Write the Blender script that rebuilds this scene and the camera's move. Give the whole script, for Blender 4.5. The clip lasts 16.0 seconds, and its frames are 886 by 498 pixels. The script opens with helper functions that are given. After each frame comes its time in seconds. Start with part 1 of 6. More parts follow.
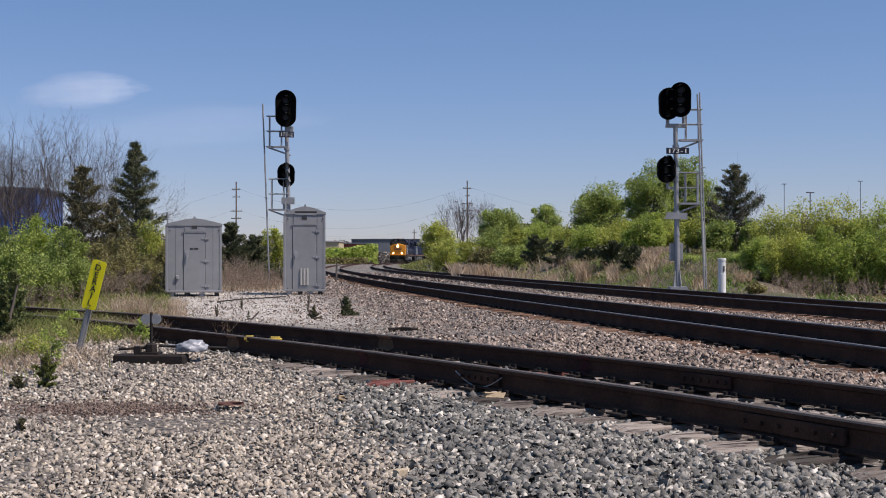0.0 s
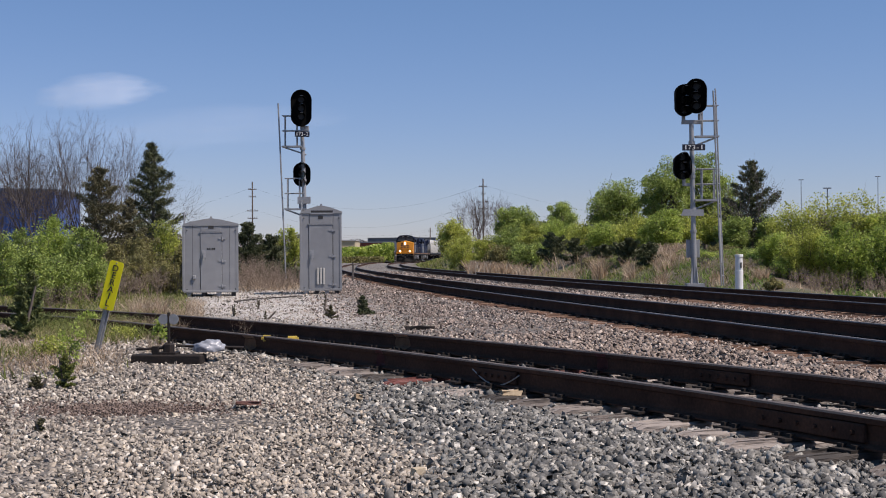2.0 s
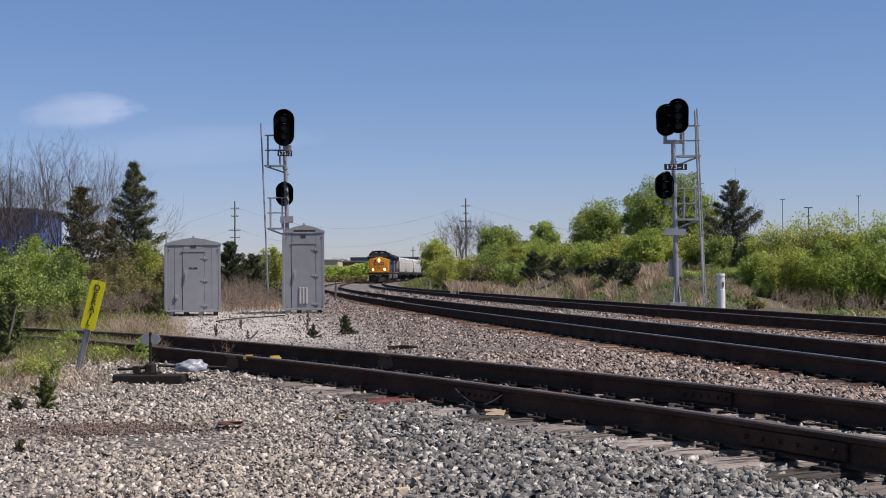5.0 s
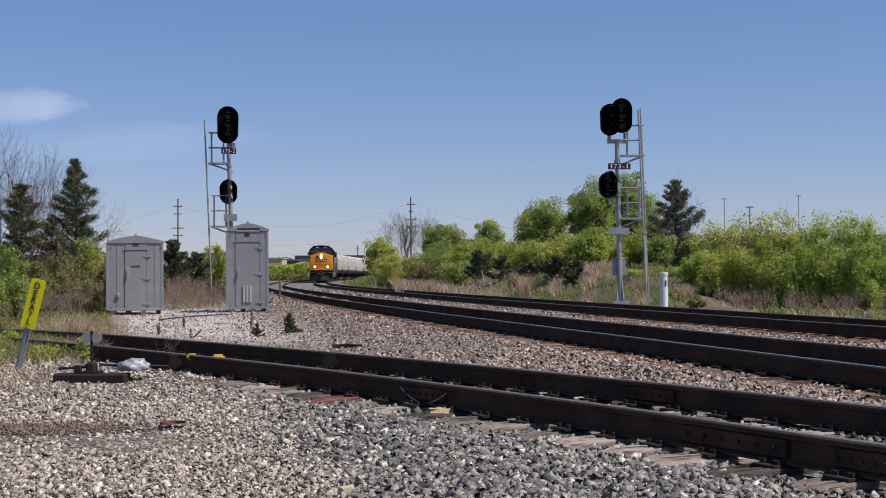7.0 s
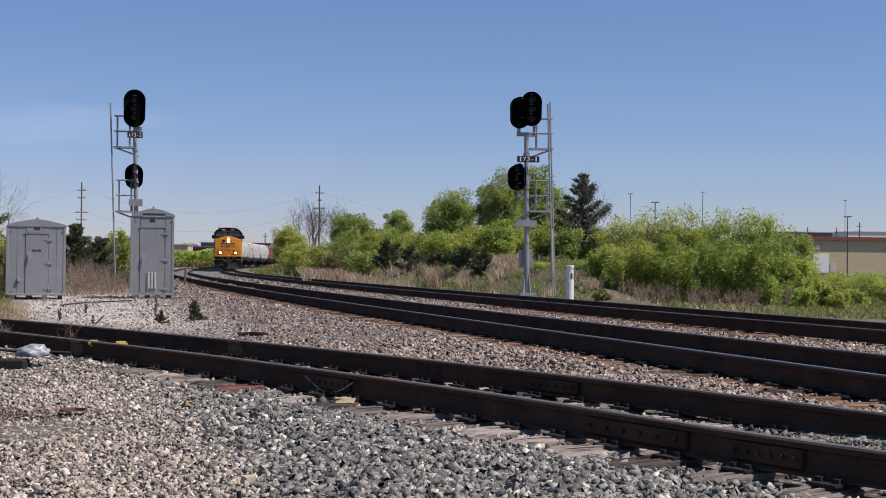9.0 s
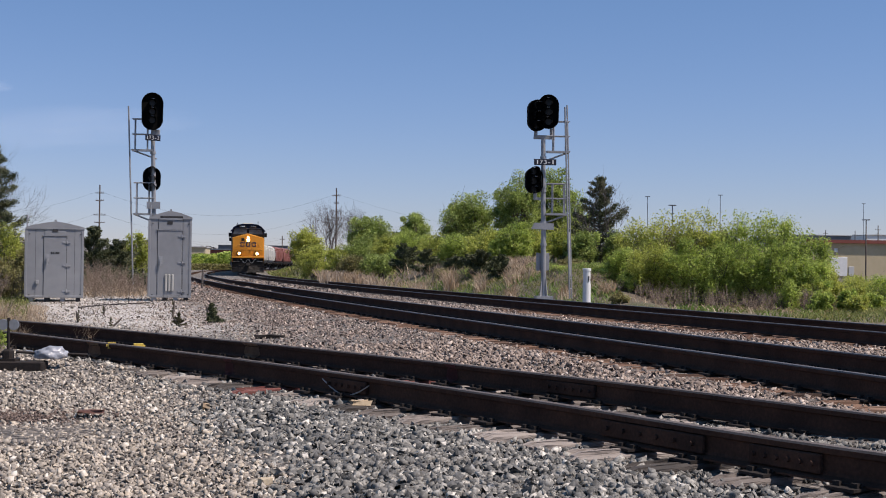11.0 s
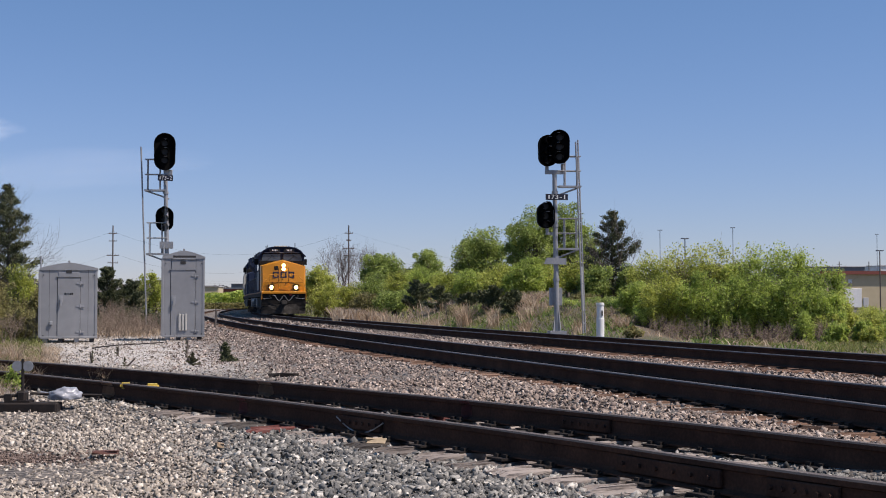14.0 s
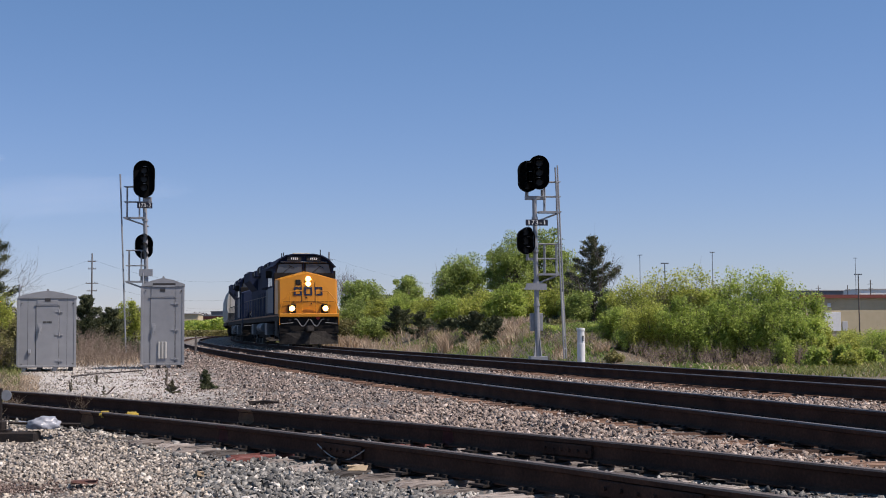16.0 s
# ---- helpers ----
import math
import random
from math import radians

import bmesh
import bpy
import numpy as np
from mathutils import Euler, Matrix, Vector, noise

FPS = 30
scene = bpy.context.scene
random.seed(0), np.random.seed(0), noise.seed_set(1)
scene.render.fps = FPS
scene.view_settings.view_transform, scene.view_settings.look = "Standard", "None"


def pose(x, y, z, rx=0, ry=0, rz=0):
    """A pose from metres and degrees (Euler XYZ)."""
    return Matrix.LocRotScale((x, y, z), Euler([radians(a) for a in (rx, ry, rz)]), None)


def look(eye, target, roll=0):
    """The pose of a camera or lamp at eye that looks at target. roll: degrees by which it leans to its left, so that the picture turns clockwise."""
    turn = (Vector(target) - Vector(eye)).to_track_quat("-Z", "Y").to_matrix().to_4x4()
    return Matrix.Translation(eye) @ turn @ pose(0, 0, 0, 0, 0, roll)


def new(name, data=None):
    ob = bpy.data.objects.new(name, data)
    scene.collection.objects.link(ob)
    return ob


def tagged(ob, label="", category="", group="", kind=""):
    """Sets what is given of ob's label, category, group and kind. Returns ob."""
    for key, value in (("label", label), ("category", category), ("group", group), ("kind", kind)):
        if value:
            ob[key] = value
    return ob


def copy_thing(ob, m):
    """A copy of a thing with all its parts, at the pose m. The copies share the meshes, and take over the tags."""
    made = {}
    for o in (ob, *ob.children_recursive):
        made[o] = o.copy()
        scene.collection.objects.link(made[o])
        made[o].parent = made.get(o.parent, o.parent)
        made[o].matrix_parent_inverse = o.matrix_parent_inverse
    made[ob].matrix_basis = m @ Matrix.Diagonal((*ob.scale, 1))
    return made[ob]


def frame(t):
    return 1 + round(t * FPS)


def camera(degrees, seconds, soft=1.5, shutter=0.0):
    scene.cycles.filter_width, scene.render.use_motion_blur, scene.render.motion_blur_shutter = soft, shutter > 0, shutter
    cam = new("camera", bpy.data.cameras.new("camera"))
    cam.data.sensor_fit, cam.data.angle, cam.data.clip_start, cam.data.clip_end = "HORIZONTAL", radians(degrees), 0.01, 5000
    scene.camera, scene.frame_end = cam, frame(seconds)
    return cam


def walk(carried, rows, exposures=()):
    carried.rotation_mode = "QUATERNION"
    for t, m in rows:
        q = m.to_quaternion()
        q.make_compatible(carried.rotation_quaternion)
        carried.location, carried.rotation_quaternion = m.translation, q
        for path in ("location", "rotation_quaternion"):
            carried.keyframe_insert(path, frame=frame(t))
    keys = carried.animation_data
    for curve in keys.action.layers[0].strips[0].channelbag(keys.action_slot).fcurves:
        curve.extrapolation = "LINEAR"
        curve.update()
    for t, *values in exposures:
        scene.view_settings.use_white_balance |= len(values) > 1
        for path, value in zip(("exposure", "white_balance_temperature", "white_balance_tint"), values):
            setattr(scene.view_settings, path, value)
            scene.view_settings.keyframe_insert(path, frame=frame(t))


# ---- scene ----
EYE = 1.13          # eye height over the tie tops of the siding
cam = camera(37.645, 16.0, soft=1.0)
walk(cam, [
    (0.0, pose(0, 0, EYE, 90.374, 0, -0.000) @ pose(0, 0, 0, 0, 0, 0.000)),
    (0.5, pose(0, 0, EYE, 90.366, 0, 0.115) @ pose(0, 0, 0, 0, 0, 0.002)),
    (1.0, pose(0, 0, EYE, 90.333, 0, 0.268) @ pose(0, 0, 0, 0, 0, -0.006)),
    (1.5, pose(0, 0, EYE, 90.355, 0, 0.465) @ pose(0, 0, 0, 0, 0, -0.197)),
    (2.0, pose(0, 0, EYE, 90.305, 0, 0.712) @ pose(0, 0, 0, 0, 0, -0.384)),
    (2.5, pose(0, 0, EYE, 90.322, 0, 0.746) @ pose(0, 0, 0, 0, 0, -0.503)),
    (3.0, pose(0, 0, EYE, 90.380, 0, 0.601) @ pose(0, 0, 0, 0, 0, -0.498)),
    (3.5, pose(0, 0, EYE, 90.548, 0, 0.321) @ pose(0, 0, 0, 0, 0, -0.499)),
    (4.0, pose(0, 0, EYE, 90.829, 0, 0.096) @ pose(0, 0, 0, 0, 0, -0.457)),
    (6.5, pose(0, 0, EYE, 91.241, 0, -0.361) @ pose(0, 0, 0, 0, 0, -0.392)),
    (7.0, pose(0, 0, EYE, 91.070, 0, -2.483) @ pose(0, 0, 0, 0, 0, -0.361)),
    (7.5, pose(0, 0, EYE, 90.989, 0, -5.900) @ pose(0, 0, 0, 0, 0, -0.278)),
    (8.0, pose(0, 0, EYE, 90.856, 0, -6.599) @ pose(0, 0, 0, 0, 0, 0.108)),
    (10.5, pose(0, 0, EYE, 90.567, 0, -6.087) @ pose(0, 0, 0, 0, 0, 1.129)),
    (11.0, pose(0, 0, EYE, 90.757, 0, -5.784) @ pose(0, 0, 0, 0, 0, 0.650)),
    (11.5, pose(0, 0, EYE, 91.030, 0, -5.507) @ pose(0, 0, 0, 0, 0, 0.293)),
    (12.0, pose(0, 0, EYE, 91.355, 0, -5.268) @ pose(0, 0, 0, 0, 0, 0.231)),
    (12.5, pose(0, 0, EYE, 91.804, 0, -5.080) @ pose(0, 0, 0, 0, 0, 0.136)),
    (13.0, pose(0, 0, EYE, 92.077, 0, -5.098) @ pose(0, 0, 0, 0, 0, 0.083)),
    (13.5, pose(0, 0, EYE, 92.226, 0, -5.151) @ pose(0, 0, 0, 0, 0, -0.038)),
    (14.0, pose(0, 0, EYE, 92.349, 0, -5.224) @ pose(0, 0, 0, 0, 0, -0.053)),
    (14.5, pose(0, 0, EYE, 92.572, 0, -5.334) @ pose(0, 0, 0, 0, 0, -0.126)),
    (15.0, pose(0, 0, EYE, 92.784, 0, -5.501) @ pose(0, 0, 0, 0, 0, -0.227)),
    (15.5, pose(0, 0, EYE, 93.234, 0, -5.700) @ pose(0, 0, 0, 0, 0, -0.331)),
    (16.0, pose(0, 0, EYE, 93.494, 0, -6.094) @ pose(0, 0, 0, 0, 0, -0.403))
], exposures=[(0.0, 0.1, 6700, 17), (6.5, 0.12, 6700, 17), (11.0, 0.16, 6700, 17), (16.0, 0.2, 6700, 17)])

# ---- world, sun ----
world = bpy.data.worlds.new("sky")
scene.world = world
world.use_nodes = True
SUN_EL, SUN_AZ = 56.0, 112.0        # degrees: elevation; compass turn from +y towards +x
wn = world.node_tree
sky = wn.nodes.new("ShaderNodeTexSky")
sky.sky_type, sky.sun_disc = "NISHITA", False
sky.sun_elevation, sky.sun_rotation = radians(SUN_EL), radians(SUN_AZ)
sky.altitude, sky.air_density, sky.dust_density, sky.ozone_density = 200, 1.0, 0.1, 2.2
tint = wn.nodes.new("ShaderNodeMix")
tint.data_type, tint.blend_type = "RGBA", "MULTIPLY"
tint.inputs["Factor"].default_value = 1.0
tint.inputs["B"].default_value = (0.835, 0.81, 1.19, 1)
wn.links.new(sky.outputs[0], tint.inputs["A"])
haze = wn.nodes.new("ShaderNodeMix")
haze.data_type, haze.blend_type = "RGBA", "ADD"
haze.inputs["Factor"].default_value = 1.0
haze.inputs["B"].default_value = (0.0, 0.8, 0.6, 1)
wn.links.new(tint.outputs["Result"], haze.inputs["A"])
wn.links.new(haze.outputs["Result"], wn.nodes["Background"].inputs[0])
wn.nodes["Background"].inputs[1].default_value = 0.071
lamp = bpy.data.lights.new("sun", "SUN")
lamp.energy, lamp.angle, lamp.color = 5.0, radians(0.5), (1.0, 0.94, 0.85)
sun = new("sun", lamp)
SD = Vector((math.sin(radians(SUN_AZ)) * math.cos(radians(SUN_EL)), math.cos(radians(SUN_AZ)) * math.cos(radians(SUN_EL)), math.sin(radians(SUN_EL))))
sun.matrix_world = look((0, 0, 60), Vector((0, 0, 60)) - SD)

# ---- materials ----
def nodes_of(name):
    m = bpy.data.materials.new(name)
    m.use_nodes = True
    t = m.node_tree
    return m, t, t.nodes["Principled BSDF"], t.nodes.new, t.links.new


def ramp_of(make, cols):
    r = make("ShaderNodeValToRGB")
    e = r.color_ramp.elements
    while len(e) < len(cols):
        e.new(0.5)
    for k, c in enumerate(cols):
        e[k].position, e[k].color = k / max(1, len(cols) - 1), (*c, 1)
    return r


def surface(name, cols, fine=40.0, coarse=2.0, rough=0.75, metal=0.0, bump=0.3, depth=0.01, vary="", stretch=(1, 1, 1), spec=0.5):
    """A mottled surface: colours by noise at two scales; vary: 'island' or 'object' picks the colour piece by piece."""
    m, t, b, make, link = nodes_of(name)
    tc, mp = make("ShaderNodeTexCoord"), make("ShaderNodeMapping")
    mp.inputs["Scale"].default_value = stretch
    link(tc.outputs["Object"], mp.inputs[0])
    n1, n2 = make("ShaderNodeTexNoise"), make("ShaderNodeTexNoise")
    for n, s, d in ((n1, fine, 6), (n2, coarse, 3)):
        n.inputs["Scale"].default_value, n.inputs["Detail"].default_value = s, d
        link(mp.outputs[0], n.inputs["Vector"])
    add = make("ShaderNodeMath")
    add.operation = "MULTIPLY_ADD"
    link(n2.outputs[0], add.inputs[0])
    add.inputs[1].default_value = 1.1
    sub = make("ShaderNodeMath")
    sub.operation = "MULTIPLY_ADD"
    link(n1.outputs[0], sub.inputs[0])
    sub.inputs[1].default_value, sub.inputs[2].default_value = 1.1, -0.6
    link(sub.outputs[0], add.inputs[2])
    fac = add.outputs[0]
    if vary:
        if vary == "island":
            g = make("ShaderNodeNewGeometry")
            ro = g.outputs["Random Per Island"]
        else:
            g = make("ShaderNodeObjectInfo")
            ro = g.outputs["Random"]
        mix = make("ShaderNodeMath")
        mix.operation = "MULTIPLY_ADD"
        link(ro, mix.inputs[0])
        mix.inputs[1].default_value = 1.0
        half = make("ShaderNodeMath")
        half.operation = "MULTIPLY_ADD"
        link(fac, half.inputs[0])
        half.inputs[1].default_value, half.inputs[2].default_value = 0.35, -0.18
        link(half.outputs[0], mix.inputs[2])
        fac = mix.outputs[0]
    r = ramp_of(make, cols)
    link(fac, r.inputs[0])
    link(r.outputs[0], b.inputs["Base Color"])
    b.inputs["Roughness"].default_value = rough
    b.inputs["Metallic"].default_value = metal
    b.inputs["Specular IOR Level"].default_value = spec
    if bump:
        bp = make("ShaderNodeBump")
        bp.inputs["Strength"].default_value, bp.inputs["Distance"].default_value = bump, depth
        link(n1.outputs[0], bp.inputs["Height"])
        link(bp.outputs[0], b.inputs["Normal"])
    return m


def leafy(name, cols, through_light=0.35, fine=0.7):
    """Leaves: a colour for each leaf, patches over the crown that mimic lit and dark mottling, some light passes
    through.
    """
    m, t, b, make, link = nodes_of(name)
    g, tc, n = make("ShaderNodeNewGeometry"), make("ShaderNodeTexCoord"), make("ShaderNodeTexNoise")
    n.inputs["Scale"].default_value, n.inputs["Detail"].default_value = fine, 3
    link(tc.outputs["Object"], n.inputs["Vector"])
    mx = make("ShaderNodeMath")
    mx.operation = "MULTIPLY_ADD"
    link(g.outputs["Random Per Island"], mx.inputs[0])
    mx.inputs[1].default_value = 0.7
    sc = make("ShaderNodeMath")
    sc.operation = "MULTIPLY_ADD"
    link(n.outputs[0], sc.inputs[0])
    sc.inputs[1].default_value, sc.inputs[2].default_value = 1.5, -0.58
    link(sc.outputs[0], mx.inputs[2])
    r = ramp_of(make, cols)
    link(mx.outputs[0], r.inputs[0])
    link(r.outputs[0], b.inputs["Base Color"])
    b.inputs["Roughness"].default_value = 0.55
    b.inputs["Specular IOR Level"].default_value = 0.3
    tr, ms = make("ShaderNodeBsdfTranslucent"), make("ShaderNodeMixShader")
    link(r.outputs[0], tr.inputs[0])
    ms.inputs[0].default_value = min(.55, through_light * 1.4)
    link(b.outputs[0], ms.inputs[1])
    link(tr.outputs[0], ms.inputs[2])
    link(ms.outputs[0], t.nodes["Material Output"].inputs[0])
    return m


def glow(name, col, power):
    m, t, b, make, link = nodes_of(name)
    b.inputs["Base Color"].default_value = (*col, 1)
    b.inputs["Emission Color"].default_value = (*col, 1)
    b.inputs["Emission Strength"].default_value = power
    return m


M_STONE_DARK = surface("stone_dark", [(0.028, 0.029, 0.029), (0.128, 0.126, 0.123), (0.055, 0.055, 0.054), (0.219, 0.212, 0.199), (0.101, 0.096, 0.089), (0.347, 0.332, 0.303), (0.083, 0.080, 0.075), (0.603, 0.567, 0.512)], 60, 9, .8, bump=0, vary="island")
M_STONE_LIGHT = surface("stone_light", [(0.066, 0.054, 0.045), (0.280, 0.244, 0.211), (0.130, 0.114, 0.095), (0.372, 0.331, 0.289), (0.187, 0.163, 0.138), (0.466, 0.412, 0.352), (0.243, 0.208, 0.172), (0.482, 0.408, 0.323), (0.619, 0.576, 0.516)], 60, 9, .85, bump=0, vary="island")
M_STONE_BROWN = surface("stone_brown", [(0.050, 0.040, 0.034), (0.220, 0.171, 0.147), (0.110, 0.084, 0.071), (0.318, 0.251, 0.214), (0.149, 0.113, 0.096), (0.398, 0.323, 0.273), (0.179, 0.137, 0.113), (0.598, 0.503, 0.437)], 60, 9, .85, bump=0, vary="island")
M_STONE_FINE = surface("stone_fine_red", [(0.049, 0.034, 0.030), (0.107, 0.074, 0.061), (0.164, 0.119, 0.098), (0.246, 0.189, 0.164)], 60, 9, .9, bump=0, vary="island")
M_STONE_ODD = surface("stone_odd", [(0.246, 0.164, 0.098), (0.410, 0.328, 0.221), (0.533, 0.476, 0.385)], 60, 9, .8, vary="object")
M_RAIL = surface("rail_rust", [(0.029, 0.017, 0.014), (0.063, 0.034, 0.025), (0.105, 0.055, 0.038)], 45, 3, .95, bump=.25, depth=.004, spec=.12)
M_RAIL_TOP = surface("rail_head_dull", [(0.057, 0.044, 0.039), (0.098, 0.080, 0.072), (0.139, 0.115, 0.105)], 30, 2, .75, .1, bump=.1, depth=.002)
M_RAIL_SHINE = surface("rail_head_worn", [(0.082, 0.072, 0.071), (0.139, 0.127, 0.125)], 30, 2, .6, .25, bump=.05, depth=.002)
M_TIE = surface("tie_wood", [(0.045, 0.038, 0.034), (0.164, 0.138, 0.123), (0.328, 0.283, 0.254)], 30, 4, .9, bump=1.0, depth=.03, stretch=(.15, 1, 1), vary="object")
M_TIE_RUST = surface("tie_wood_rusty", [(0.057, 0.033, 0.023), (0.131, 0.070, 0.045), (0.213, 0.131, 0.090)], 26, 3, .9, bump=.6, depth=.012, stretch=(.15, 1, 1), vary="object")
M_PLATE = surface("tie_plate_steel", [(0.008, 0.007, 0.007), (0.028, 0.018, 0.014)], 40, 5, .8, .2)
M_RED = surface("red_paint", [(0.057, 0.016, 0.015), (0.164, 0.041, 0.037)], 30, 6, .8)
M_MARKER = surface("marker_red", [(0.250, 0.015, 0.015), (0.400, 0.030, 0.030)], 20, 4, .6)
M_ORANGE = surface("rusty_paint", [(0.164, 0.082, 0.049), (0.369, 0.205, 0.115)], 30, 6, .8)
M_CASE = surface("aluminium_case", [(0.214, 0.218, 0.228), (0.247, 0.252, 0.261), (0.285, 0.290, 0.299)], 4, 1.0, .48, .15, bump=.05, depth=.004)
M_LOUVRE = surface("louvre_pale", [(0.342, 0.332, 0.304), (0.475, 0.465, 0.437)], 8, 2, .6, bump=.05)
M_CASE_DK = surface("case_gap", [(0.016, 0.016, 0.018), (0.033, 0.033, 0.036)], 10, 2, .8)
M_GALV = surface("galvanised_steel", [(0.220, 0.225, 0.235), (0.300, 0.305, 0.315), (0.380, 0.385, 0.395)], 25, 2, .5, .3, bump=.05)
M_HOOD = surface("black_paint", [(0.002, 0.002, 0.002), (0.005, 0.005, 0.005)], 20, 2, .8, bump=.05, spec=.08)
M_LENS = surface("dark_lens", [(0.003, 0.003, 0.004), (0.007, 0.007, 0.008)], 20, 2, .4)
M_PLATE_BLUE = surface("sign_navy", [(0.006, 0.007, 0.016), (0.012, 0.014, 0.030)], 20, 2, .5)
M_WHITE = surface("white_paint", [(0.620, 0.620, 0.610), (0.780, 0.780, 0.770)], 9, 2, .55, bump=.05)
M_SIGN = surface("sign_yellow", [(0.740, 0.660, 0.000), (0.840, 0.760, 0.010)], 14, 2, .45, bump=.02)
M_LETTER = surface("letter_black", [(0.012, 0.012, 0.012), (0.020, 0.020, 0.020)], 14, 2, .6, bump=0)
M_BAG = surface("grey_plastic", [(0.131, 0.139, 0.164), (0.262, 0.271, 0.303), (0.451, 0.459, 0.492)], 22, 7, .35, bump=.3)
M_DERAIL = surface("derail_yellow", [(0.451, 0.295, 0.041), (0.656, 0.492, 0.098)], 14, 4, .6)
M_LOCO_Y = surface("loco_yellow", [(0.475, 0.180, 0.006), (0.551, 0.218, 0.009)], 6, .8, .4, bump=.02)
M_LOCO_B = surface("loco_dark_blue", [(0.011, 0.018, 0.042), (0.020, 0.030, 0.066)], 6, .8, .8, bump=.02, spec=.15)
M_LOCO_K = surface("loco_underframe", [(0.007, 0.007, 0.007), (0.021, 0.018, 0.016)], 12, 2, .75, spec=.15)
M_LOCO_G = surface("loco_grey", [(0.066, 0.070, 0.074), (0.123, 0.127, 0.131)], 12, 2, .7)
M_GLASS = surface("cab_glass", [(0.050, 0.060, 0.075), (0.080, 0.092, 0.110)], 3, .6, .12, bump=0)
M_LAMP = glow("headlight", (1.0, .85, .55), 40)
# amber emission for discs added round the lenses, imitating the lamps' bloom
M_LAMP_BLOOM = glow("headlight_bloom", (1.0, .5, .12), 2.2)
M_HOPPER = surface("hopper_pale", [(0.386, 0.386, 0.359), (0.552, 0.543, 0.515)], 3, .4, .6, bump=.05)
M_HOPPER_R = surface("hopper_red", [(0.164, 0.057, 0.045), (0.246, 0.082, 0.066)], 3, .4, .65, bump=.05)
M_BRUSH = surface("dry_brush", [(0.138, 0.098, 0.073), (0.256, 0.197, 0.152), (0.374, 0.305, 0.246)], 6, .6, .95, bump=0)
M_BARK = surface("bark", [(0.060, 0.047, 0.038), (0.128, 0.106, 0.089), (0.187, 0.162, 0.140)], 9, 1.2, .95, bump=.4)
M_TWIG = surface("bare_twigs", [(0.051, 0.041, 0.038), (0.102, 0.085, 0.080), (0.164, 0.141, 0.130)], 6, .6, .95, bump=0)
M_LEAF = leafy("leaf_bright", [(0.148, 0.201, 0.047), (0.298, 0.376, 0.079), (0.445, 0.541, 0.129), (0.626, 0.661, 0.208)], .4)
M_LEAF_Y = leafy("leaf_yellow_green", [(0.170, 0.200, 0.048), (0.339, 0.376, 0.079), (0.509, 0.541, 0.129), (0.666, 0.661, 0.223)], .4)
M_LEAF_D = leafy("leaf_deep", [(0.101, 0.144, 0.040), (0.203, 0.265, 0.065), (0.338, 0.417, 0.114), (0.473, 0.546, 0.161)], .3)
M_LEAF_O = leafy("leaf_olive", [(0.109, 0.105, 0.047), (0.196, 0.178, 0.072), (0.283, 0.261, 0.107), (0.349, 0.334, 0.142)], .3)
M_CEDAR = leafy("cedar_needles", [(0.028, 0.040, 0.019), (0.063, 0.078, 0.038), (0.112, 0.123, 0.059), (0.180, 0.178, 0.095)], .08, .8)
M_CEDAR_B = leafy("cedar_brownish", [(0.043, 0.046, 0.023), (0.086, 0.082, 0.043), (0.140, 0.124, 0.066), (0.194, 0.167, 0.096)], .08, .8)
M_SAPLING = leafy("sapling_green", [(0.047, 0.064, 0.026), (0.092, 0.119, 0.043), (0.166, 0.191, 0.067), (0.258, 0.269, 0.114)], .15, .8)
M_STRAW = leafy("dry_grass", [(0.230, 0.154, 0.095), (0.369, 0.264, 0.174), (0.499, 0.389, 0.280), (0.618, 0.509, 0.389)], .3)
M_GRASS = leafy("green_grass", [(0.071, 0.082, 0.028), (0.142, 0.164, 0.043), (0.227, 0.263, 0.071), (0.426, 0.329, 0.170)], .3)
M_VERGE = leafy("verge_green", [(0.065, 0.099, 0.026), (0.120, 0.189, 0.039), (0.198, 0.284, 0.065), (0.310, 0.361, 0.112)], .3)
M_BLUE_WALL = surface("blue_cladding", [(0.024, 0.058, 0.190), (0.036, 0.085, 0.260)], 1.5, .2, .5, bump=0)
M_BLUE_ROOF = surface("blue_roof", [(0.041, 0.074, 0.139), (0.057, 0.098, 0.172)], 1.5, .2, .5, bump=0)
M_TAN = surface("tan_wall", [(0.420, 0.350, 0.220), (0.500, 0.420, 0.280)], 1.2, .15, .8, bump=0)
M_BRICK_RED = surface("red_roof_edge", [(0.164, 0.041, 0.033), (0.221, 0.066, 0.049)], 1.2, .15, .8, bump=0)
M_PALE = surface("pale_roof", [(0.410, 0.410, 0.410), (0.508, 0.508, 0.508)], .6, .1, .8, bump=0)
M_FARGREY = surface("far_building", [(0.098, 0.115, 0.139), (0.164, 0.180, 0.205)], .3, .05, .9, bump=0)
M_FARWOOD = leafy("far_woods", [(0.065, 0.084, 0.052), (0.110, 0.136, 0.077), (0.155, 0.187, 0.103)], .1, .05)
M_POLE = surface("pole_wood", [(0.082, 0.061, 0.049), (0.164, 0.131, 0.111)], 4, .6, .9)
# leafless twigs, with distance haze mixed into the colour: paler and greyer
M_FARBARE_HAZED = leafy("far_bare_woods_hazed", [(0.130, 0.120, 0.115), (0.200, 0.185, 0.175), (0.270, 0.250, 0.235)], .1, .05)
M_SCRAP = surface("rusted_scrap", [(0.049, 0.021, 0.016), (0.115, 0.049, 0.037), (0.164, 0.082, 0.066)], 30, 6, .85)
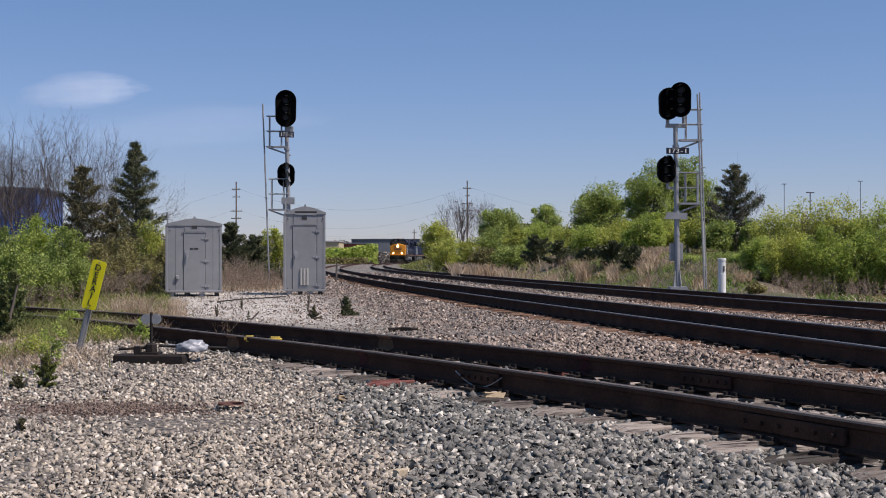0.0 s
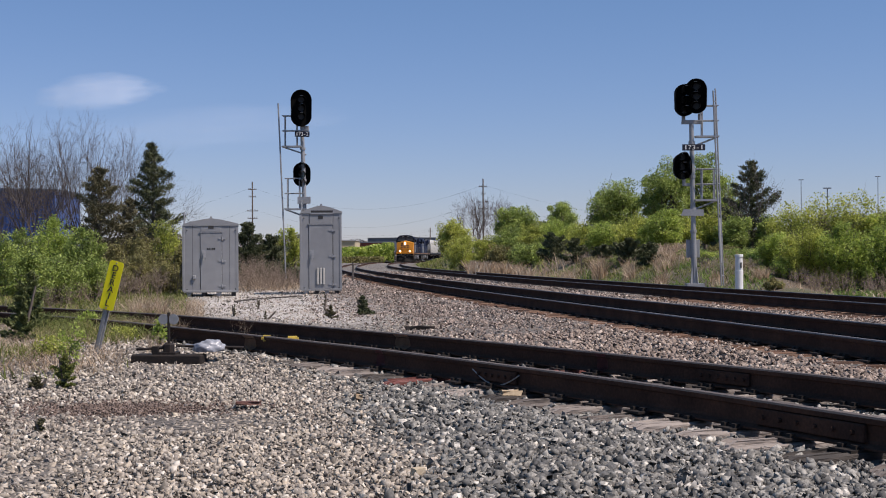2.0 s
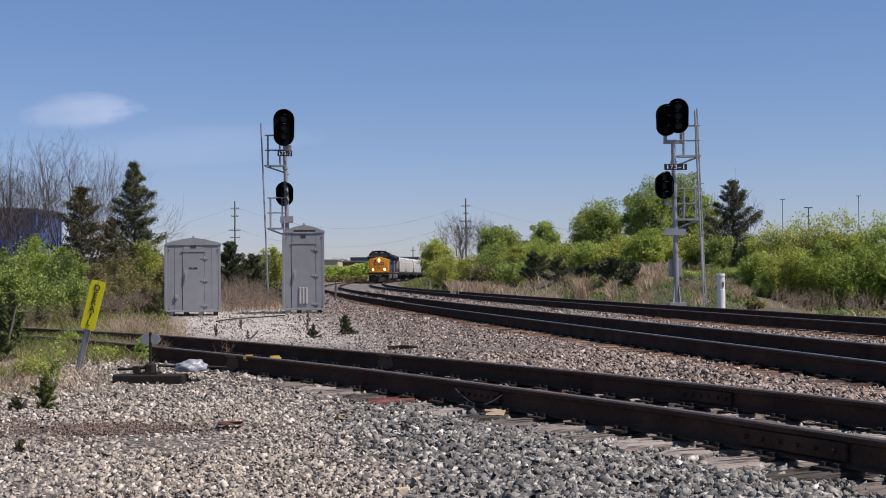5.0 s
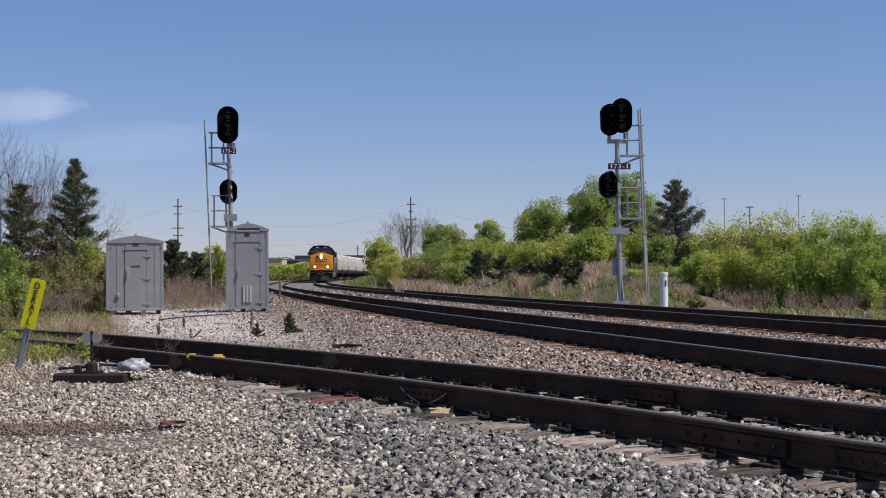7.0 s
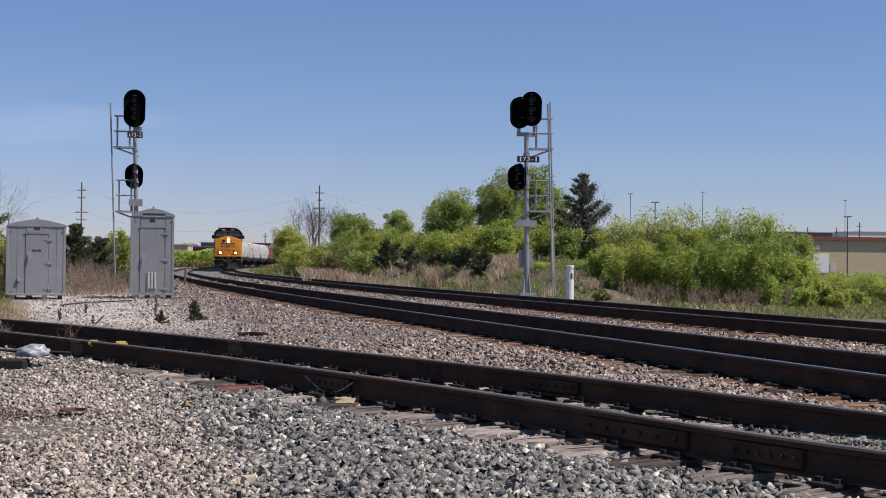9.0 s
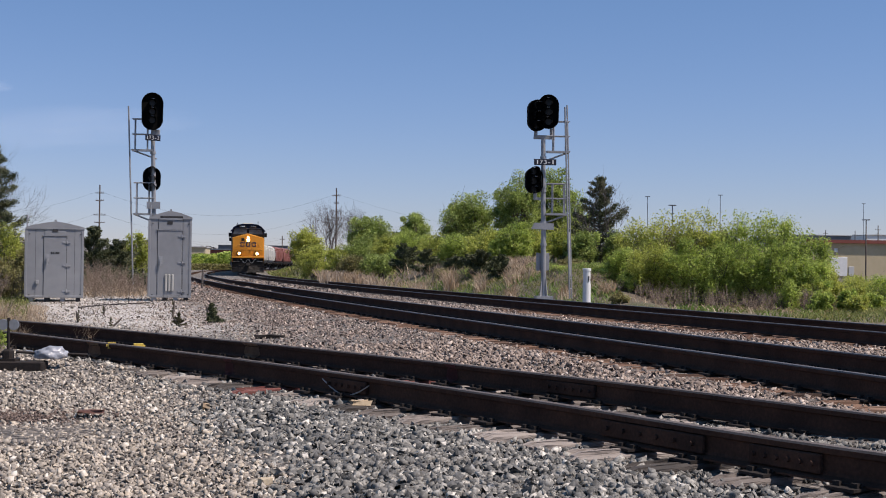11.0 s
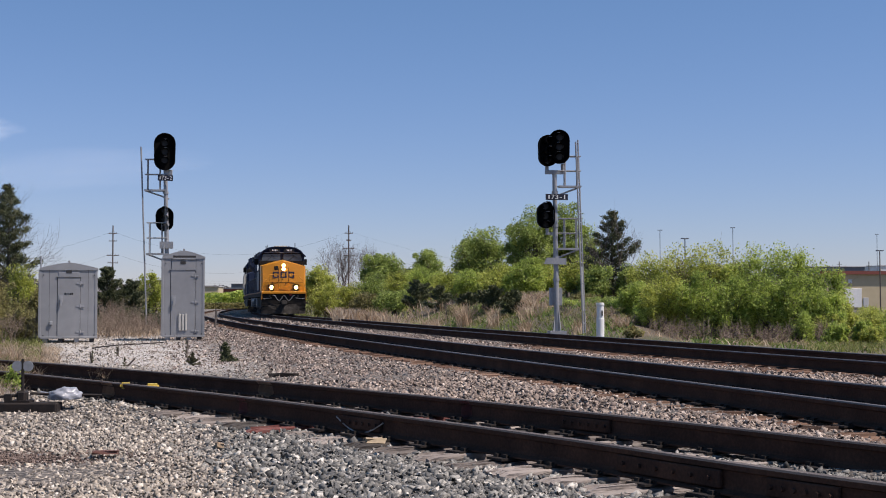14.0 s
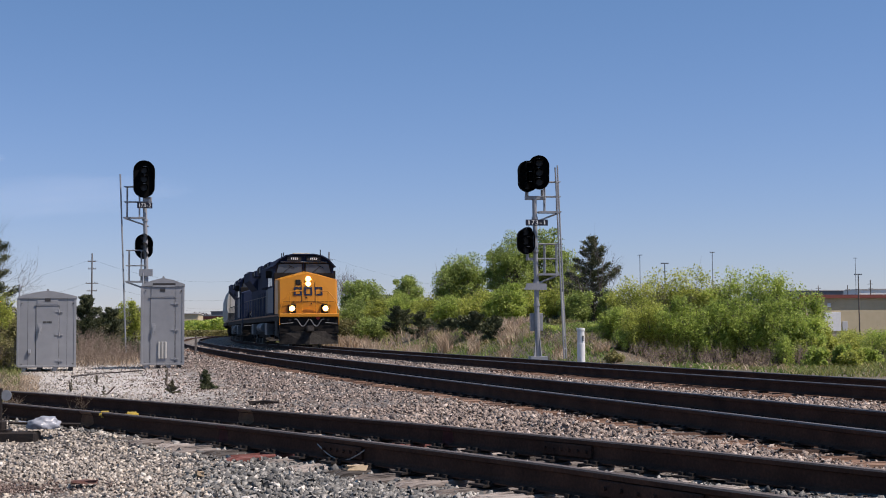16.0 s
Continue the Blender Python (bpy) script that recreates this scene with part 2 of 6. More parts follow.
# dark blue paint made pale: the sky's reflection is put into the colour
M_LOCO_SHEEN = surface("loco_blue_sky_sheen", [(0.100, 0.115, 0.140), (0.160, 0.175, 0.200)], 6, .8, .6, bump=.02, spec=.3)
M_LOCO_PALE = surface("loco_pale_grey", [(0.107, 0.111, 0.115), (0.180, 0.184, 0.189)], 10, 1.5, .6, bump=.05)
M_LOCO_DUST = surface("loco_dusty_black", [(0.025, 0.023, 0.021), (0.057, 0.052, 0.048), (0.098, 0.089, 0.080)], 9, 1.2, .85, spec=.2)
M_ROOF_BEIGE = surface("roof_unit_beige", [(0.344, 0.320, 0.254), (0.426, 0.394, 0.328)], 8, 1.5, .7, bump=.05)
M_WIRE = surface("wire_black", [(0.012, 0.012, 0.013), (0.025, 0.025, 0.025)], 4, .6, .7, bump=0)


# ---- helpers for meshes ----
def box(bm, x0, y0, z0, x1, y1, z1, m=None):
    k = Matrix.Translation(((x0 + x1) / 2, (y0 + y1) / 2, (z0 + z1) / 2)) @ Matrix.Diagonal((abs(x1 - x0), abs(y1 - y0), abs(z1 - z0), 1))
    return bmesh.ops.create_cube(bm, size=1, matrix=(m @ k) if m else k)["verts"]


def rod(bm, a, b, r, n=8, r2=None):
    a, b = Vector(a), Vector(b)
    d = b - a
    m = Matrix.Translation((a + b) / 2) @ d.to_track_quat("Z", "Y").to_matrix().to_4x4()
    return bmesh.ops.create_cone(bm, cap_ends=True, segments=n, radius1=r, radius2=r if r2 is None else r2, depth=d.length, matrix=m)["verts"]


def bevel(bm, w, seg=1):
    bmesh.ops.bevel(bm, geom=bm.edges[:], offset=w, segments=seg, affect="EDGES", clamp_overlap=True)
    return bm


def prism(bm, pts, y0, y1):
    """A plate of the outline pts (x, z), from y0 to y1."""
    a = [bm.verts.new((x, y0, z)) for x, z in pts]
    b = [bm.verts.new((x, y1, z)) for x, z in pts]
    n = len(pts)
    bm.faces.new(a)
    bm.faces.new(b[::-1])
    for k in range(n):
        bm.faces.new((a[k], b[k], b[(k + 1) % n], a[(k + 1) % n]))
    bmesh.ops.recalc_face_normals(bm, faces=bm.faces[:])
    return bm


def mesh_of(name, bm, mat):
    me = bpy.data.meshes.new(name)
    bm.to_mesh(me)
    bm.free()
    me.materials.append(mat)
    return me


def part(name, bm, mat, parent=None, label=""):
    ob = new(name, mesh_of(name, bm, mat) if isinstance(bm, bmesh.types.BMesh) else bm)
    ob.parent = parent
    return tagged(ob, label)


def thing(name, m, label, category, group="", kind=""):
    ob = new(name)
    ob.empty_display_size = 0.2
    ob.matrix_basis = m
    return tagged(ob, label, category, group, kind)


def from_arrays(name, verts, faces, mat):
    """A mesh from arrays: faces is an (n, 3) or (n, 4) index array."""
    me = bpy.data.meshes.new(name)
    k = faces.shape[1]
    me.vertices.add(len(verts))
    me.vertices.foreach_set("co", np.asarray(verts, np.float32).ravel())
    me.loops.add(faces.size)
    me.loops.foreach_set("vertex_index", faces.astype(np.int32).ravel())
    me.polygons.add(len(faces))
    me.polygons.foreach_set("loop_start", np.arange(0, faces.size, k, dtype=np.int32))
    me.polygons.foreach_set("loop_total", np.full(len(faces), k, np.int32))
    me.update()
    me.validate()
    me.materials.append(mat)
    return me


def lettering(text, size, mat, parent, m, name="lettering", thick=0.004, fit=0.0, bold=0.0):
    cu = bpy.data.curves.new(name, "FONT")
    cu.body, cu.size, cu.align_x, cu.align_y, cu.extrude = text, size, "CENTER", "CENTER", thick
    cu.offset = bold
    tmp = new("tmp", cu)
    me = bpy.data.meshes.new_from_object(tmp.evaluated_get(bpy.context.evaluated_depsgraph_get()))
    bpy.data.objects.remove(tmp)
    me.materials.clear()
    me.materials.append(mat)
    if fit:
        xs = [v.co.x for v in me.vertices]
        me.transform(Matrix.Diagonal((fit / (max(xs) - min(xs)), 1, 1, 1)))
    ob = new(name, me)
    ob.parent = parent
    ob.matrix_basis = m
    return ob


# ---- lines of the tracks ----
def a_x(y):
    """The near rail of the first main line: a wide curve."""
    return 6.62 - 0.2206 * y + 0.000615 * y * y - 0.043 * 12 * math.log1p(math.exp((y - 155) / 12))


def curve_line(y0, y1, step, z):
    out, y = [], y0
    while y <= y1:
        out.append(Vector((a_x(y), y, z(y))))
        y += step if y < 120 else 2 * step
    return out


def smooth(pts, step=0.5):
    pts = [Vector(p) for p in pts]
    out = []
    for i in range(len(pts) - 1):
        p0, p1, p2, p3 = pts[max(i - 1, 0)], pts[i], pts[i + 1], pts[min(i + 2, len(pts) - 1)]
        n = max(2, int((p2 - p1).length / step))
        for k in range(n):
            t = k / n
            out.append(0.5 * ((2 * p1) + (p2 - p0) * t + (2 * p0 - 5 * p1 + 4 * p2 - p3) * t * t + (3 * p1 - p0 - 3 * p2 + p3) * t ** 3))
    out.append(pts[-1])
    return out


def side(line, off, dz=0.0):
    out = []
    for i, p in enumerate(line):
        d = line[min(i + 1, len(line) - 1)] - line[max(i - 1, 0)]
        n = Vector((d.y, -d.x, 0)).normalized()
        out.append(p + n * off + Vector((0, 0, dz)))
    return out


def main_z(y):
    """Height of the main line's rail tops: level, then falling gently away."""
    return 0.30 - 0.0011 * max(0.0, y - 60)


GAUGE, SPACING = 1.505, 4.62
A_NEAR = curve_line(-30, 420, 1.0, main_z)
B_NEAR = side(A_NEAR, SPACING)
S_NEAR = smooth([(12.5, -14.0, .2), (4.75, 2.9, .2), (2.46, 7.23, .2), (1.47, 9.2, .2), (0.08, 11.62, .2), (-1.08, 13.5, .2), (-2.5, 15.6, .2), (-4.05, 17.8, .2), (-5.6, 19.9, .2), (-7.6, 22.3, .19), (-11, 26, .17), (-16, 30.5, .15), (-24, 37, .1)])
S_FAR = side(S_NEAR, GAUGE)
A_ARR = np.array([p[:2] for p in A_NEAR])
S_ARR = np.array([p[:2] for p in S_NEAR])


def off_line(arr, x, y):
    """Signed distance from a line (right of its direction is positive), for arrays x and y."""
    x, y = np.atleast_1d(np.asarray(x, float)), np.atleast_1d(np.asarray(y, float))
    out = np.empty(len(x))
    for c in range(0, len(x), 4000):
        dx, dy = x[c:c + 4000, None] - arr[None, :, 0], y[c:c + 4000, None] - arr[None, :, 1]
        k = np.argmin(dx * dx + dy * dy, 1)
        k = np.clip(k, 1, len(arr) - 2)
        t = arr[k + 1] - arr[k - 1]
        t = t / np.linalg.norm(t, axis=1, keepdims=True)
        r = np.arange(len(k))
        out[c:c + 4000] = dx[r, k] * t[:, 1] - dy[r, k] * t[:, 0]
    return out


def step_up(v, a, b):
    t = np.clip((v - a) / (b - a), 0, 1)
    return t * t * (3 - 2 * t)


def ground_z(x, y):
    """Height of the ground sheet."""
    x, y = np.atleast_1d(np.asarray(x, float)), np.atleast_1d(np.asarray(y, float))
    da, ds = off_line(A_ARR, x, y), off_line(S_ARR, x, y)
    far = np.hypot(x, y)
    z = np.full(len(x), -0.03)
    z -= 0.022 * step_up(ds, -1.1, -.5) * (1 - step_up(ds, 1.7, 2.4)) * (1 - step_up(y, 24, 30))
    z += 0.05 * step_up(y, 13.4, 14.6) * (1 - step_up(ds, -.25, -.1)) * (1 - step_up(y, 20, 23))
    z += 0.06 * step_up(ds, 1.6, 4.5)                                   # up to the main line
    pad = step_up(ds, 2.2, 6) * step_up(-da, 0.8, 2.2) * step_up(y, 15, 27)
    z += 0.06 * pad                                                     # gravel pad under the cases
    bed = step_up(da, -2.0, -0.7) * (1 - step_up(da, 7.2, 8.6))
    z = z * (1 - bed) + (0.07 - 0.0011 * np.maximum(0, y - 60)) * bed    # bed of the two main lines
    right = step_up(da, 7.2, 9.0)
    z -= 0.25 * right * (1 - step_up(da, 9.0, 10.5))
    open_yard = step_up(x / np.maximum(y, 1), .2, .29)                 # flat yard further round to the right
    bank = step_up(da, 9.0, 13.2) * (1.12 * (1 - open_yard) - .15 * open_yard) * step_up(y, -20, 25)
    z += bank * (1 - .9 * step_up(far, 130, 260))
    left = step_up(-ds, 1.5, 4.5) * step_up(y, 9, 16) + step_up(-x, 11, 16) * step_up(y, 25, 33)
    z += 0.12 * np.clip(left, 0, 1)
    z -= 1.2 * step_up(far, 160, 420) * (1 - bed)
    return z


def gz(x, y):
    return float(ground_z([x], [y])[0])


def at(px, d):
    """East of the middle line, for a bearing given by its column in the opening view, at y = d."""
    return (px - 784) / 2300 * d


def hz(py, d):
    """Height for a row of the opening view, at y = d."""
    return EYE - (py - 456) / 2300 * d


# ---- ground: one sheet to the horizon ----
def build_ground():
    ang = np.concatenate([np.arange(-180, -34, 6), np.arange(-34, 34, .45), np.arange(34, 180, 6)]) * math.pi / 180
    rad = np.concatenate([[0.02, 1.5, 3.0], np.geomspace(4.5, 140, 190), np.geomspace(150, 4500, 26)])
    a, r = np.meshgrid(ang, rad)
    x, y = (np.sin(a) * r).ravel() + .4, (np.cos(a) * r).ravel() - .5
    z = ground_z(x, y)
    wob = np.array([noise.noise((px * .7, py * .7, 0)) for px, py in zip(x, y)])
    z = z + .025 * wob
    na, nr = len(ang), len(rad)
    i, j = np.meshgrid(np.arange(na), np.arange(nr - 1))
    f = np.stack([j * na + i, j * na + (i + 1) % na, (j + 1) * na + (i + 1) % na, (j + 1) * na + i], -1).reshape(-1, 4)
    v = np.stack([x, y, z], -1)
    v = np.vstack([v, [[0, 0, -.03]]])
    me = from_arrays("ground", v, f[:, ::-1], ground_material())
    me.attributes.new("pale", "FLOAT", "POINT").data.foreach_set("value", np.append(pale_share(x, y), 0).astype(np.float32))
    me.attributes.new("gravel", "FLOAT", "POINT").data.foreach_set("value", np.append(gravel_share(x, y), 1).astype(np.float32))
    me.polygons.foreach_set("use_smooth", np.ones(len(me.polygons), bool))
    tagged(new("ground", me), "dusty grey gravel ground with brown soil and thin grass", "ground", kind="structure")


def gravel_share(x, y):
    da, ds = off_line(A_ARR, x, y), off_line(S_ARR, x, y)
    g = 1 - step_up(da, 7.4, 8.6)
    left = step_up(-ds, 1.6, 3.6) * step_up(y, 11.5, 14.5) * step_up(-x / np.maximum(y, 1), .2, .27)
    behind = step_up(ds, -1.0, 1.0) * step_up(-x / np.maximum(y, 1), .19, .215) * step_up(y, 19, 23)
    back = step_up(y, 38, 46) * step_up(-da, 2.6, 4.0)
    return np.clip(g * (1 - left) * (1 - behind) * (1 - back), 0, 1)


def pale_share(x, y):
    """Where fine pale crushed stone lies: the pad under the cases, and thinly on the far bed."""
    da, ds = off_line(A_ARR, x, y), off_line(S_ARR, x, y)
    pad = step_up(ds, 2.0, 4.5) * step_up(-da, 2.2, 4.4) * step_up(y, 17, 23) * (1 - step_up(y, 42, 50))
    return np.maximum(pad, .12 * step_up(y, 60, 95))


def ground_material():
    m, t, b, make, link = nodes_of("ground_soil")
    tc = make("ShaderNodeTexCoord")
    def tex(scale, detail=6):
        n = make("ShaderNodeTexNoise")
        n.inputs["Scale"].default_value, n.inputs["Detail"].default_value = scale, detail
        link(tc.outputs["Object"], n.inputs["Vector"])
        return n
    fine, mid, low = tex(38), tex(5), tex(.35)
    vo = make("ShaderNodeTexVoronoi")
    vo.inputs["Scale"].default_value = 26
    link(tc.outputs["Object"], vo.inputs["Vector"])
    # kept darker than the loose stones: shade of the gaps put into the colour
    stone = ramp_of(make, [(0.030, 0.025, 0.023), (0.085, 0.074, 0.065), (0.145, 0.128, 0.114), (0.204, 0.183, 0.166)])
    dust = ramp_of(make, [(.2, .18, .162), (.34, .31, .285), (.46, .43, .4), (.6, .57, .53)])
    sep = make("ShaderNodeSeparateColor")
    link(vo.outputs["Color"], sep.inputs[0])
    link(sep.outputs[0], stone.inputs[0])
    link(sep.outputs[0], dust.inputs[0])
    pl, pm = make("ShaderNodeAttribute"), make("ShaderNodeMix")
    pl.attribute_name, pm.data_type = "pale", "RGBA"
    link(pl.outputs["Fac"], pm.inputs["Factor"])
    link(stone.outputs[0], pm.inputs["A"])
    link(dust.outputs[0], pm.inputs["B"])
    soil = ramp_of(make, [(0.043, 0.034, 0.025), (0.085, 0.068, 0.049), (0.136, 0.109, 0.081), (0.072, 0.081, 0.032), (0.089, 0.115, 0.038)])
    ad = make("ShaderNodeMath")
    ad.operation = "MULTIPLY_ADD"
    link(mid.outputs[0], ad.inputs[0])
    ad.inputs[1].default_value = .6
    link(low.outputs[0], ad.inputs[2])
    sb = make("ShaderNodeMath")
    sb.operation = "SUBTRACT"
    link(ad.outputs[0], sb.inputs[0])
    sb.inputs[1].default_value = .25
    link(sb.outputs[0], soil.inputs[0])
    at_ = make("ShaderNodeAttribute")
    at_.attribute_name = "gravel"
    mx = make("ShaderNodeMix")
    mx.data_type = "RGBA"
    link(at_.outputs["Fac"], mx.inputs["Factor"])
    link(soil.outputs[0], mx.inputs["A"])
    link(pm.outputs["Result"], mx.inputs["B"])
    link(mx.outputs["Result"], b.inputs["Base Color"])
    b.inputs["Roughness"].default_value = .95
    bp = make("ShaderNodeBump")
    bp.inputs["Strength"].default_value, bp.inputs["Distance"].default_value = .8, .03
    link(vo.outputs["Distance"], bp.inputs["Height"])
    link(bp.outputs[0], b.inputs["Normal"])
    return m


build_ground()


# ---- loose stones ----
def stones(name, x, y, size, mat, label, lift=0.4, seed=1, small=False):
    """Angular crushed stones lying on the ground, joined into one mesh."""
    rng = np.random.default_rng(seed)
    n = len(x)
    cube = np.array([[-1, -1, -1], [1, -1, -1], [1, 1, -1], [-1, 1, -1], [-1, -1, 1], [1, -1, 1], [1, 1, 1], [-1, 1, 1]], float)
    quad = np.array([[4, 5, 6, 7], [0, 1, 5, 4], [1, 2, 6, 5], [2, 3, 7, 6], [3, 0, 4, 7]])
    if small:       # four-sided chips
        cube = np.array([[-1, -1, -.6], [1, -1, -.6], [1, 1, -.6], [-1, 1, -.6], [0.3, .1, 1.3]], float)
        quad = np.array([[0, 1, 4], [1, 2, 4], [2, 3, 4], [3, 0, 4]])
    nv, nf = len(cube), quad.shape[1]
    v = cube[None] * rng.uniform(.08, 1.0, (n, nv, 3)) ** .8
    v *= (size * .5)[:, None, None] * np.stack([rng.uniform(1.0, 1.7, n), rng.uniform(.75, 1.2, n), rng.uniform(.5, 1.0, n)], -1)[:, None, :]
    q = rng.normal(size=(n, 4)) * [1, .42, .42, 1]
    q /= np.linalg.norm(q, axis=1, keepdims=True)
    w, a, b, c = q.T
    rot = np.stack([1 - 2 * (b * b + c * c), 2 * (a * b - c * w), 2 * (a * c + b * w), 2 * (a * b + c * w), 1 - 2 * (a * a + c * c), 2 * (b * c - a * w), 2 * (a * c - b * w), 2 * (b * c + a * w), 1 - 2 * (a * a + b * b)], -1).reshape(n, 3, 3)
    v = np.einsum("nij,nkj->nki", rot, v)
    z = ground_z(x, y) + size * lift * rng.uniform(-.5, 1.2, n) + .012 * np.array([noise.noise((p * .9, r * .9, 3)) for p, r in zip(x, y)])
    v += np.stack([x, y, z], -1)[:, None, :]
    f = (quad[None] + (np.arange(n) * nv)[:, None, None]).reshape(-1, nf)
    return tagged(new(name, from_arrays(name, v.reshape(-1, 3), f, mat)), label, "gravel", kind="stuff")


def scatter_stones():
    rng = np.random.default_rng(5)
    xs, ys, ss = [], [], []
    for y0, y1, dens, s0, s1 in ((5.0, 8.5, 1750, .022, .05), (8.5, 12, 1200, .023, .052), (12, 18, 430, .029, .06), (18, 28, 270, .03, .055), (28, 48, 110, .038, .066), (48, 90, 16, .08, .13)):
        n = int(.90 * (y1 * y1 - y0 * y0) / 2 * dens)
        y = np.sqrt(rng.uniform(y0 * y0, y1 * y1, n))
        x = rng.uniform(-.38, .52, n) * y
        xs.append(x)
        ys.append(y)
        ss.append(rng.uniform(s0, s1, n) * rng.choice([.7, 1, 1, 1.25], n))
    x, y, s = np.concatenate(xs), np.concatenate(ys), np.concatenate(ss)
    keep = rng.uniform(size=len(x)) < gravel_share(x, y) * 1.05
    x, y, s = x[keep], y[keep], s[keep]
    da, ds = off_line(A_ARR, x, y), off_line(S_ARR, x, y)
    # clear of rails and of tie tops beside them
    rails = np.minimum.reduce([np.abs(ds), np.abs(ds - GAUGE), np.abs(da), np.abs(da - GAUGE), np.abs(da - SPACING), np.abs(da - SPACING - GAUGE)])
    on_tie = (ds > -.5) & (ds < GAUGE + .35) & (y < 17)
    ok = (rails > .14) & (~on_tie | (rng.uniform(size=len(x)) < .55)) & ~((da > -.45) & (da < 0) & (rng.uniform(size=len(x)) < .75))
    x, y, s, da, ds = x[ok], y[ok], s[ok], da[ok], ds[ok]
    worn = (np.array([noise.noise((p * .5, q * .5, 9)) for p, q in zip(x, y)]))
    soil = np.exp(-(((x + 2.55) / .9) ** 2 + ((y - 9.8) / .55) ** 2)) * 1.3     # bare brown patch
    ok = (rng.uniform(size=len(x)) > soil) & (rng.uniform(size=len(x)) > .45 * pale_share(x, y) * (y < 50))
    n = 6000
    fx, fy = rng.normal(-2.6, .62, n), rng.normal(9.9, .36, n)
    stones("fine_gravel", fx, fy, rng.uniform(.012, .024, n), M_STONE_FINE, "patch of fine reddish-brown gravel", seed=9)
    x, y, s, da, ds, worn = x[ok], y[ok], s[ok], da[ok], ds[ok], worn[ok]
    band = .25 + 2.5 * np.clip((13.2 - y) / 7.0, 0, 1.3)
    fresh = step_up(ds + band + .5 * worn + rng.normal(0, .12, len(x)), -.25, .25) * (ds < GAUGE + .2)
    brown = step_up(ds - GAUGE, .1, 1.2) * step_up(da + 3.6 + worn * 1.5 + rng.normal(0, .6, len(x)), -1.2, 1.2)
    u = rng.uniform(size=len(x))
    d1 = u < fresh
    d1 &= y < 18
    b1 = ~d1 & (rng.uniform(size=len(x)) < brown)
    l1 = ~d1 & ~b1
    s = np.where(d1, s * 1.0, np.where(l1, s * np.where(y < 14, .7, .74), s * .9))
    near = y < 18
    for k, small in ((near, False), (~near, True)):
        where = "near the siding" if not small else "further along the line"
        if not small:
            stones("ballast", x[d1 & k], y[d1 & k], s[d1 & k], M_STONE_DARK, "fresh blue-grey crushed stone ballast beside the siding", seed=2)
        stones("gravel", x[l1 & k], y[l1 & k], s[l1 & k], M_STONE_LIGHT, "pale dusty gravel over the yard ground " + where, seed=3, small=small)
        stones("ballast", x[b1 & k], y[b1 & k], s[b1 & k], M_STONE_BROWN, "brownish rust-stained ballast around the lines " + where, seed=4, small=small)


scatter_stones()

# ---- tracks ----
RAIL_PROFILE = [(-.073, -.185), (.073, -.185), (.073, -.174), (.018, -.158), (.009, -.14), (.009, -.052), (.034, -.042), (.037, -.012), (.03, 0), (-.03, 0), (-.037, -.012), (-.034, -.042), (-.009, -.052), (-.009, -.14), (-.018, -.158), (-.073, -.174)]


def rail(line, parent, top, label=""):
    bm = bmesh.new()
    rings, n = [], len(RAIL_PROFILE)
    for i, p in enumerate(line):
        d = line[min(i + 1, len(line) - 1)] - line[max(i - 1, 0)]
        s = Vector((d.y, -d.x, 0)).normalized()
        rings.append([bm.verts.new(p + s * u + Vector((0, 0, v))) for u, v in RAIL_PROFILE])
    for a, b in zip(rings, rings[1:]):
        for k in range(n):
            f = bm.faces.new((a[k], b[k], b[(k + 1) % n], a[(k + 1) % n]))
            f.material_index = 1 if k in (7, 8, 9) else 0
    bmesh.ops.recalc_face_normals(bm, faces=bm.faces[:])
    ob = part("rail", bm, M_RAIL, parent, label)
    ob.data.materials.append(top)
    return ob


def tie_mesh(name, mat, seed, worn=.02):
    """A sleeper 2.5 m long, split along the grain, with ragged ends; its middle at the origin, its top at z = 0."""
    rng = random.Random(seed)
    bm = bmesh.new()
    xs = [-1.24, -1.18, -1.0, -.7, -.3, .3, .7, 1.0, 1.18, 1.24]
    edges = [-.112, -.07, -.03, .012, .055, .085, .112]
    strips = []
    for k in range(6):
        strips.append((rng.uniform(-worn, .004), rng.uniform(-.05, .03), rng.uniform(-.05, .03)))
    rings = []
    for i, x in enumerate(xs):
        e = .018 if abs(x) > 1.2 else 0
        prof = [(-.112 + e, -.17), (.112 - e, -.17)]
        for k in range(5, -1, -1):
            h, s0, s1 = strips[k]
            z = h - e + rng.uniform(-.006, .004)
            prof.append((edges[k + 1] - .004, z - (.012 if k == 5 else 0), k))
            prof.append((edges[k] + .004, z - (.012 if k == 0 else 0), k))
            if k:
                prof.append((edges[k], min(h, strips[k - 1][0]) - .022))
        ring = []
        for p in prof:
            shift = 0.0
            if len(p) > 2 and abs(x) > 1.1:
                shift = strips[p[2]][1] if x < 0 else -strips[p[2]][2]
            ring.append(bm.verts.new((x + shift, p[0], p[1])))
        rings.append(ring)
    n = len(rings[0])
    for a, b in zip(rings, rings[1:]):
        for k in range(n):
            bm.faces.new((a[k], a[(k + 1) % n], b[(k + 1) % n], b[k]))
    bm.faces.new(rings[0][::-1])
    bm.faces.new(rings[-1])
    bmesh.ops.recalc_face_normals(bm, faces=bm.faces[:])
    return mesh_of(name, bm, mat)


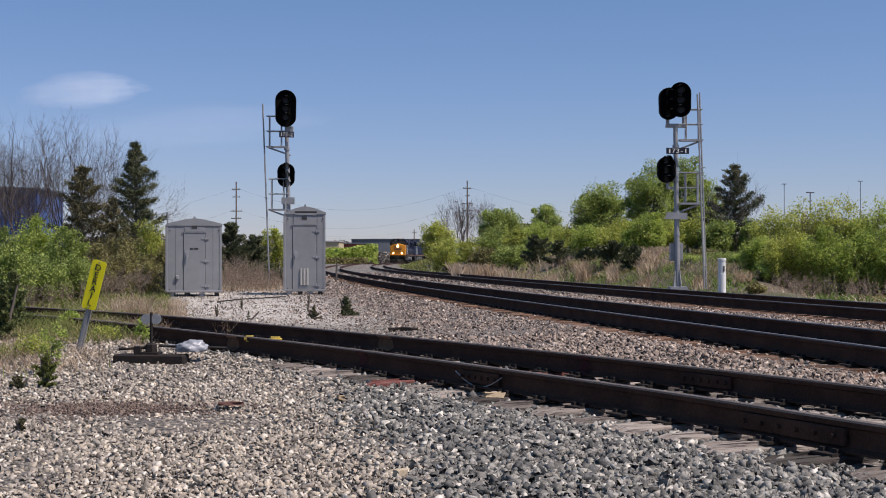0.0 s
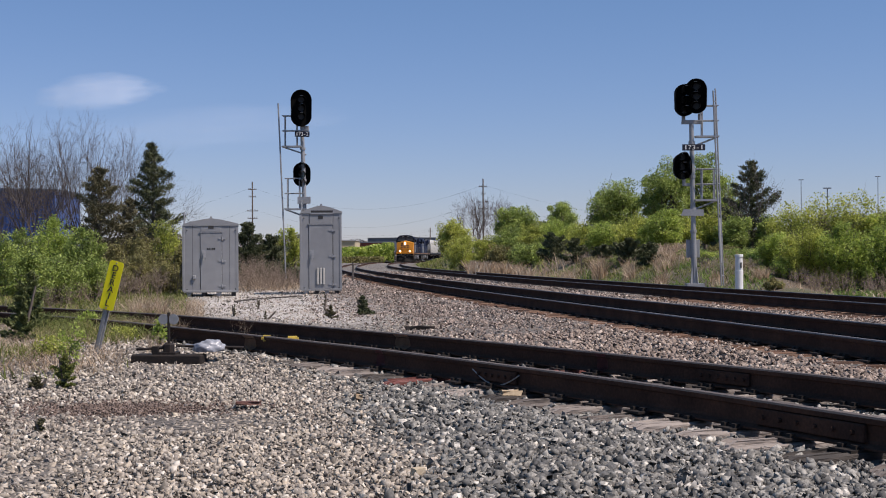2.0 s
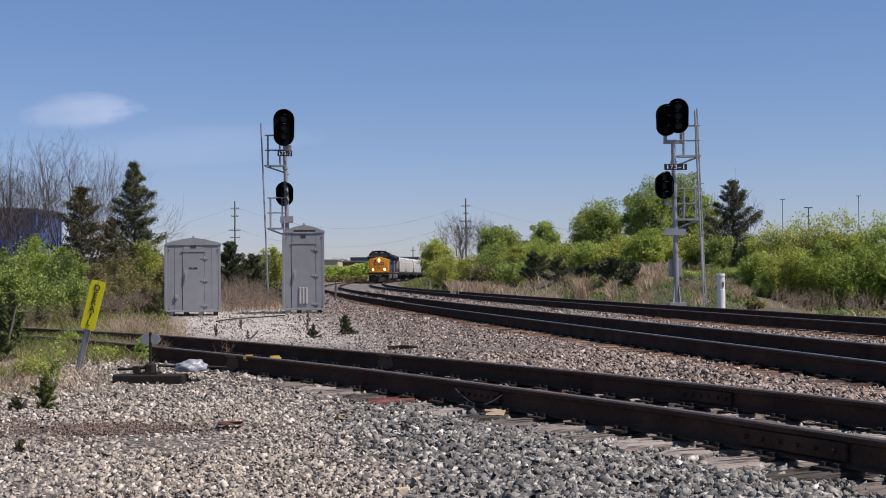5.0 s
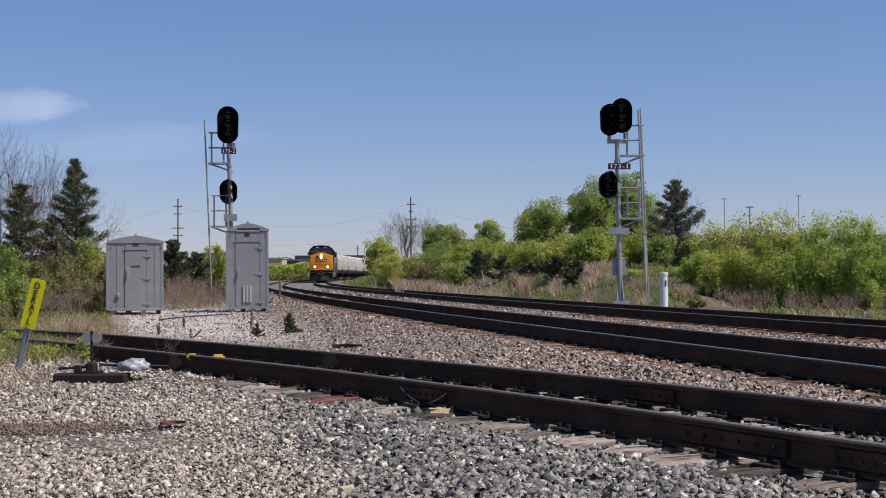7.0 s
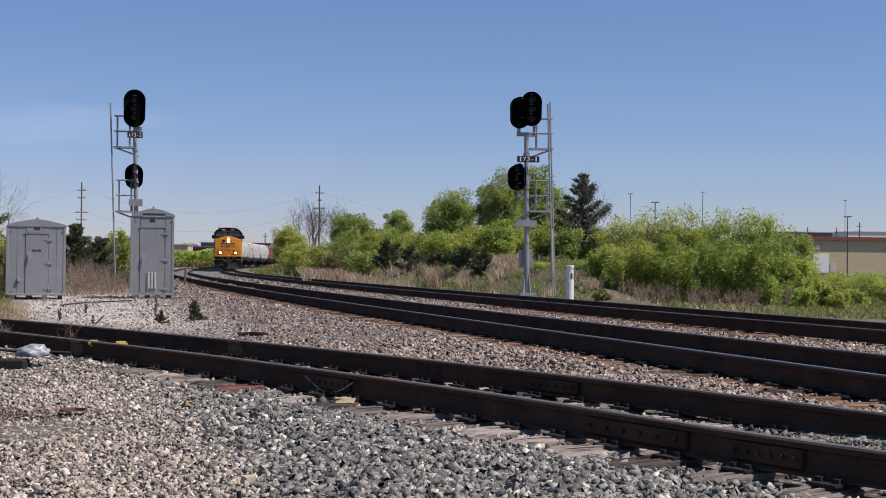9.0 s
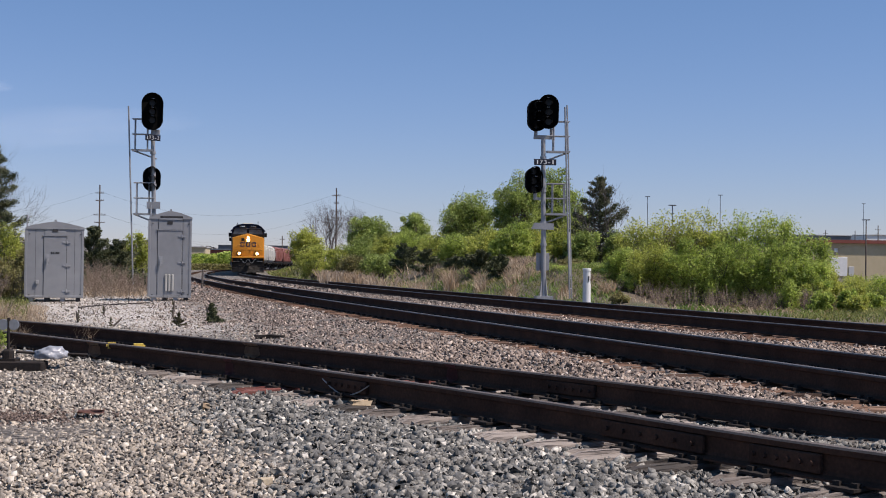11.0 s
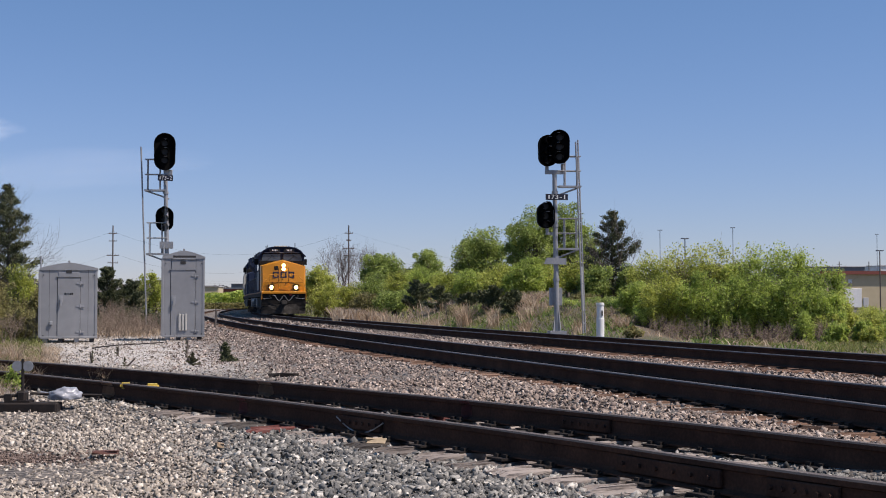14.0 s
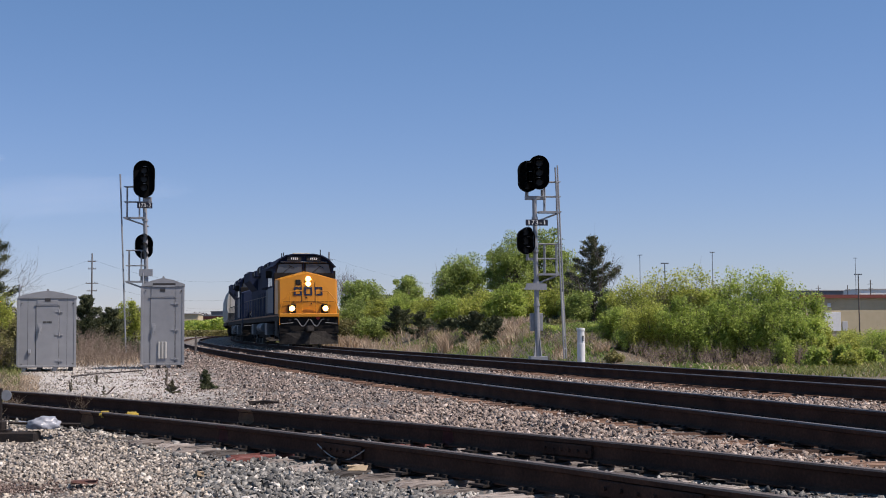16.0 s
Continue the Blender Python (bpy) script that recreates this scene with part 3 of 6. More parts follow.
def plate_mesh():
    bm = bmesh.new()
    box(bm, -.17, -.09, -.004, .17, .09, .012)
    for sx in (-1, 1):
        box(bm, sx * .085 - .012, -.09, .01, sx * .085 + .012, .09, .024)
        for y in (-.055, .055):
            box(bm, sx * .1 - .02, y - .02, .01, sx * .1 + .02, y + .02, .036)
    return mesh_of("tie_plate", bm, M_PLATE)


def along(line):
    """Arc lengths of a line's points."""
    out = [0.0]
    for a, b in zip(line, line[1:]):
        out.append(out[-1] + (b - a).length)
    return out


def point_on(line, lens, s):
    i = max(0, min(len(lens) - 2, int(np.searchsorted(lens, s)) - 1))
    a, b = line[i], line[i + 1]
    t = (s - lens[i]) / max(1e-6, lens[i + 1] - lens[i])
    return a + (b - a) * t, (b - a).normalized()


def build_track(name, near, label, top, mats, y0, y1, every, plates, shift=0.0):
    tr = thing(name, Matrix(), label, "railway track", kind="structure")
    far = side(near, GAUGE)
    rail(near, tr, top)
    rail(far, tr, top)
    mid = side(near, GAUGE / 2)
    lens = along(mid)
    ties = [tie_mesh("tie", mats, k, .012 + .012 * (k % 3)) for k in range(5)]
    plate = plate_mesh()
    rng = random.Random(len(name))
    s = 0.0
    while s < lens[-1] - 1:
        s += every
        p, d = point_on(mid, lens, s)
        if not y0 < p.y < y1:
            continue
        turn = math.degrees(math.atan2(d.y, d.x)) - 90
        o = new("tie", rng.choice(ties))
        o.parent = tr
        slide = rng.uniform(-.09, .09)
        skew = rng.uniform(-1.2, 1.2)
        o.matrix_basis = pose(p.x, p.y, p.z - .197, 0, rng.uniform(-.4, .4), turn + skew) @ pose(slide, 0, 0)
        if p.y < plates:
            for u in (-GAUGE / 2, GAUGE / 2):
                q = new("tie_plate", plate)
                q.parent = tr
                q.matrix_basis = pose(p.x, p.y, p.z - .197, 0, 0, turn) @ pose(u, 0, 0)
    return tr


def joint_bar(tr, line, s_y, length, inside, wire):
    """A bolted joint on a rail near y = s_y, on the side given by inside (+1 or -1)."""
    lens = along(line)
    k = min(range(len(line)), key=lambda i: abs(line[i].y - s_y))
    p, d = point_on(line, lens, lens[k] + .01)
    m = pose(p.x, p.y, p.z, 0, 0, math.degrees(math.atan2(d.y, d.x)) - 90)
    bm = bmesh.new()
    box(bm, inside * .012, -length / 2, -.155, inside * .045, length / 2, -.05)
    bevel(bm, .006)
    for i in range(6):
        y = -length / 2 + length * (i + .5) / 6
        rod(bm, (inside * .04, y, -.1), (inside * .068, y, -.1), .015, 6)
    ob = part("joint_bar", bm, M_RAIL, tr, "bolted steel joint bar")
    ob.matrix_basis = m
    if wire:
        bm = bmesh.new()
        pts = [Vector((inside * .05, -length * .6 + length * 1.2 * t, -.07 - .11 * math.sin(math.pi * t))) for t in [i / 10 for i in range(11)]]
        for a, b in zip(pts, pts[1:]):
            rod(bm, a, b, .006, 5)
        part("bond_wire", bm, M_GALV, tr, "looped grey bond wire").matrix_basis = m


def paint_mark(tr, line, s_y, mat, width, inside=-1):
    lens = along(line)
    k = min(range(len(line)), key=lambda i: abs(line[i].y - s_y))
    p, d = point_on(line, lens, lens[k] + .01)
    bm = bmesh.new()
    prof = [(inside * (abs(u) + .003), v) for u, v in RAIL_PROFILE[:8] if u > 0]
    prof = sorted(prof, key=lambda q: q[1])
    a = [bm.verts.new((u, -width / 2 * (1 + .2 * math.sin(i * 3)), v + .002)) for i, (u, v) in enumerate(prof)]
    b = [bm.verts.new((u, width / 2 * (1 + .2 * math.cos(i * 2)), v + .002)) for i, (u, v) in enumerate(prof)]
    for i in range(len(prof) - 1):
        bm.faces.new((a[i], a[i + 1], b[i + 1], b[i]))
    bmesh.ops.solidify(bm, geom=bm.faces[:], thickness=.003)
    ob = part("paint_mark", bm, mat, tr, "faded paint mark on the rail")
    ob.matrix_basis = pose(p.x, p.y, p.z, 0, 0, math.degrees(math.atan2(d.y, d.x)) - 90)


M_TIE_RED = surface("tie_red_paint", [(0.074, 0.025, 0.021), (0.156, 0.049, 0.041), (0.180, 0.131, 0.115)], 30, 6, .9)
siding = build_track("siding_track", S_NEAR, "rusty brown siding rails on weathered grey wooden ties", M_RAIL_TOP, M_TIE, 1.0, 24, .53, 20)
main_a = build_track("main_track", A_NEAR, "dark main line rails with polished heads on rust-stained ties", M_RAIL_SHINE, M_TIE_RUST, 6, 72, .5, 45)
main_b = build_track("main_track", B_NEAR, "far main line rails carrying the train, bedded in ballast", M_RAIL_SHINE, M_TIE_RUST, 9, 32, .5, 0)
for o in siding.children:
    if o.name.startswith("tie") and not o.name.startswith("tie_plate") and 12.45 < o.matrix_basis.translation.y < 12.95:
        o.material_slots[0].link = "OBJECT"
        o.material_slots[0].material = M_TIE_RED
joint_bar(siding, S_NEAR, 11.25, .62, -1, True)
joint_bar(siding, S_NEAR, 7.75, .95, -1, False)
joint_bar(siding, S_FAR, 10.7, .62, -1, False)
joint_bar(siding, S_NEAR, 6.9, .5, -1, False)
paint_mark(siding, S_NEAR, 12.85, M_RED, .16)
paint_mark(siding, S_FAR, 12.45, M_RED, .16)
paint_mark(siding, S_FAR, 15.6, M_ORANGE, .32)
paint_mark(siding, S_NEAR, 15.5, M_ORANGE, .3)


# ---- the equipment cases ----
def case_parts(name, m, w, dep, h, rise, door, vent, text, label):
    """A sheet-metal equipment case: w wide, dep deep, h to the eaves. door: (left, right, bottom, top) on the front at y = 0."""
    c = thing(name, m, label, "signal case", "equipment cases by the track")
    l0, r0 = door[0], door[1]
    bm = bmesh.new()
    box(bm, -w / 2, 0, .1, w / 2, dep, h)
    bevel(bm, .012, 2)
    part("body", bm, M_CASE, c)
    bm = bmesh.new()
    o = .025
    n = 9
    arch = [(-w / 2 - o + (w + 2 * o) * i / (n - 1), h + rise * (1 - abs(2 * i / (n - 1) - 1) ** 1.35)) for i in range(n)]
    prism(bm, arch + [(w / 2 + o, h - .05), (-w / 2 - o, h - .05)], -.025, dep + .06)
    part("roof", bm, M_CASE, c, "low pitched grey sheet roof")
    bm = bmesh.new()
    rod(bm, (0, -.02, h + rise + .02), (0, dep + .06, h + rise + .02), .03, 8)
    part("ridge_cap", bm, M_CASE, c)
    if vent:
        bm = bmesh.new()
        box(bm, l0 + .06, -.03, h - .03, r0 + .02, .0, h + .03)
        part("roof_slot", bm, M_CASE_DK, c, "dark slot under the roof")
        bm = bmesh.new()
        box(bm, l0 + .06, -.036, h - .07, r0 + .02, -.005, h - .03)
        part("slot_lip", bm, M_GALV, c)
    for u in (-w / 2 + .22, w / 2 - .22):
        bm = bmesh.new()
        box(bm, u - .003, -.003, .13, u + .003, .003, h - .05)
        part("panel_seam", bm, M_CASE_DK, c)
    for s in (-1, 1):
        for z in (.16, h - .18):
            bm = bmesh.new()
            rod(bm, (s * (w / 2 - .07), -.022, z), (s * (w / 2 - .07), -.008, z), .016, 8)
            part("bolt", bm, M_CASE_DK, c)
    for s in (-1, 1):
        bm = bmesh.new()
        box(bm, s * w / 2 - .05, -.012, .1, s * w / 2 + .012, .05, h - .05)
        part("corner_trim", bevel(bm, .004), M_CASE, c)
    bm = bmesh.new()
    box(bm, -w / 2 - .01, -.02, .075, w / 2 + .01, dep, .13)
    part("base_rail", bevel(bm, .006), M_CASE, c)
    l, r, b, t = door
    bm = bmesh.new()
    box(bm, l - .011, -.006, b - .011, r + .011, .01, t + .011)
    part("door_seal", bm, M_CASE_DK, c, "dark gap round the door")
    bm = bmesh.new()
    box(bm, l, -.014, b, r, .004, t)
    d = part("door", bevel(bm, .006), M_CASE, c)
    bm = bmesh.new()
    box(bm, l + .02, -.014, t + .03, r - .02, .004, h - .1)
    part("upper_panel", bevel(bm, .006), M_CASE, c)
    bm = bmesh.new()
    box(bm, (l + r) / 2 - .07, -.022, t + (h - t) * .45, (l + r) / 2 + .07, -.01, t + (h - t) * .45 + .09)
    part("vent_louvre", bm, M_CASE_DK, c, "small dark vent")
    bm = bmesh.new()
    box(bm, l - .03, -.028, t + .005, r + .03, -.0, t + .03)
    part("drip_cap", bm, M_CASE, c)
    hx = l + .09
    bm = bmesh.new()
    box(bm, hx - .05, -.025, b + .86, hx + .05, -.012, b + 1.08)
    rod(bm, (hx, -.02, b + .98), (hx, -.06, b + .98), .018, 8)
    box(bm, hx - .018, -.07, b + .8, hx + .02, -.05, b + 1.0)
    part("handle", bm, M_GALV, d, "padlocked steel handle")
    for z in (b + .12, (b + t) / 2 + .02, t - .15):
        bm = bmesh.new()
        box(bm, r - .09, -.028, z - .02, r + .11, -.012, z + .02)
        rod(bm, (r + .01, -.026, z - .05), (r + .01, -.026, z + .05), .014, 8)
        part("hinge", bm, M_GALV, d, "steel strap hinge")
    if vent:
        for k in range(3):
            bm = bmesh.new()
            x = (l + r) / 2 + (k - 1) * .085
            box(bm, x - .03, -.05, b + .12, x + .03, -.012, b + .58)
            part("louvre", bevel(bm, .012), M_LOUVRE, d, "raised pale louvre")
    for k in range(4):
        bm = bmesh.new()
        x = -w / 2 + .12 + (w - .24) * k / 3
        box(bm, x - .06, .02, -.25, x + .06, dep - .05, .09)
        part("foot", bm, M_CASE_DK if k % 2 else M_GALV, c)
    bm = bmesh.new()
    rod(bm, (-w / 2 - .0, .3, h), (-w / 2 - .0, .3, h + .32), .022, 8)
    part("conduit", bm, M_GALV, c)
    if text:
        for k, wd in enumerate((.04, .025, .02, .04, .03)):
            bm = bmesh.new()
            x = (l + r) / 2 - .09 + k * .045
            box(bm, x - wd / 2, -.02, b + 1.08, x + wd / 2, -.013, b + 1.13)
            part("marking", bm, M_LETTER, d)
    bm = bmesh.new()
    box(bm, l - .2, -.06, b + .3, l - .12, .0, b + .4)
    if text:
        part("socket_box", bevel(bm, .01), M_GALV, c)
    else:
        bm.free()
    return c


D1, D2 = 34.5, 36.0
case_parts("equipment_case", pose(at(344, D1), D1, hz(523, D1), 0, 0, 10), 1.41, 1.5, 1.9, .15, (-.28, .28, .13, 1.66), False, True, "grey aluminium equipment case with a closed door on gravel pad")
case_parts("equipment_case", pose(at(540, D2), D2, hz(521, D2), 0, 0, 6), 1.1, 1.3, 2.27, .17, (-.345, .3, .13, 1.9), True, False, "tall narrow grey metal equipment case with louvred door")


# ---- signals ----
def oval(w, h, n=24):
    """A stadium outline in x and z about the origin."""
    r = w / 2
    out = []
    for k in range(n):
        a = 2 * math.pi * k / n
        z = r * math.sin(a)
        out.append((r * math.cos(a), z + (h / 2 - r) * (1 if z >= 0 else -1)))
    return out


def head(parent, x, y, z, turn, w=.62, h=1.14):
    """A three-lamp signal head with its black backing, facing -y, turned by some degrees."""
    m = pose(x, y, z, 0, 0, turn)
    bm = bmesh.new()
    prism(bm, oval(w, h), -.02, .02)
    o, i = oval(w, h), oval(w - .04, h - .04)
    n = len(o)
    vo = [[bm.verts.new((p[0], q, p[1])) for p in ring] for ring, q in ((o, -.02), (o, -.13), (i, -.13), (i, -.02))]
    for a, b in zip(vo, vo[1:]):
        for k in range(n):
            bm.faces.new((a[k], a[(k + 1) % n], b[(k + 1) % n], b[k]))
    bmesh.ops.recalc_face_normals(bm, faces=bm.faces[:])
    hd = part("signal_head", bm, M_HOOD, parent, "black oval signal head")
    hd.matrix_basis = m
    bm = bmesh.new()
    box(bm, -.17, .02, -h * .36, .17, .3, h * .36)
    part("lamp_housing", bevel(bm, .02, 2), M_HOOD, hd)
    for k in (-1, 0, 1):
        zc = k * .3
        bm = bmesh.new()
        rod(bm, (0, -.035, zc), (0, -.02, zc), .105, 16)
        part("lens", bm, M_LENS, hd, "unlit dark lens")
        bm = bmesh.new()
        s = 14
        rings = []
        for q, rr in ((-.02, .13), (-.33, .135), (-.33, .125), (-.02, .12)):
            rings.append([bm.verts.new((rr * math.cos(a), q, zc + rr * math.sin(a))) for a in [math.radians(-35 + 250 * j / (s - 1)) for j in range(s)]])
        for a, b in zip(rings, rings[1:]):
            for j in range(s - 1):
                bm.faces.new((a[j], a[j + 1], b[j + 1], b[j]))
        part("hood", bm, M_HOOD, hd)
        # pale strip added as the highlight along the hood's lit edge
        bm = bmesh.new()
        box(bm, -.05, -.325, zc + .108, .05, -.3, zc + .118)
        part("hood_edge_lit", bm, M_GALV, hd, "pale strip for the sunlit hood edge")
    return hd


def platform(s, x0, x1, z, rail_h, name="platform"):
    """A maintainer's platform of angle steel with guard rails, from x0 to x1 beside the mast."""
    bm = bmesh.new()
    for y in (-.1, .1):
        box(bm, x0, y - .025, z - .06, x1, y + .025, z)
    for k in range(7):
        x = x0 + (x1 - x0) * k / 6
        box(bm, x - .02, -.12, z - .03, x + .02, .12, z - .005)
    p = part(name, bm, M_GALV, s, "galvanised steel grating platform")
    for y in (-.1, .1):
        for a, b in (((x0 + .2 * np.sign(x1 - x0), y, z), (x0 + .2 * np.sign(x1 - x0), y, z + rail_h)), ((x1 - .1 * np.sign(x1 - x0), y, z), (x1 - .1 * np.sign(x1 - x0), y, z + rail_h))):
            bm = bmesh.new()
            rod(bm, a, b, .02, 6)
            part("guard_post", bm, M_GALV, p)
        for f in (1.0, .5):
            bm = bmesh.new()
            rod(bm, (x0, y, z + rail_h * f), (x1, y, z + rail_h * f), .018, 6)
            part("guard_rail", bm, M_GALV, p)
    bm = bmesh.new()
    rod(bm, (x1, 0, z - .03), (0, 0, z - .32), .028, 6)
    part("brace", bm, M_GALV, p)


def ladder(s, x0, z0, x1, z1, y, width, turned, lean_top):
    """A ladder from z0 to z1. turned: it stands edge-on, so only its stiles' narrow side shows."""
    l = None
    u = Vector((math.cos(turned), math.sin(turned), 0)) * width / 2
    a, b = Vector((x0, y, z0)), Vector((x1, y, z1))
    bm = bmesh.new()
    rod(bm, a - u, b - u, .026, 6)
    l = part("ladder", bm, M_GALV, s, "galvanised steel ladder")
    bm = bmesh.new()
    rod(bm, a + u, b + u + Vector((0, 0, lean_top)), .026, 6)
    part("stile", bm, M_GALV, l)
    n = int((z1 - z0) / .305)
    bm = bmesh.new()
    rod(bm, -u, u, .012, 6)
    me = mesh_of("rung", bm, M_GALV)
    for k in range(1, n):
        r = new("rung", me)
        r.parent = l
        r.matrix_basis = Matrix.Translation(a + (b - a) * k / n)
    return l


def sign_plate(s, text, x, y, z, w, h, tilt):
    bm = bmesh.new()
    box(bm, -w / 2, -.01, -h / 2, w / 2, .01, h / 2)
    p = part("number_plate", bevel(bm, .004), M_PLATE_BLUE, s, "dark plate with white signal number " + text)
    p.matrix_basis = pose(x, y, z, 0, tilt, 0)
    for k, ch in enumerate(text):
        lettering(ch, h * .98, M_WHITE, p, pose((k - (len(text) - 1) / 2) * w * .175, -.014, -.004, 90, 0, 0), thick=.002, fit=w * (.055 if ch == "1" else .1 if ch == "-" else .135))
    return p


def mast(s, z1, lean):
    bm = bmesh.new()
    rod(bm, (0, 0, 0), (lean, 0, z1), .085, 14, .07)
    m = part("mast", bm, M_GALV, s, "round galvanised steel mast")
    bm = bmesh.new()
    box(bm, -.26, -.26, -.45, .26, .26, .03)
    part("base_plate", bm, M_GALV, m)
    for k in range(4):
        bm = bmesh.new()
        a = k * math.pi / 2 + .6
        prism(bm, [(.06, .03), (.17, .03), (.07, .75)], -.012, .012)
        part("gusset", bm, M_GALV, m).matrix_basis = pose(0, 0, 0, 0, 0, math.degrees(a))
    for z in (z1 * .33, z1 * .47, z1 * .67, z1 * .88):
        bm = bmesh.new()
        rod(bm, (lean * z / z1, 0, z - .04), (lean * z / z1, 0, z + .04), .1, 12)
        part("clamp", bm, M_GALV, m)
    return m


def right_signal():
    d = 40.0
    x = at(1199, d)
    k = d / 2300
    zb = hz(509, d)
    s = thing("signal", pose(x, d, zb), "two-headed railway signal on a grey steel mast with side ladder", "railway signal", "signals beside the main lines")
    H = (509 - 225) * k
    mast(s, H, -.06)
    bm = bmesh.new()
    box(bm, -.36, -.06, H - .02, .3, .06, H + .1)
    for u in (-.3, .2):
        rod(bm, (u, 0, H), (u, 0, H + .3), .06, 8)
    part("head_bracket", bevel(bm, .01), M_GALV, s)
    head(s, -.3, -.1, H + .7, 8, .61, .98)
    head(s, .05, -.3, H + .8, -14, .64, 1.06)
    head(s, -.36, -.02, (509 - 301) * k, 6, .56, .8)
    bm = bmesh.new()
    box(bm, -.34, -.03, 3.02, .0, .03, 3.1)
    rod(bm, (-.3, 0, 3.05), (-.3, 0, 3.3), .05, 8)
    part("head_bracket", bm, M_GALV, s)
    sign_plate(s, "173-1", -.02, -.16, (509 - 268) * k, .7, .19, 0)
    platform(s, .06, .76, (509 - 247) * k, .92)
    platform(s, .04, .72, (509 - 359) * k, .92)
    ladder(s, .87, -.05, .66, (509 - 168) * k, .05, .34, 1.18, .1)
    bm = bmesh.new()
    box(bm, -.012, -.15, (509 - 472) * k, .012, .15, (509 - 392) * k)
    part("ladder_guard", bevel(bm, .006), M_GALV, s, "locked sheet guard on the ladder").matrix_basis = pose(.845, .02, 0, 0, -1.9, -22)
    bm = bmesh.new()
    box(bm, -.2, .05, (509 - 462) * k, .18, .3, (509 - 437) * k + .12)
    part("junction_box", bevel(bm, .01), M_GALV, s, "grey junction box")
    bm = bmesh.new()
    prism(bm, [(-.42, -.1), (.28, -.12), (.28, .08), (-.34, .1)], -.13, -.1)
    part("shield", bm, M_GALV, s, "small sheet metal shield").matrix_basis = pose(0, 0, (509 - 382) * k)


def left_signal():
    d = 46.0
    k = d / 2300
    zb = hz(500, d)
    s = thing("signal", pose(at(514, d), d, zb), "railway signal with two black heads on grey mast behind case", "railway signal", "signals beside the main lines")
    H = (500 - 232) * k
    mast(s, H, -.14)
    head(s, -.16, -.1, (500 - 193) * k, 10, .74, 1.3)
    bm = bmesh.new()
    box(bm, -.2, -.06, H - .02, .1, .06, H + .16)
    part("head_bracket", bevel(bm, .01), M_GALV, s)
    head(s, -.17, .12, (500 - 310) * k, 6, .62, .86)
    sign_plate(s, "173-2", -.12, -.16, (500 - 239) * k, .52, .2, 2)
    platform(s, -.12, -.84, (500 - 259) * k, 1.06)
    platform(s, -.04, -.76, (500 - 370) * k, 1.06)
    ladder(s, -.76, .1, -1.0, (500 - 184) * k, .1, .3, 1.69, .0)
    bm = bmesh.new()
    box(bm, -.3, -.16, (500 - 362) * k, .16, -.1, (500 - 350) * k)
    part("shield", bm, M_GALV, s, "small sheet metal shield")


right_signal()
left_signal()


# ---- white marker post ----
def marker_post():
    d = 37.5
    k = d / 2300
    p = thing("marker_post", pose(at(1277.5, d), d, hz(519, d)), "white plastic pipeline marker post with small dark label", "marker post")
    bm = bmesh.new()
    rod(bm, (0, 0, -.3), (0, 0, 34 * k), .118, 18)
    part("sleeve", bevel(bm, .004), M_WHITE, p)
    bm = bmesh.new()
    rod(bm, (0, 0, 30 * k), (0, 0, 59 * k), .105, 18)
    part("tube", bm, M_WHITE, p)
    bm = bmesh.new()
    rod(bm, (0, 0, 57 * k), (0, 0, 62 * k), .122, 18)
    part("cap", bevel(bm, .008), M_WHITE, p)
    bm = bmesh.new()
    box(bm, .02, -.116, 38 * k, .055, -.1, 48 * k)
    part("decal", bm, M_LETTER, p, "small dark decal")


marker_post()


# ---- derail sign, switch stand, bag, derail block ----
def derail_sign():
    d = 15.0
    b = Vector((at(138, d), d, hz(628, d)))
    lean = math.degrees(math.atan2(45, 166))
    s = thing("derail_sign", Matrix.Translation(b) @ pose(0, 0, 0, 4, lean, -2), "yellow DERAIL sign on a leaning grey steel post", "sign")
    k = d / 2300
    bm = bmesh.new()
    prism(bm, [(-.035, -.3), (-.022, -.3), (-.018, -.28), (.018, -.28), (.022, -.3), (.035, -.3), (.035, .98), (-.035, .98)], -.012, .012)
    box(bm, -.014, -.03, -.3, .014, -.012, .98)
    part("post", bm, M_GALV, s, "galvanised channel post")
    w, h = .168, 88 * k
    bm = bmesh.new()
    prism(bm, [(x, z) for x, z in rounded(w, h, .03)], -.044, -.034)
    p = part("plate", bm, M_SIGN, s, "yellow plate reading DERAIL downwards")
    z0 = 88 * k
    p.matrix_basis = pose(0, 0, z0 + h / 2 - .02)
    for i, ch in enumerate("DERAIL"):
        lettering(ch, .102, M_LETTER, p, pose(.0, -.049, h / 2 - .085 - i * .083, 90, 0, 0), thick=.0015, bold=.0006)
    for z in (h / 2 - .022, -h / 2 + .022):
        bm = bmesh.new()
        rod(bm, (0, -.05, z), (0, -.04, z), .009, 6)
        part("bolt", bm, M_GALV, p)


def rounded(w, h, r, n=4):
    out = []
    for cx, cz, a0 in ((w / 2 - r, h / 2 - r, 0), (-w / 2 + r, h / 2 - r, 90), (-w / 2 + r, -h / 2 + r, 180), (w / 2 - r, -h / 2 + r, 270)):
        for k in range(n + 1):
            a = math.radians(a0 + 90 * k / n)
            out.append((cx + r * math.cos(a), cz + r * math.sin(a)))
    return out


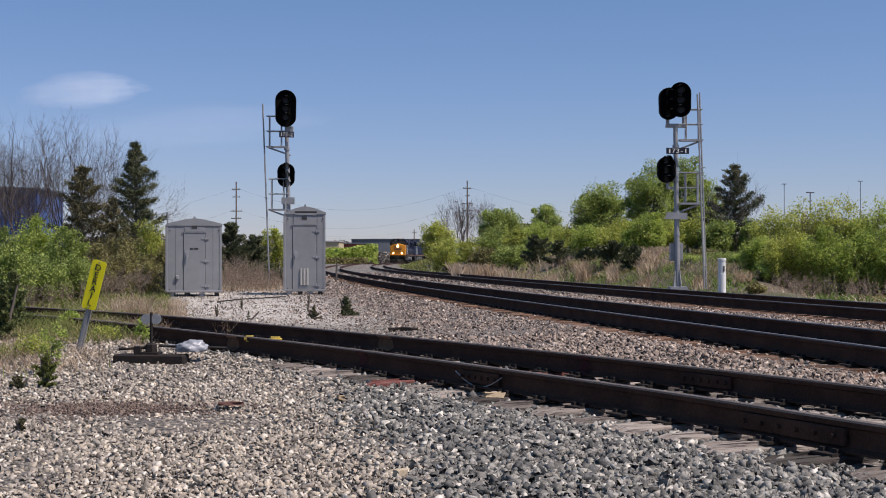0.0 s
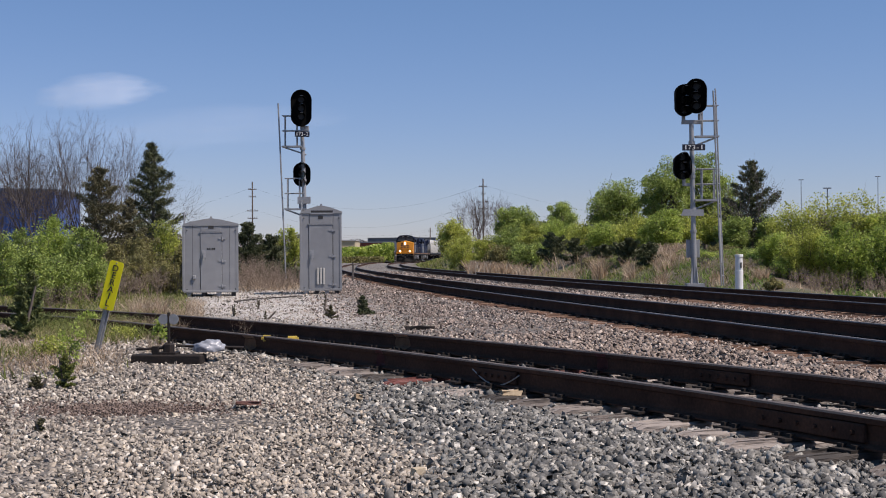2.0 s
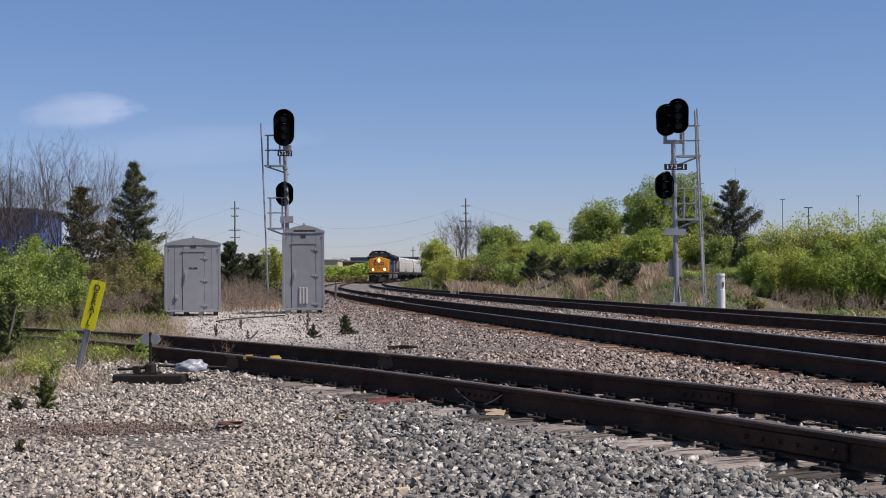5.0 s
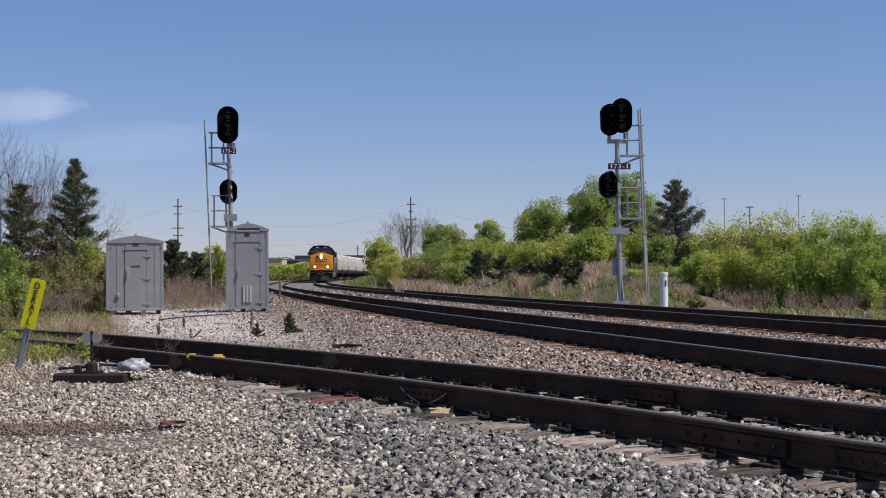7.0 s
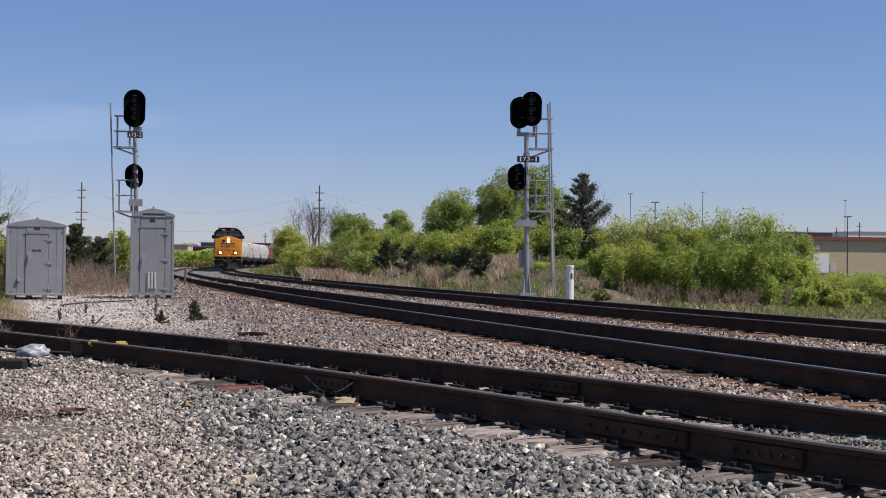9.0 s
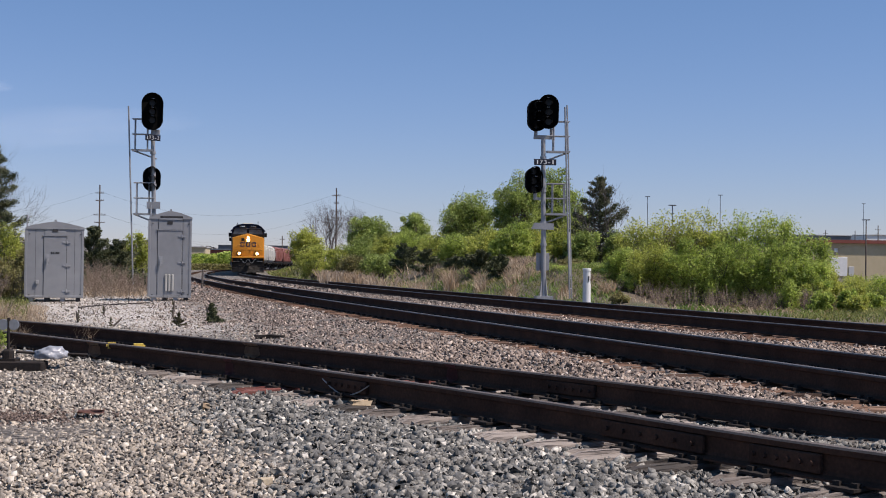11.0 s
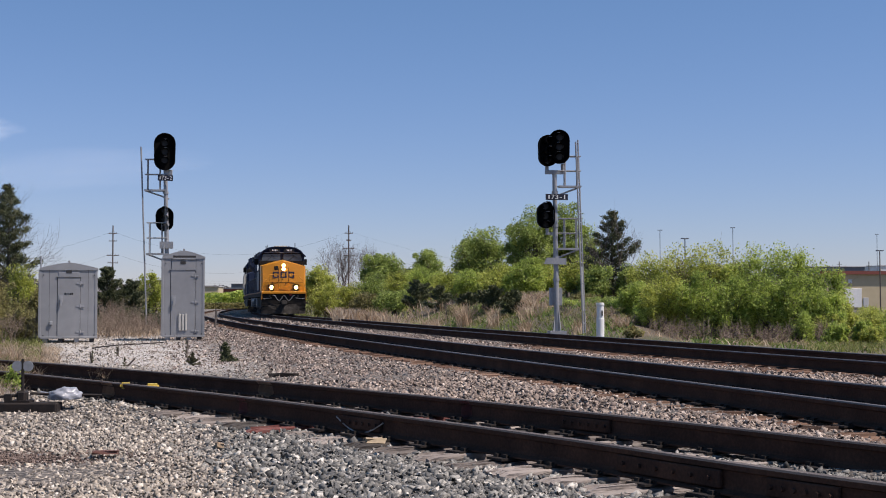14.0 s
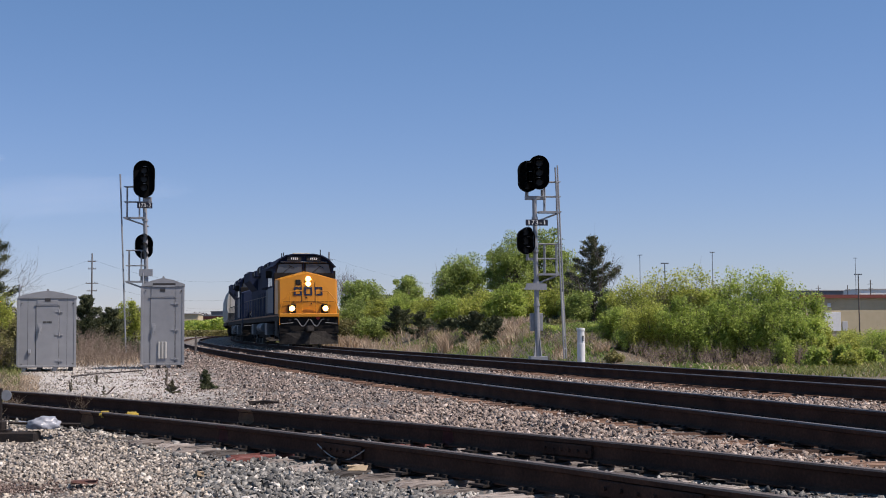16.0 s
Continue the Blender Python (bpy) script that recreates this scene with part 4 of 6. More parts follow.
def switch_stand():
    d = 14.0
    k = d / 2300
    s = thing("switch_stand", pose(at(268, d), d, hz(625, d), 0, 0, -6), "rusty derail switch stand with round white target on a long tie", "switch stand")
    bm = bmesh.new()
    box(bm, -64 * k, -.11, -.16, 64 * k, .11, -.012)
    bevel(bm, .015)
    part("head_tie", bm, M_PLATE, s, "long dark timber tie")
    bm = bmesh.new()
    box(bm, -.05, -.06, -.015, .05, .06, .11)
    bevel(bm, .02)
    box(bm, -.1, -.08, -.015, .1, .08, .012)
    part("gear_box", bm, M_PLATE, s)
    bm = bmesh.new()
    rod(bm, (-.05, -.02, .06), (-.26, -.05, .045), .018, 8, .012)
    rod(bm, (-.26, -.05, .045), (-.34, -.05, .045), .016, 8)
    box(bm, -.17, -.07, -.013, -.1, -.02, .075)
    part("throw_lever", bm, M_PLATE, s, "rusty throw lever")
    bm = bmesh.new()
    rod(bm, (0, 0, .1), (0, 0, 72 * k), .016, 8)
    part("spindle", bm, M_PLATE, s)
    for sx in (-1, 1):
        bm = bmesh.new()
        rod(bm, (sx * .056, -.012, 60 * k), (sx * .056, .0, 60 * k), .056, 20)
        part("target", bm, M_GALV, s, "round pale target disc")
    bm = bmesh.new()
    rod(bm, (.08, 0, .08), (.75, .3, .04), .013, 8)
    part("connecting_rod", bm, M_PLATE, s)


def plastic_bag():
    d = 14.1
    bm = bmesh.new()
    bmesh.ops.create_icosphere(bm, subdivisions=4, radius=1)
    for v in bm.verts:
        n = noise.noise(v.co * 1.9) * .28 + noise.noise(v.co * 5) * .13
        v.co *= 1 + n
        v.co.x *= .17
        v.co.y *= .13
        v.co.z = max(v.co.z * .095, -.03)
    ob = part("plastic_bag", bm, M_BAG)
    ob.matrix_basis = pose(at(341, d), d, hz(622, d) + .03, 0, 0, 20)
    for p in ob.data.polygons:
        p.use_smooth = True
    tagged(ob, "crumpled grey plastic sheet lying by the switch stand", "plastic bag")
    bm = bmesh.new()
    box(bm, -.11, -.03, 0, .11, .03, .035)
    bevel(bm, .008)
    o = part("metal_cover", bm, M_BAG)
    o.matrix_basis = pose(at(312, d), d + .05, hz(617, d), 0, 6, -10)
    tagged(o, "grey metal cover piece lying beside the plastic sheet", "scrap metal")


def derail_block():
    d = 15.3
    x0, x1 = at(443, d), at(485, d)
    c = thing("derail_device", pose(x0, d, .16, 0, 0, 8), "yellow painted derail shoe lying over the siding rail", "derail device")
    bm = bmesh.new()
    box(bm, -.07, -.05, -.02, .06, .06, .05)
    bevel(bm, .02, 2)
    part("shoe", bm, M_DERAIL, c)
    bm = bmesh.new()
    box(bm, .05, -.03, -.03, .22, .05, .0)
    bevel(bm, .01)
    part("link_plate", bm, M_ORANGE, c)
    bm = bmesh.new()
    box(bm, .22, -.08, -.03, .37, .05, .035)
    bevel(bm, .02, 2)
    part("guide", bm, M_DERAIL, c)


derail_sign()
switch_stand()
plastic_bag()
derail_block()


# ---- odd bits on the ground ----
def scrap(name, px, py, d, w, dep, h, mat, turn, label, cat, seed):
    rng = random.Random(seed)
    bm = bmesh.new()
    box(bm, -w / 2, -dep / 2, 0, w / 2, dep / 2, h)
    bmesh.ops.subdivide_edges(bm, edges=bm.edges[:], cuts=1)
    for v in bm.verts:
        v.co += Vector((rng.uniform(-.1, .1) * w, rng.uniform(-.15, .15) * dep, rng.uniform(-.2, .2) * h))
    ob = part(name, bm, mat)
    x = at(px, d)
    ob.matrix_basis = pose(x, d, max(hz(py, d), gz(x, d)) - .01, rng.uniform(-5, 5), rng.uniform(-5, 5), turn)
    tagged(ob, label, cat)


scrap("rusty_plate", 409, 714, 9.9, .17, .11, .02, M_SCRAP, 5, "rusty reddish steel scrap lying on gravel", "scrap metal", 1)
scrap("wood_scrap", 712, 588, 19.5, .4, .1, .06, M_PLATE, 4, "dark piece of broken tie lying on ballast", "wood scrap", 2)
scrap("wood_scrap", 1085, 586, 19.8, .42, .08, .06, M_PLATE, -3, "dark broken wood strip beside the main line", "wood scrap", 3)
scrap("wood_chunk", 873, 700, 10.6, .16, .1, .035, M_STONE_ODD, 15, "pale split chunk of wood by the siding", "wood scrap", 4)
scrap("stone", 603, 706, 10.3, .06, .05, .04, M_STONE_ODD, 20, "pale yellow stone on the grey ballast", "stone", 5)
scrap("stone", 708, 838, 6.8, .06, .05, .03, M_STONE_ODD, 40, "tan sandstone lump on the grey ballast", "stone", 6)
scrap("rail_spike", 1262, 590, 17.6, .03, .03, .12, M_RAIL, 0, "rusty bolt standing on the tie end", "spike", 7)
scrap("stake", 595, 496, 43, .06, .06, .5, M_TIE, 0, "short weathered wooden stake at ballast edge", "stake", 8)


def ground_cable():
    bm = bmesh.new()
    pts = []
    for i in range(25):
        t = i / 24
        d = 29.5 + 4.5 * t + .4 * math.sin(t * 5)
        x = at(385 + 120 * t, d)
        pts.append(Vector((x, d, gz(x, d) + .03 + .006 * math.sin(i * 2.3))))
    for a, b in zip(pts, pts[1:]):
        rod(bm, a, b, .015, 6)
    tagged(part("ground_cable", bm, M_PLATE), "dark cable lying loose across the gravel pad", "cable")


ground_cable()


# ---- plants ----
def leaf_quads(p, size, rng, aspect=.6, up=.35):
    """Diamond leaves at the points p, turned at random, rather flat than upright."""
    n = len(p)
    a = rng.normal(size=(n, 3))
    a /= np.linalg.norm(a, axis=1, keepdims=True)
    nrm = rng.normal(size=(n, 3)) + np.array([0, 0, up * 2])
    b = np.cross(nrm, a)
    b /= np.linalg.norm(b, axis=1, keepdims=True) + 1e-9
    s = (size * rng.uniform(.6, 1.3, n))[:, None] * .5
    v = np.stack([p - a * s, p + b * s * aspect, p + a * s, p - b * s * aspect], 1)
    return v.reshape(-1, 3), np.arange(4 * n).reshape(-1, 4)


def tubes(segs, sides=4):
    """Tapered limbs from segments (ax, ay, az, bx, by, bz, ra, rb)."""
    s = np.asarray(segs, float)
    a, b, ra, rb = s[:, :3], s[:, 3:6], s[:, 6], s[:, 7]
    d = b - a
    d /= np.linalg.norm(d, axis=1, keepdims=True) + 1e-9
    ref = np.where(np.abs(d[:, 2:3]) > .9, [[1, 0, 0]], [[0, 0, 1]])
    u = np.cross(d, ref)
    u /= np.linalg.norm(u, axis=1, keepdims=True) + 1e-9
    w = np.cross(d, u)
    an = np.arange(sides) * 2 * math.pi / sides
    ring = u[:, None] * np.cos(an)[None, :, None] + w[:, None] * np.sin(an)[None, :, None]
    v = np.concatenate([a[:, None] + ring * ra[:, None, None], b[:, None] + ring * rb[:, None, None]], 1)
    k = np.arange(sides)
    q = np.stack([k, (k + 1) % sides, sides + (k + 1) % sides, sides + k], -1)
    f = q[None] + (np.arange(len(s)) * 2 * sides)[:, None, None]
    return v.reshape(-1, 3), f.reshape(-1, 4)


def limb(a, b, ra, rb, rng, n=4, wob=.12):
    a, b = np.asarray(a, float), np.asarray(b, float)
    out, p = [], a
    length = np.linalg.norm(b - a)
    for k in range(n):
        t = (k + 1) / n
        q = a + (b - a) * t + (rng.normal(size=3) * length * wob / n if k < n - 1 else 0)
        out.append((*p, *q, ra + (rb - ra) * k / n, ra + (rb - ra) * t))
        p = q
    return out


def leafy_tree(name, px, half, top, base, d, mat, n, leaf, seed, label, clumps=22, trunk=.12, low=.0, group="", category="tree", deep=1.0, stems=1):
    """A tree or bush at column px of the opening view, half as wide as given, with its top row; d metres off."""
    rng = np.random.default_rng(seed)
    x, k = at(px, d), d / 2300
    zb = gz(x, d) - .05 if base is None else hz(base, d)
    zt, rx = hz(top, d), half * k
    t = thing(name, pose(x, d, zb), label, category, group)
    h = zt - zb
    z0 = h * low
    cz, rz = (h + z0) / 2, (h - z0) / 2
    pts, segs = [], []
    far = category == "tree"
    n, leaf, clumps = int(n * (3.2 if far else 2.1)), leaf * (.47 if far else .62), int(clumps * 2.2)
    loose = int(n * (.26 if far else .16))        # leaves spread through the whole crown, between the clumps
    n -= loose
    rx *= 1.06
    per = rng.dirichlet(np.full(clumps, 6.0)) * n
    roots = [np.array([rng.normal(0, rx * .12), rng.normal(0, rx * .12), 0]) for _ in range(stems)]
    for i in range(clumps):
        v = rng.normal(size=3)
        v /= np.linalg.norm(v)
        rr = rng.uniform(.3, .92)
        c = np.array([v[0] * rx * rr, v[1] * rx * rr * deep, cz + v[2] * rz * rr])
        cr = rx * rng.uniform(.17, .34)
        cr3 = np.array([cr, cr * deep, min(cr * (rng.uniform(.9, 1.7) if stems > 4 else rng.uniform(.65, 1.0)), rz * .6)])
        if i == 0:
            c, cr3 = np.array([rng.normal(0, rx * .2), 0, h - rz * .3]), np.array([rx * .35, rx * .35 * deep, rz * .3])
        m = int(per[i])
        w = rng.normal(size=(m, 3))
        w /= np.linalg.norm(w, axis=1, keepdims=True) + 1e-9
        pts.append(c + w * cr3 * (rng.uniform(.15, 1.0, m) ** .5 * rng.choice([1, 1, 1, 1.15], m))[:, None])
        root = roots[i % stems]
        fork = root + (c - root) * rng.uniform(.25, .5) * np.array([.4, .4, 1])
        segs += limb(fork, c, trunk * .45, trunk * .12, rng)
        if i % 2 == 0 or stems > 1:
            segs += limb(root, fork, trunk, trunk * .45, rng, 3, .06)
        for _ in range(3):
            e = c + rng.normal(size=3) * cr3 * .8
            segs += limb(c, e, trunk * .14, trunk * .05, rng, 2)
    w = rng.normal(size=(loose, 3))
    w /= np.linalg.norm(w, axis=1, keepdims=True)
    w *= (rng.uniform(.2, 1.0, loose) ** .45)[:, None]
    edge = np.array([.84 + .3 * noise.noise((a * 1.7 + seed, b * 1.7, c * 1.7)) + .2 * noise.noise((a * 4 + seed, b * 4, c * 4)) for a, b, c in w])
    pts.append(w * edge[:, None] * [rx, rx * deep, rz] + [0, 0, cz])
    segs += limb(roots[0], np.array([0, 0, cz]), trunk, trunk * .5, rng, 4, .06)
    p = np.concatenate(pts)
    p = p[p[:, 2] > .02]
    v, f = tubes(segs, 3)
    part("trunk", from_arrays("trunk", v, f, M_BARK), None, t, "brown trunk and limbs")
    v, f = leaf_quads(p, leaf, rng, .65, .7)
    part("crown", from_arrays("crown", v, f, mat), None, t)
    return t


def twig_segs(rng, a, direction, length, r, depth, out, spread=.55, up=.12, kids=(3, 5), shrink=(.5, .75)):
    a, u = np.asarray(a, float), np.asarray(direction, float)
    u = u / np.linalg.norm(u)
    p, n = a, (4 if depth > 2 else 3 if depth else 2)
    marks = []
    for k in range(n):
        u = u + rng.normal(size=3) * .1 + np.array([0, 0, up * .3])
        u /= np.linalg.norm(u)
        q = p + u * length / n
        out.append((*p, *q, r * (1 - .17 * k), r * (1 - .17 * (k + 1))))
        marks.append((q, u))
        p = q
    if depth == 0:
        return
    for _ in range(rng.integers(*kids)):
        q, w = marks[rng.integers(1, n)]
        twig_segs(rng, q, w + rng.normal(size=3) * spread + np.array([0, 0, up]), length * rng.uniform(*shrink), r * .5, depth - 1, out, spread, up, kids, shrink)


def bare_tree(name, px, top, base, d, seed, label, depth=4, stems=4, r=.06, spread=.5, mat=None, kids=(3, 6), splay=.35, category="tree"):
    rng = np.random.default_rng(seed)
    x = at(px, d)
    zb = gz(x, d) - .05 if base is None else hz(base, d)
    h = max(.5, hz(top, d) - zb)
    t = thing(name, pose(x, d, zb), label, category)
    segs = []
    for i in range(stems):
        twig_segs(rng, rng.normal(size=3) * [.25, .25, 0], (rng.normal(0, splay), rng.normal(0, splay), 1), h * .5, r, depth, segs, spread, .15, kids)
    s = np.array(segs)
    s[:, [2, 5]] *= h / max(np.percentile(s[:, 5], 99.6), .1)
    s[:, [0, 1, 3, 4]] *= .78
    v, f = tubes(s, 3)
    part("bare_crown", from_arrays("bare_crown", v, f, mat or M_TWIG), None, t)
    return t


def cedar(px, half, top, base, d, seed, label, mat, n=42, dens=1.0, spray=.3, bare=.06, name="cedar_tree"):
    """A red cedar: a rough cone of rising, feathery boughs."""
    rng = np.random.default_rng(seed)
    x, k = at(px, d), d / 2300
    zb = gz(x, d) - .05 if base is None else hz(base, d)
    h, rx = hz(top, d) - zb, half * k
    t = thing(name, pose(x, d, zb), label, "tree")
    segs = limb((0, 0, 0), (rng.normal(0, .1), 0, h * .96), .016 * h + .02, .012, rng, 6, .03)
    pts, dirs = [], []
    for i in range(n):
        f = bare + (1 - bare) * ((i + rng.uniform(0, 1)) / n)
        z = h * f
        ln = rx * ((1 - f) ** .85) * rng.uniform(.6, 1.5) + .05 * rx
        a = i * 2.4 + rng.normal(0, .3)
        rise = rng.uniform(-.05, .4) + f * .7
        tip = np.array([math.cos(a) * ln, math.sin(a) * ln, z + ln * rise])
        tip[2] = min(tip[2], h)
        segs += limb((0, 0, z), tip, .012 * h * (1 - f) + .008, .005, rng, 3, .08)
        m = int((10 + 60 * ln / rx) * dens)
        u = rng.uniform(.12, 1.05, m) ** .8
        c = np.array([0, 0, z]) + (tip - np.array([0, 0, z])) * u[:, None]
        wid = .12 * ln * (1.3 - u) + .045 * rx
        for _ in range(7):
            pts.append(c + rng.normal(size=(m, 3)) * wid[:, None] * [.8, .8, .5])
            dirs.append(np.tile((tip - [0, 0, z]) / np.linalg.norm(tip - [0, 0, z]), (m, 1)))
    m = int(60 * dens)
    pts.append(np.stack([rng.normal(0, .05 * rx, m), rng.normal(0, .05 * rx, m), h * rng.uniform(.85, 1.03, m)], -1))
    dirs.append(np.tile([0, 0, 1.0], (m, 1)))
    p, u = np.concatenate(pts), np.concatenate(dirs)
    u = u + rng.normal(size=p.shape) * .55
    u /= np.linalg.norm(u, axis=1, keepdims=True)
    w = np.cross(u, rng.normal(size=p.shape))
    w /= np.linalg.norm(w, axis=1, keepdims=True)
    s = (spray * .7 * rng.uniform(.5, 1.2, len(p)))[:, None] * .5
    v = np.stack([p - u * s, p + w * s * .28, p + u * s, p - w * s * .28], 1).reshape(-1, 3)
    tv, tf = tubes(segs)
    part("trunk", from_arrays("trunk", tv, tf, M_BARK), None, t)
    part("crown", from_arrays("crown", v, np.arange(len(v)).reshape(-1, 4), mat), None, t)
    return t


def blades(name, x, y, h, mat, label, seed, lean=.3, width=.012, category="grass"):
    """Grass: bent blades, two pieces each, in one mesh."""
    rng = np.random.default_rng(seed)
    n = len(x)
    z = ground_z(x, y) - .01
    b = np.stack([x, y, z], -1)
    a = rng.uniform(0, 2 * math.pi, n)
    side_v = np.stack([np.cos(a), np.sin(a), 0 * a], -1) * (width * rng.uniform(.6, 1.3, n))[:, None] * .5
    hh = h * rng.uniform(.5, 1.15, n)
    ln = np.stack([rng.normal(0, lean, n), rng.normal(0, lean, n), np.ones(n)], -1)
    m = b + ln * (hh * .55)[:, None]
    ln2 = ln + np.stack([ln[:, 0] * .9, ln[:, 1] * .9, -.15 * np.ones(n)], -1)
    tp = m + ln2 * (hh * .45)[:, None]
    v = np.stack([b - side_v, b + side_v, m + side_v * .8, m - side_v * .8, tp + side_v * .25, tp - side_v * .25], 1).reshape(-1, 3)
    q = np.array([[0, 1, 2, 3], [3, 2, 4, 5]])
    f = (q[None] + (np.arange(n) * 6)[:, None, None]).reshape(-1, 4)
    return tagged(new(name, from_arrays(name, v, f, mat)), label, category, kind="stuff")


def area(px0, px1, d0, d1, n, rng):
    d = np.sqrt(rng.uniform(d0 * d0, d1 * d1, n))
    return at(rng.uniform(px0, px1, n), d), d


# right of the lines, far to near
G1 = "trees along the right of way"
leafy_tree("tree", 775, 34, 388, None, 128, M_LEAF_Y, 5200, .34, 11, "pale yellow-green spring tree at the bend", group=G1)
bare_tree("bare_tree", 812, 342, None, 135, 12, "grey leafless tree with fine upright twigs", 4, 8, .06)
bare_tree("bare_tree", 856, 352, None, 150, 13, "thin grey leafless tree behind green crowns", 4, 5, .055)
leafy_tree("tree", 886, 44, 368, None, 118, M_LEAF_D, 6500, .32, 14, "round green tree above the thicket", group=G1, low=.15)
leafy_tree("tree", 966, 33, 358, None, 126, M_LEAF_D, 5000, .33, 15, "small round dark green tree behind the thicket", group=G1, low=.2)
leafy_tree("tree", 1066, 54, 322, None, 92, M_LEAF_D, 8500, .27, 16, "broad green tree in young leaf", group=G1, low=.18, clumps=30)
leafy_tree("tree", 1150, 48, 282, None, 88, M_LEAF_D, 8000, .26, 17, "tall green tree in young leaf behind the signal", group=G1, low=.22, clumps=30)
leafy_tree("tree", 1215, 46, 274, None, 90, M_LEAF_D, 7500, .26, 18, "tall rounded green tree behind the signal mast", group=G1, low=.22, clumps=28)
cedar(1301, 56, 294, None, 62, 19, "dark green cedar with a wispy top on the bank", M_CEDAR, 58, 1.4, .19)
bare_tree("bare_tree", 1300, 288, None, 61, 20, "thin leafless sapling beside the dark cedar", 3, 3, .03)
leafy_tree("tree", 1262, 26, 312, None, 74, M_LEAF, 3200, .2, 23, "slim bright green sapling between cedar and tall tree", group=G1)
G2 = "thicket along the bank"
rng0 = random.Random(4)
row = [(790, 36, 415, 96, M_LEAF_Y), (838, 40, 422, 92, M_LEAF_Y), (880, 40, 408, 90, M_LEAF_D), (925, 42, 395, 86, M_LEAF_Y), (965, 44, 392, 82, M_LEAF), (1010, 42, 398, 78, M_LEAF_Y), (862, 36, 436, 80, M_LEAF_O), (905, 38, 432, 76, M_LEAF_D), (1052, 44, 395, 70, M_LEAF), (1100, 46, 388, 67, M_LEAF_Y), (1142, 44, 374, 64, M_LEAF), (1186, 42, 380, 66, M_LEAF_Y), (1238, 40, 370, 64, M_LEAF_Y), (1270, 36, 388, 60, M_LEAF_D), (1336, 36, 382, 60, M_LEAF_D)]
for i, (px, half, top, d, mat) in enumerate(row):
    leafy_tree("bush", px, half, top, None, d, mat, 4300, .17, 40 + i, {M_LEAF_Y: "yellow-green leafy bush on the grassy bank", M_LEAF: "bright green leafy bush on the grassy bank", M_LEAF_D: "deep green leafy bush on the bank", M_LEAF_O: "olive-brown half-leafed bush on the bank"}[mat], 16, .05, .0, G2, "bush", stems=4)
for i, (px, half, top, d) in enumerate(((948, 30, 418, 74), (990, 26, 428, 68), (1085, 30, 428, 58), (1120, 26, 436, 54), (908, 24, 440, 80), (1040, 24, 440, 64))):
    cedar(px, half, top, None, d, 60 + i, "low dark cedar bush at the foot of the bank", M_CEDAR, 22, .9, .24, 0, "cedar_bush")
for i, (px, top, d, mat) in enumerate(((1010, 448, 62, M_TWIG), (1068, 455, 58, M_TWIG), (1172, 440, 54, M_TWIG), (1215, 452, 48, M_TWIG), (1240, 470, 45, M_BRUSH), (1290, 474, 44, M_BRUSH), (1320, 440, 52, M_TWIG), (1352, 484, 42, M_BRUSH), (1392, 478, 40.5, M_BRUSH), (1412, 490, 39.5, M_BRUSH), (1446, 480, 40, M_BRUSH), (1506, 494, 39, M_BRUSH), (1530, 484, 39.6, M_BRUSH), (1588, 492, 38.4, M_BRUSH), (1618, 486, 38, M_BRUSH), (1672, 470, 40, M_BRUSH), (1690, 486, 38, M_BRUSH), (1712, 480, 39, M_BRUSH))):
    bare_tree("dry_shrub", px, top, None, d, 70 + i, "brown tangled leafless shrub at the edge of the bank", 3, 10, .014, .8, mat, (3, 6), 1.3, "shrub")
for i, (px, half, top, d, mat) in enumerate(((1338, 22, 502, 38.5, M_LEAF_O), (1366, 34, 462, 42, M_LEAF), (1436, 40, 458, 42, M_LEAF_Y), (1490, 44, 452, 41, M_LEAF), (1566, 44, 456, 41, M_LEAF), (1622, 40, 452, 41, M_LEAF_Y), (1655, 26, 476, 38.5, M_LEAF), (1704, 30, 476, 39, M_LEAF_Y), (1190, 30, 446, 52, M_LEAF_D), (1222, 30, 452, 50, M_LEAF), (1250, 30, 440, 52, M_LEAF_O), (1282, 32, 446, 50, M_LEAF_D), (1312, 32, 452, 48, M_LEAF), (1336, 30, 462, 46, M_LEAF_O), (1020, 26, 460, 62, M_LEAF_O), (1062, 26, 462, 60, M_LEAF_D), (1290, 26, 482, 47, M_LEAF_D), (1255, 24, 478, 50, M_LEAF), (1160, 26, 470, 52, M_LEAF_D), (1105, 22, 476, 54, M_LEAF_O))):
    leafy_tree("bush", px, half, top, None, d, mat, 1150, .1, 250 + i, "low green growth pushing through brown brush" if mat is not M_LEAF_O else "low grey-green weed clump", 12, .014, 0, "low growth along the bank", "bush", stems=6)
big = [(1375, 52, 362, 47, M_LEAF_Y), (1432, 52, 346, 46, M_LEAF_Y), (1490, 54, 342, 45.5, M_LEAF_Y), (1548, 52, 346, 45, M_LEAF), (1605, 52, 342, 44.5, M_LEAF), (1648, 48, 350, 44, M_LEAF), (1692, 44, 376, 43.5, M_LEAF), (1395, 46, 402, 42, M_LEAF_Y), (1458, 50, 404, 41.5, M_LEAF), (1522, 50, 402, 41, M_LEAF), (1585, 50, 398, 40.5, M_LEAF), (1640, 46, 408, 40, M_LEAF), (1690, 42, 425, 39.5, M_LEAF), (1722, 30, 440, 41, M_LEAF_Y), (1345, 34, 418, 45, M_LEAF), (1420, 40, 372, 48, M_LEAF_O), (1535, 40, 366, 48, M_LEAF_O)]
